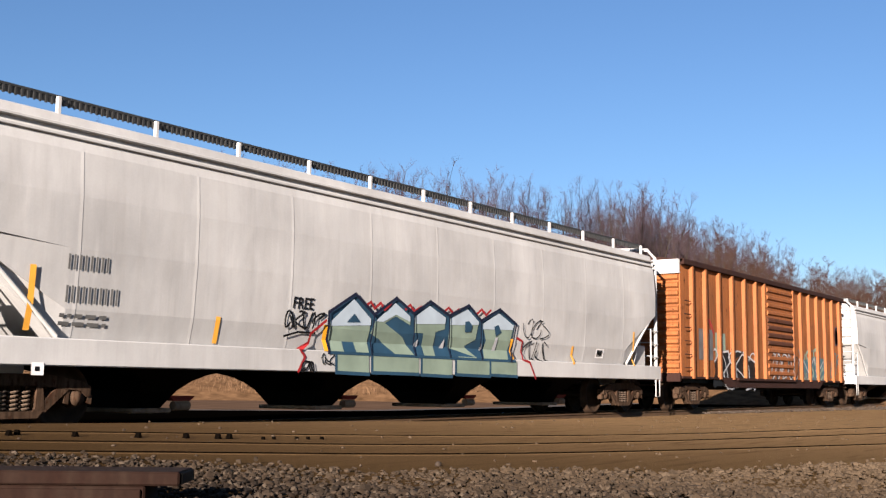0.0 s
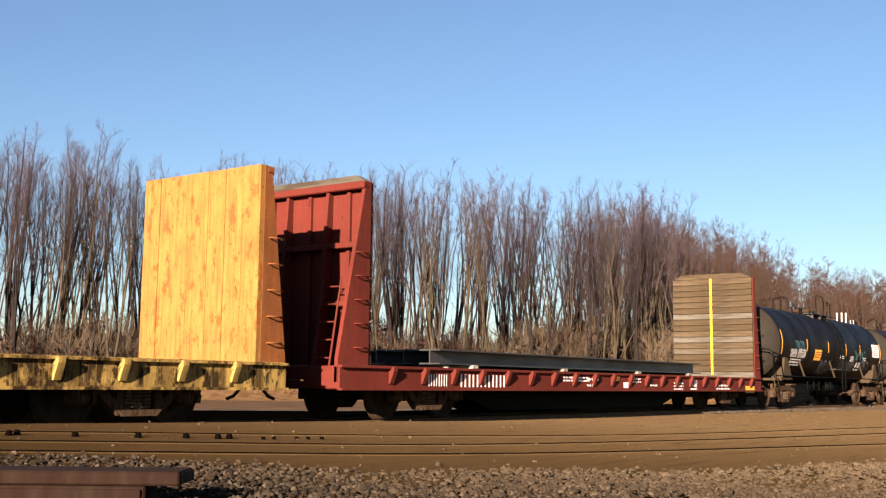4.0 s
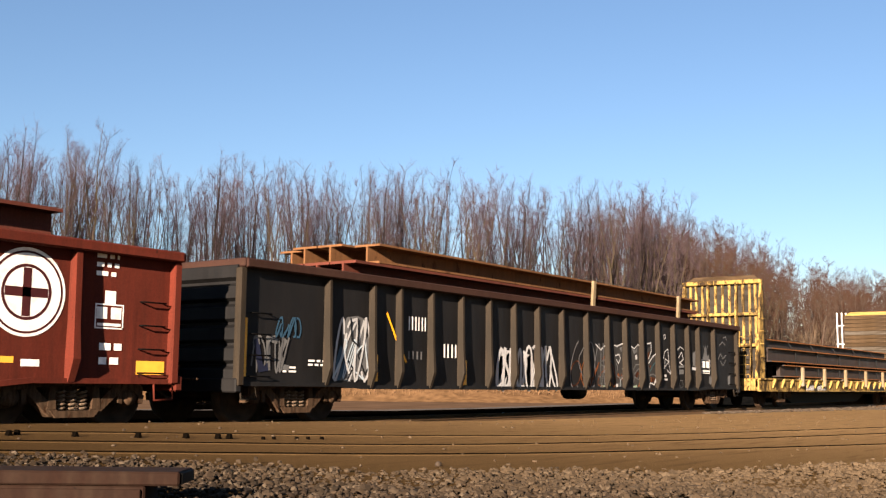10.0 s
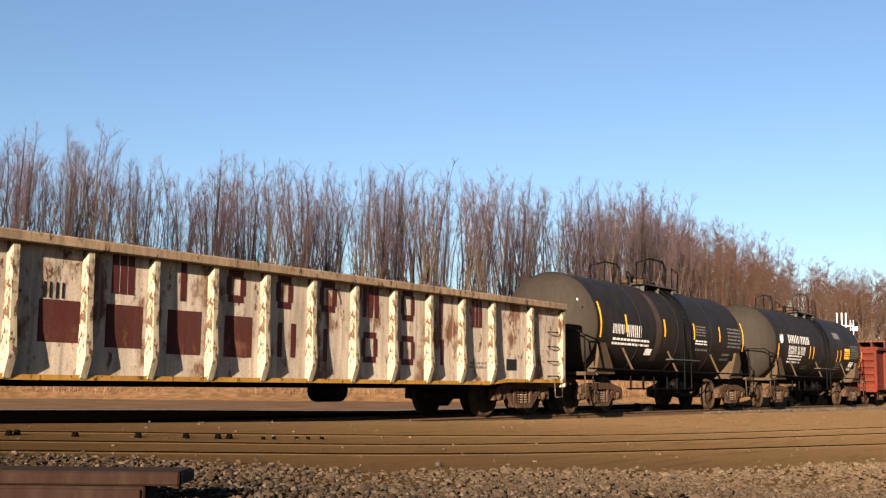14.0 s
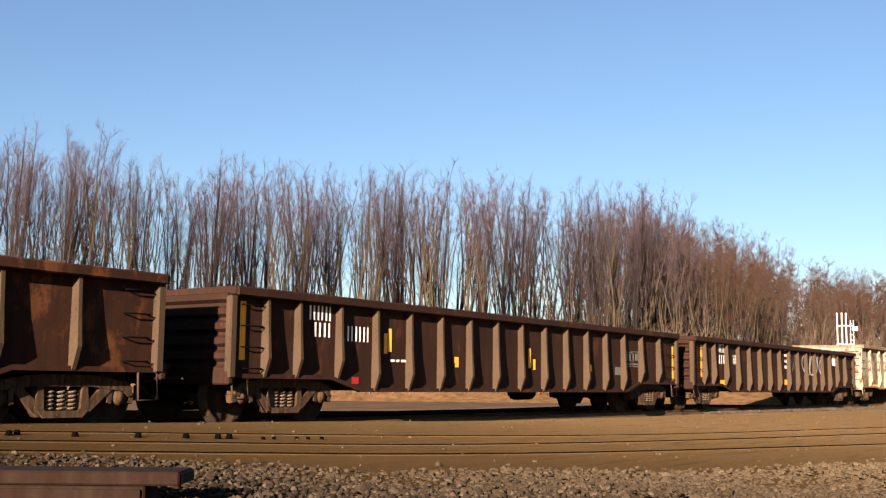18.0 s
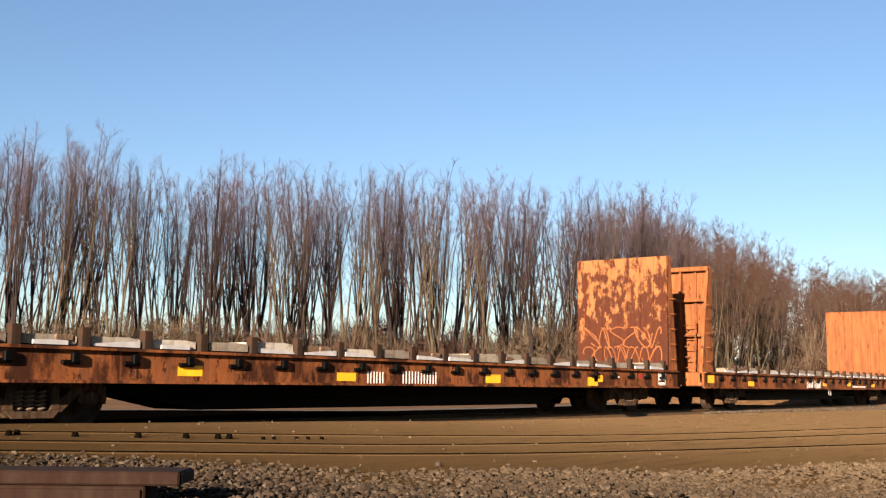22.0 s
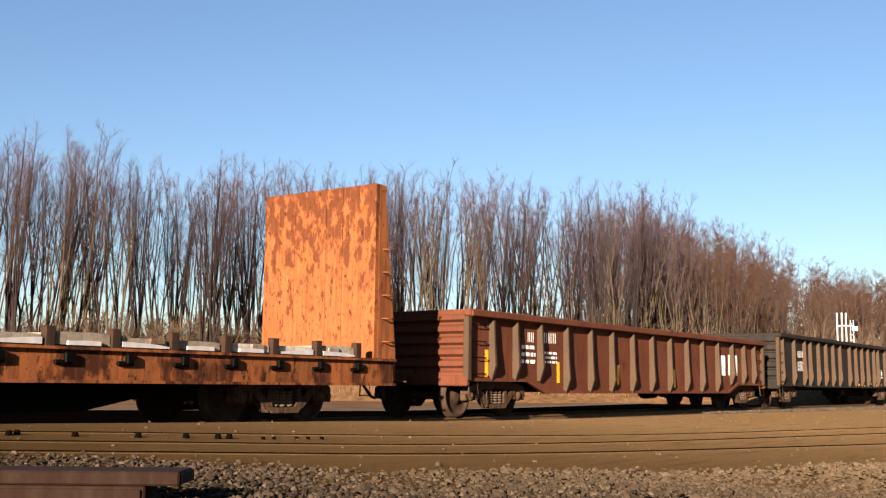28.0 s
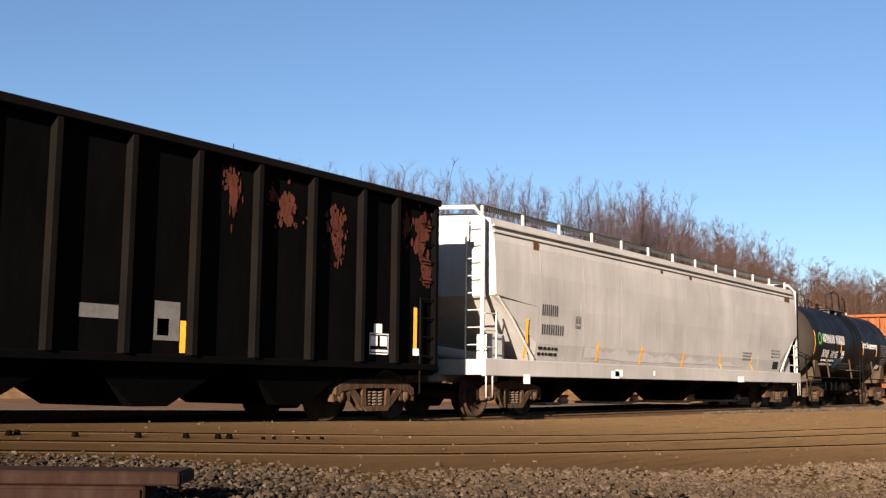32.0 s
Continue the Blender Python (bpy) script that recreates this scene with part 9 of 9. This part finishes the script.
    def shrub(p, size, kind):
        t = tagged(new("bush"), "leafless tan brush at the edge of the wood", "bush", "brush of the wood")
        t.matrix_basis = Matrix.Translation(p) @ Matrix.Rotation(rng.uniform(0, math.tau), 4, "Z") @ Matrix.Diagonal((size * 1.2, size * 1.2, size, 1))
        part("stem", bushes[kind][0], None, t)
        part("crown", bushes[kind][1], None, t)

    for i in range(260):
        f = rng.random() * (len(front) - 1)
        k = min(len(front) - 2, int(f))
        x, d, hh = (front[k][q] + (front[k + 1][q] - front[k][q]) * (f - k) for q in range(3))
        shrub(plan(x, d + rng.uniform(-1, 12)), rng.uniform(0.8, 1.7), rng.choice((0, 0, 2, 1)))
    for i in range(50):
        s = 76 + 150 * rng.random() ** 1.3
        shrub(Vector((s, 21 + rng.uniform(0, 14), -0.1)), rng.uniform(1.8, 3.0), rng.choice((0, 1, 1, 2)))
    for i in range(60):
        s = 66 + 160 * rng.random() ** 1.6
        shrub(Vector((s, 12.5 + rng.uniform(0, 9) + 2 * math.sin(s * 0.1), -0.1)), rng.uniform(0.8, 1.9), rng.choice((0, 1, 1, 2)))


woods()


BERM = ((-1.5, -0.12), (0.0, 0.0), (1.6, 0.5), (3.6, 0.92), (6.0, 1.0), (8.0, 0.7), (10.0, -0.12))


def berm():
    """A low bank of dry grass between the ballast and the wood."""
    rng = random.Random(8)
    s, k, xs = Shape(), len(BERM), [-46 + 0.8 * i for i in range(90)]
    v = [plan(x, 46 + 0.14 * (x + 20) + d, z + (rng.uniform(-0.07, 0.09) + 0.12 * math.sin(x * 0.5 + d) if 0 < i < k - 1 else 0)) for x in xs for i, (d, z) in enumerate(BERM)]
    s.add([tuple(q) for q in v], [(i * k + j, (i + 1) * k + j, (i + 1) * k + j + 1, i * k + j + 1) for i in range(len(xs) - 1) for j in range(k - 1)], True)
    single("grass_bank", s, M["berm"], "low bank of dry brown grass before the wood", "bank", kind="structure")


berm()


def reeds():
    """A belt of dry reeds on the bank in front of the wood."""
    rng = np.random.default_rng(5)
    n = 42000
    x = rng.uniform(-44, 24, n)
    off = rng.uniform(0.5, 9, n)
    d = 46 + 0.14 * (x + 20) + off
    a = radians(AHEAD)
    px = EYE.x + d * math.cos(a) + x * math.sin(a)
    py = EYE.y + d * math.sin(a) - x * math.cos(a)
    ok = py > 7.5
    px, py, off = px[ok], py[ok], off[ok]
    n = len(px)
    foot = np.interp(off, [q for q, r in BERM], [r for q, r in BERM]) - 0.1
    ht = foot + rng.uniform(0.25, 0.85, n) * (0.8 + 0.3 * np.sin(px * 0.6) * np.sin(py * 0.45))
    ang = rng.uniform(0, math.tau, n)
    w = rng.uniform(0.004, 0.012, n)
    lx, ly = rng.normal(0, 0.16, n), rng.normal(0, 0.16, n)
    cx, cy = np.cos(ang) * w, np.sin(ang) * w
    z0 = foot
    v = np.stack([np.stack([px - cx, py - cy, z0], 1), np.stack([px + cx, py + cy, z0], 1), np.stack([px + lx * 0.5 + cx * 0.8, py + ly * 0.5 + cy * 0.8, (foot + ht) * 0.5], 1),
                  np.stack([px + lx * 0.5 - cx * 0.8, py + ly * 0.5 - cy * 0.8, (foot + ht) * 0.5], 1), np.stack([px + lx, py + ly, ht], 1)], 1)
    o = (np.arange(n) * 5)[:, None]
    quads, tris = (o + np.array([0, 1, 2, 3])).tolist(), (o + np.array([3, 2, 4])).tolist()
    me = bpy.data.meshes.new("reeds")
    me.from_pydata(v.reshape(-1, 3).tolist(), [], quads + tris)
    me.materials.append(M["reeds"])
    tagged(new("reeds", me), "belt of dry tan reeds in front of the wood", "reeds", kind="stuff")


reeds()


# ---- white signal and the baulk by the gravel ----
def signal():
    s = thing("railway_signal", "white lattice railway signal mast with dark heads", "signal")
    p = plan(26.1, 70.0)
    s.location = p
    s.rotation_euler = (0, 0, radians(-55))
    s.scale = (0.82, 0.82, 1.0)
    for x in (-0.62, -0.25, 0.08):
        part("mast_pole", Shape().tube([(x, 0, 0), (x, 0, 5.65)], 0.05, 8), M["signal_white"], s)
    lad = Shape()
    for x in (0.38, 0.62):
        lad.tube([(x, -0.1, 0), (x, -0.1, 5.2)], 0.024, 6)
    for i in range(14):
        lad.tube([(0.38, -0.1, 0.4 + i * 0.35), (0.62, -0.1, 0.4 + i * 0.35)], 0.014, 5)
    part("ladder", lad, M["signal_white"], s)
    for z in (1.2, 2.4, 3.6, 4.8):
        part("crossbar", Shape().box(-0.7, 0.7, -0.03, 0.03, z, z + 0.06, 0.01), M["signal_white"], s)
    for z in (4.5, 2.9):
        part("signal_arm", Shape().box(0.55, 0.95, -0.18, 0.02, z, z + 0.28, 0.03), M["signal_white"], s)
        hd = part("signal_head", Shape().lathe([(0.001, 0.0), (0.16, 0.0), (0.16, 0.03), (0.001, 0.05)], "y", 16, (0.85, 0.06, z + 0.45)), M["signal_black"], s, "round dark signal backing")
        part("lens_hood", Shape().lathe([(0.08, -0.2), (0.09, -0.2), (0.09, 0.0), (0.08, 0.0)], "y", 12, (0.85, 0.06, z + 0.45)), M["signal_black"], hd)
    part("footing", Shape().box(-0.9, 0.9, -0.5, 0.5, -0.1, 0.25, 0.03), M["grey_mark"], s)


signal()


def baulk():
    """Two rusty baulks, one on the other, at the edge of the gravel."""
    a = plan(-1.425, 6.0, -0.05)
    turn = AHEAD - 90
    low = thing("baulk", "heavy rust-brown baulk lying by the gravel", "baulk", "baulks by the gravel")
    low.matrix_basis = Matrix.Translation(a) @ pose(0, 0, 0, 0, 0, turn) @ Matrix.Translation((-0.19, 0, 0))
    part("timber", Shape().box(-2.6, 0.0, 0.02, 0.30, 0.0, 0.158, 0.01), M["beam_rust"], low)
    part("edge_strip", Shape().box(-2.6, -0.02, 0.0, 0.018, 0.02, 0.14, 0.004), M["beam_rust"], low)
    up = thing("baulk", "heavy rust-brown baulk on top of another", "baulk", "baulks by the gravel")
    up.matrix_basis = Matrix.Translation(a + Vector((0, 0, 0.160))) @ pose(0, 0, 0, 0, 0, turn)
    part("timber", Shape().box(-3.0, 0.0, 0.0, 0.34, 0.0, 0.076, 0.01), M["beam_rust"], up)
    part("end_cap", Shape().box(0.002, 0.012, 0.03, 0.31, 0.008, 0.068, 0.003), M["steel_dark"], up)


baulk()


# ---- motion of the train ----
RUN = [(0, 0.0), (1, 15.14), (2, 30.2), (3, 45.25), (3.5, 52.75), (5.5, 82.95), (6, 90.58), (7, 106.03), (8, 121.45), (9, 136.87), (10, 152.31), (11, 167.77), (12, 183.22), (13, 198.62), (14, 213.92),
       (15, 229.4), (15.5, 237.1), (17.5, 267.88), (18, 275.6), (19, 291.05), (20, 306.57), (21, 322.13), (22, 337.68), (23, 353.2), (24, 368.75), (25, 384.2), (25.5, 391.88), (27.5, 422.8), (28, 430.55), (29, 446.01),
       (30, 461.4), (31, 476.9), (32, 492.45)]


def travel(t):
    for (t0, x0), (t1, x1) in zip(RUN, RUN[1:]):
        if t <= t1:
            return x0 + (x1 - x0) * (t - t0) / (t1 - t0)
    return RUN[-1][1]


def motions():
    for ob, mid in CARS:
        walk(ob, [(t, Matrix.Translation((mid + x, 0, 0))) for t, x in RUN])
    for ob, mid, at in LOADS:
        walk(ob, [(t, Matrix.Translation(Vector((mid + x, 0, 0)) + at)) for t, x in RUN])
    for axle, place in zip(WHEELS, (-BASE, BASE)):
        walk(axle[0], [(k / 30, pose(place, 0, 0) @ Matrix.Rotation(travel(k / 30) / WHEEL_R, 4, "Y")) for k in range(32 * 30 + 1)])
        keys = axle[0].animation_data
        for other in axle[1:]:
            other.rotation_mode = "QUATERNION"
            other.animation_data_create()
            other.animation_data.action = keys.action
            other.animation_data.action_slot = keys.action_slot


motions()
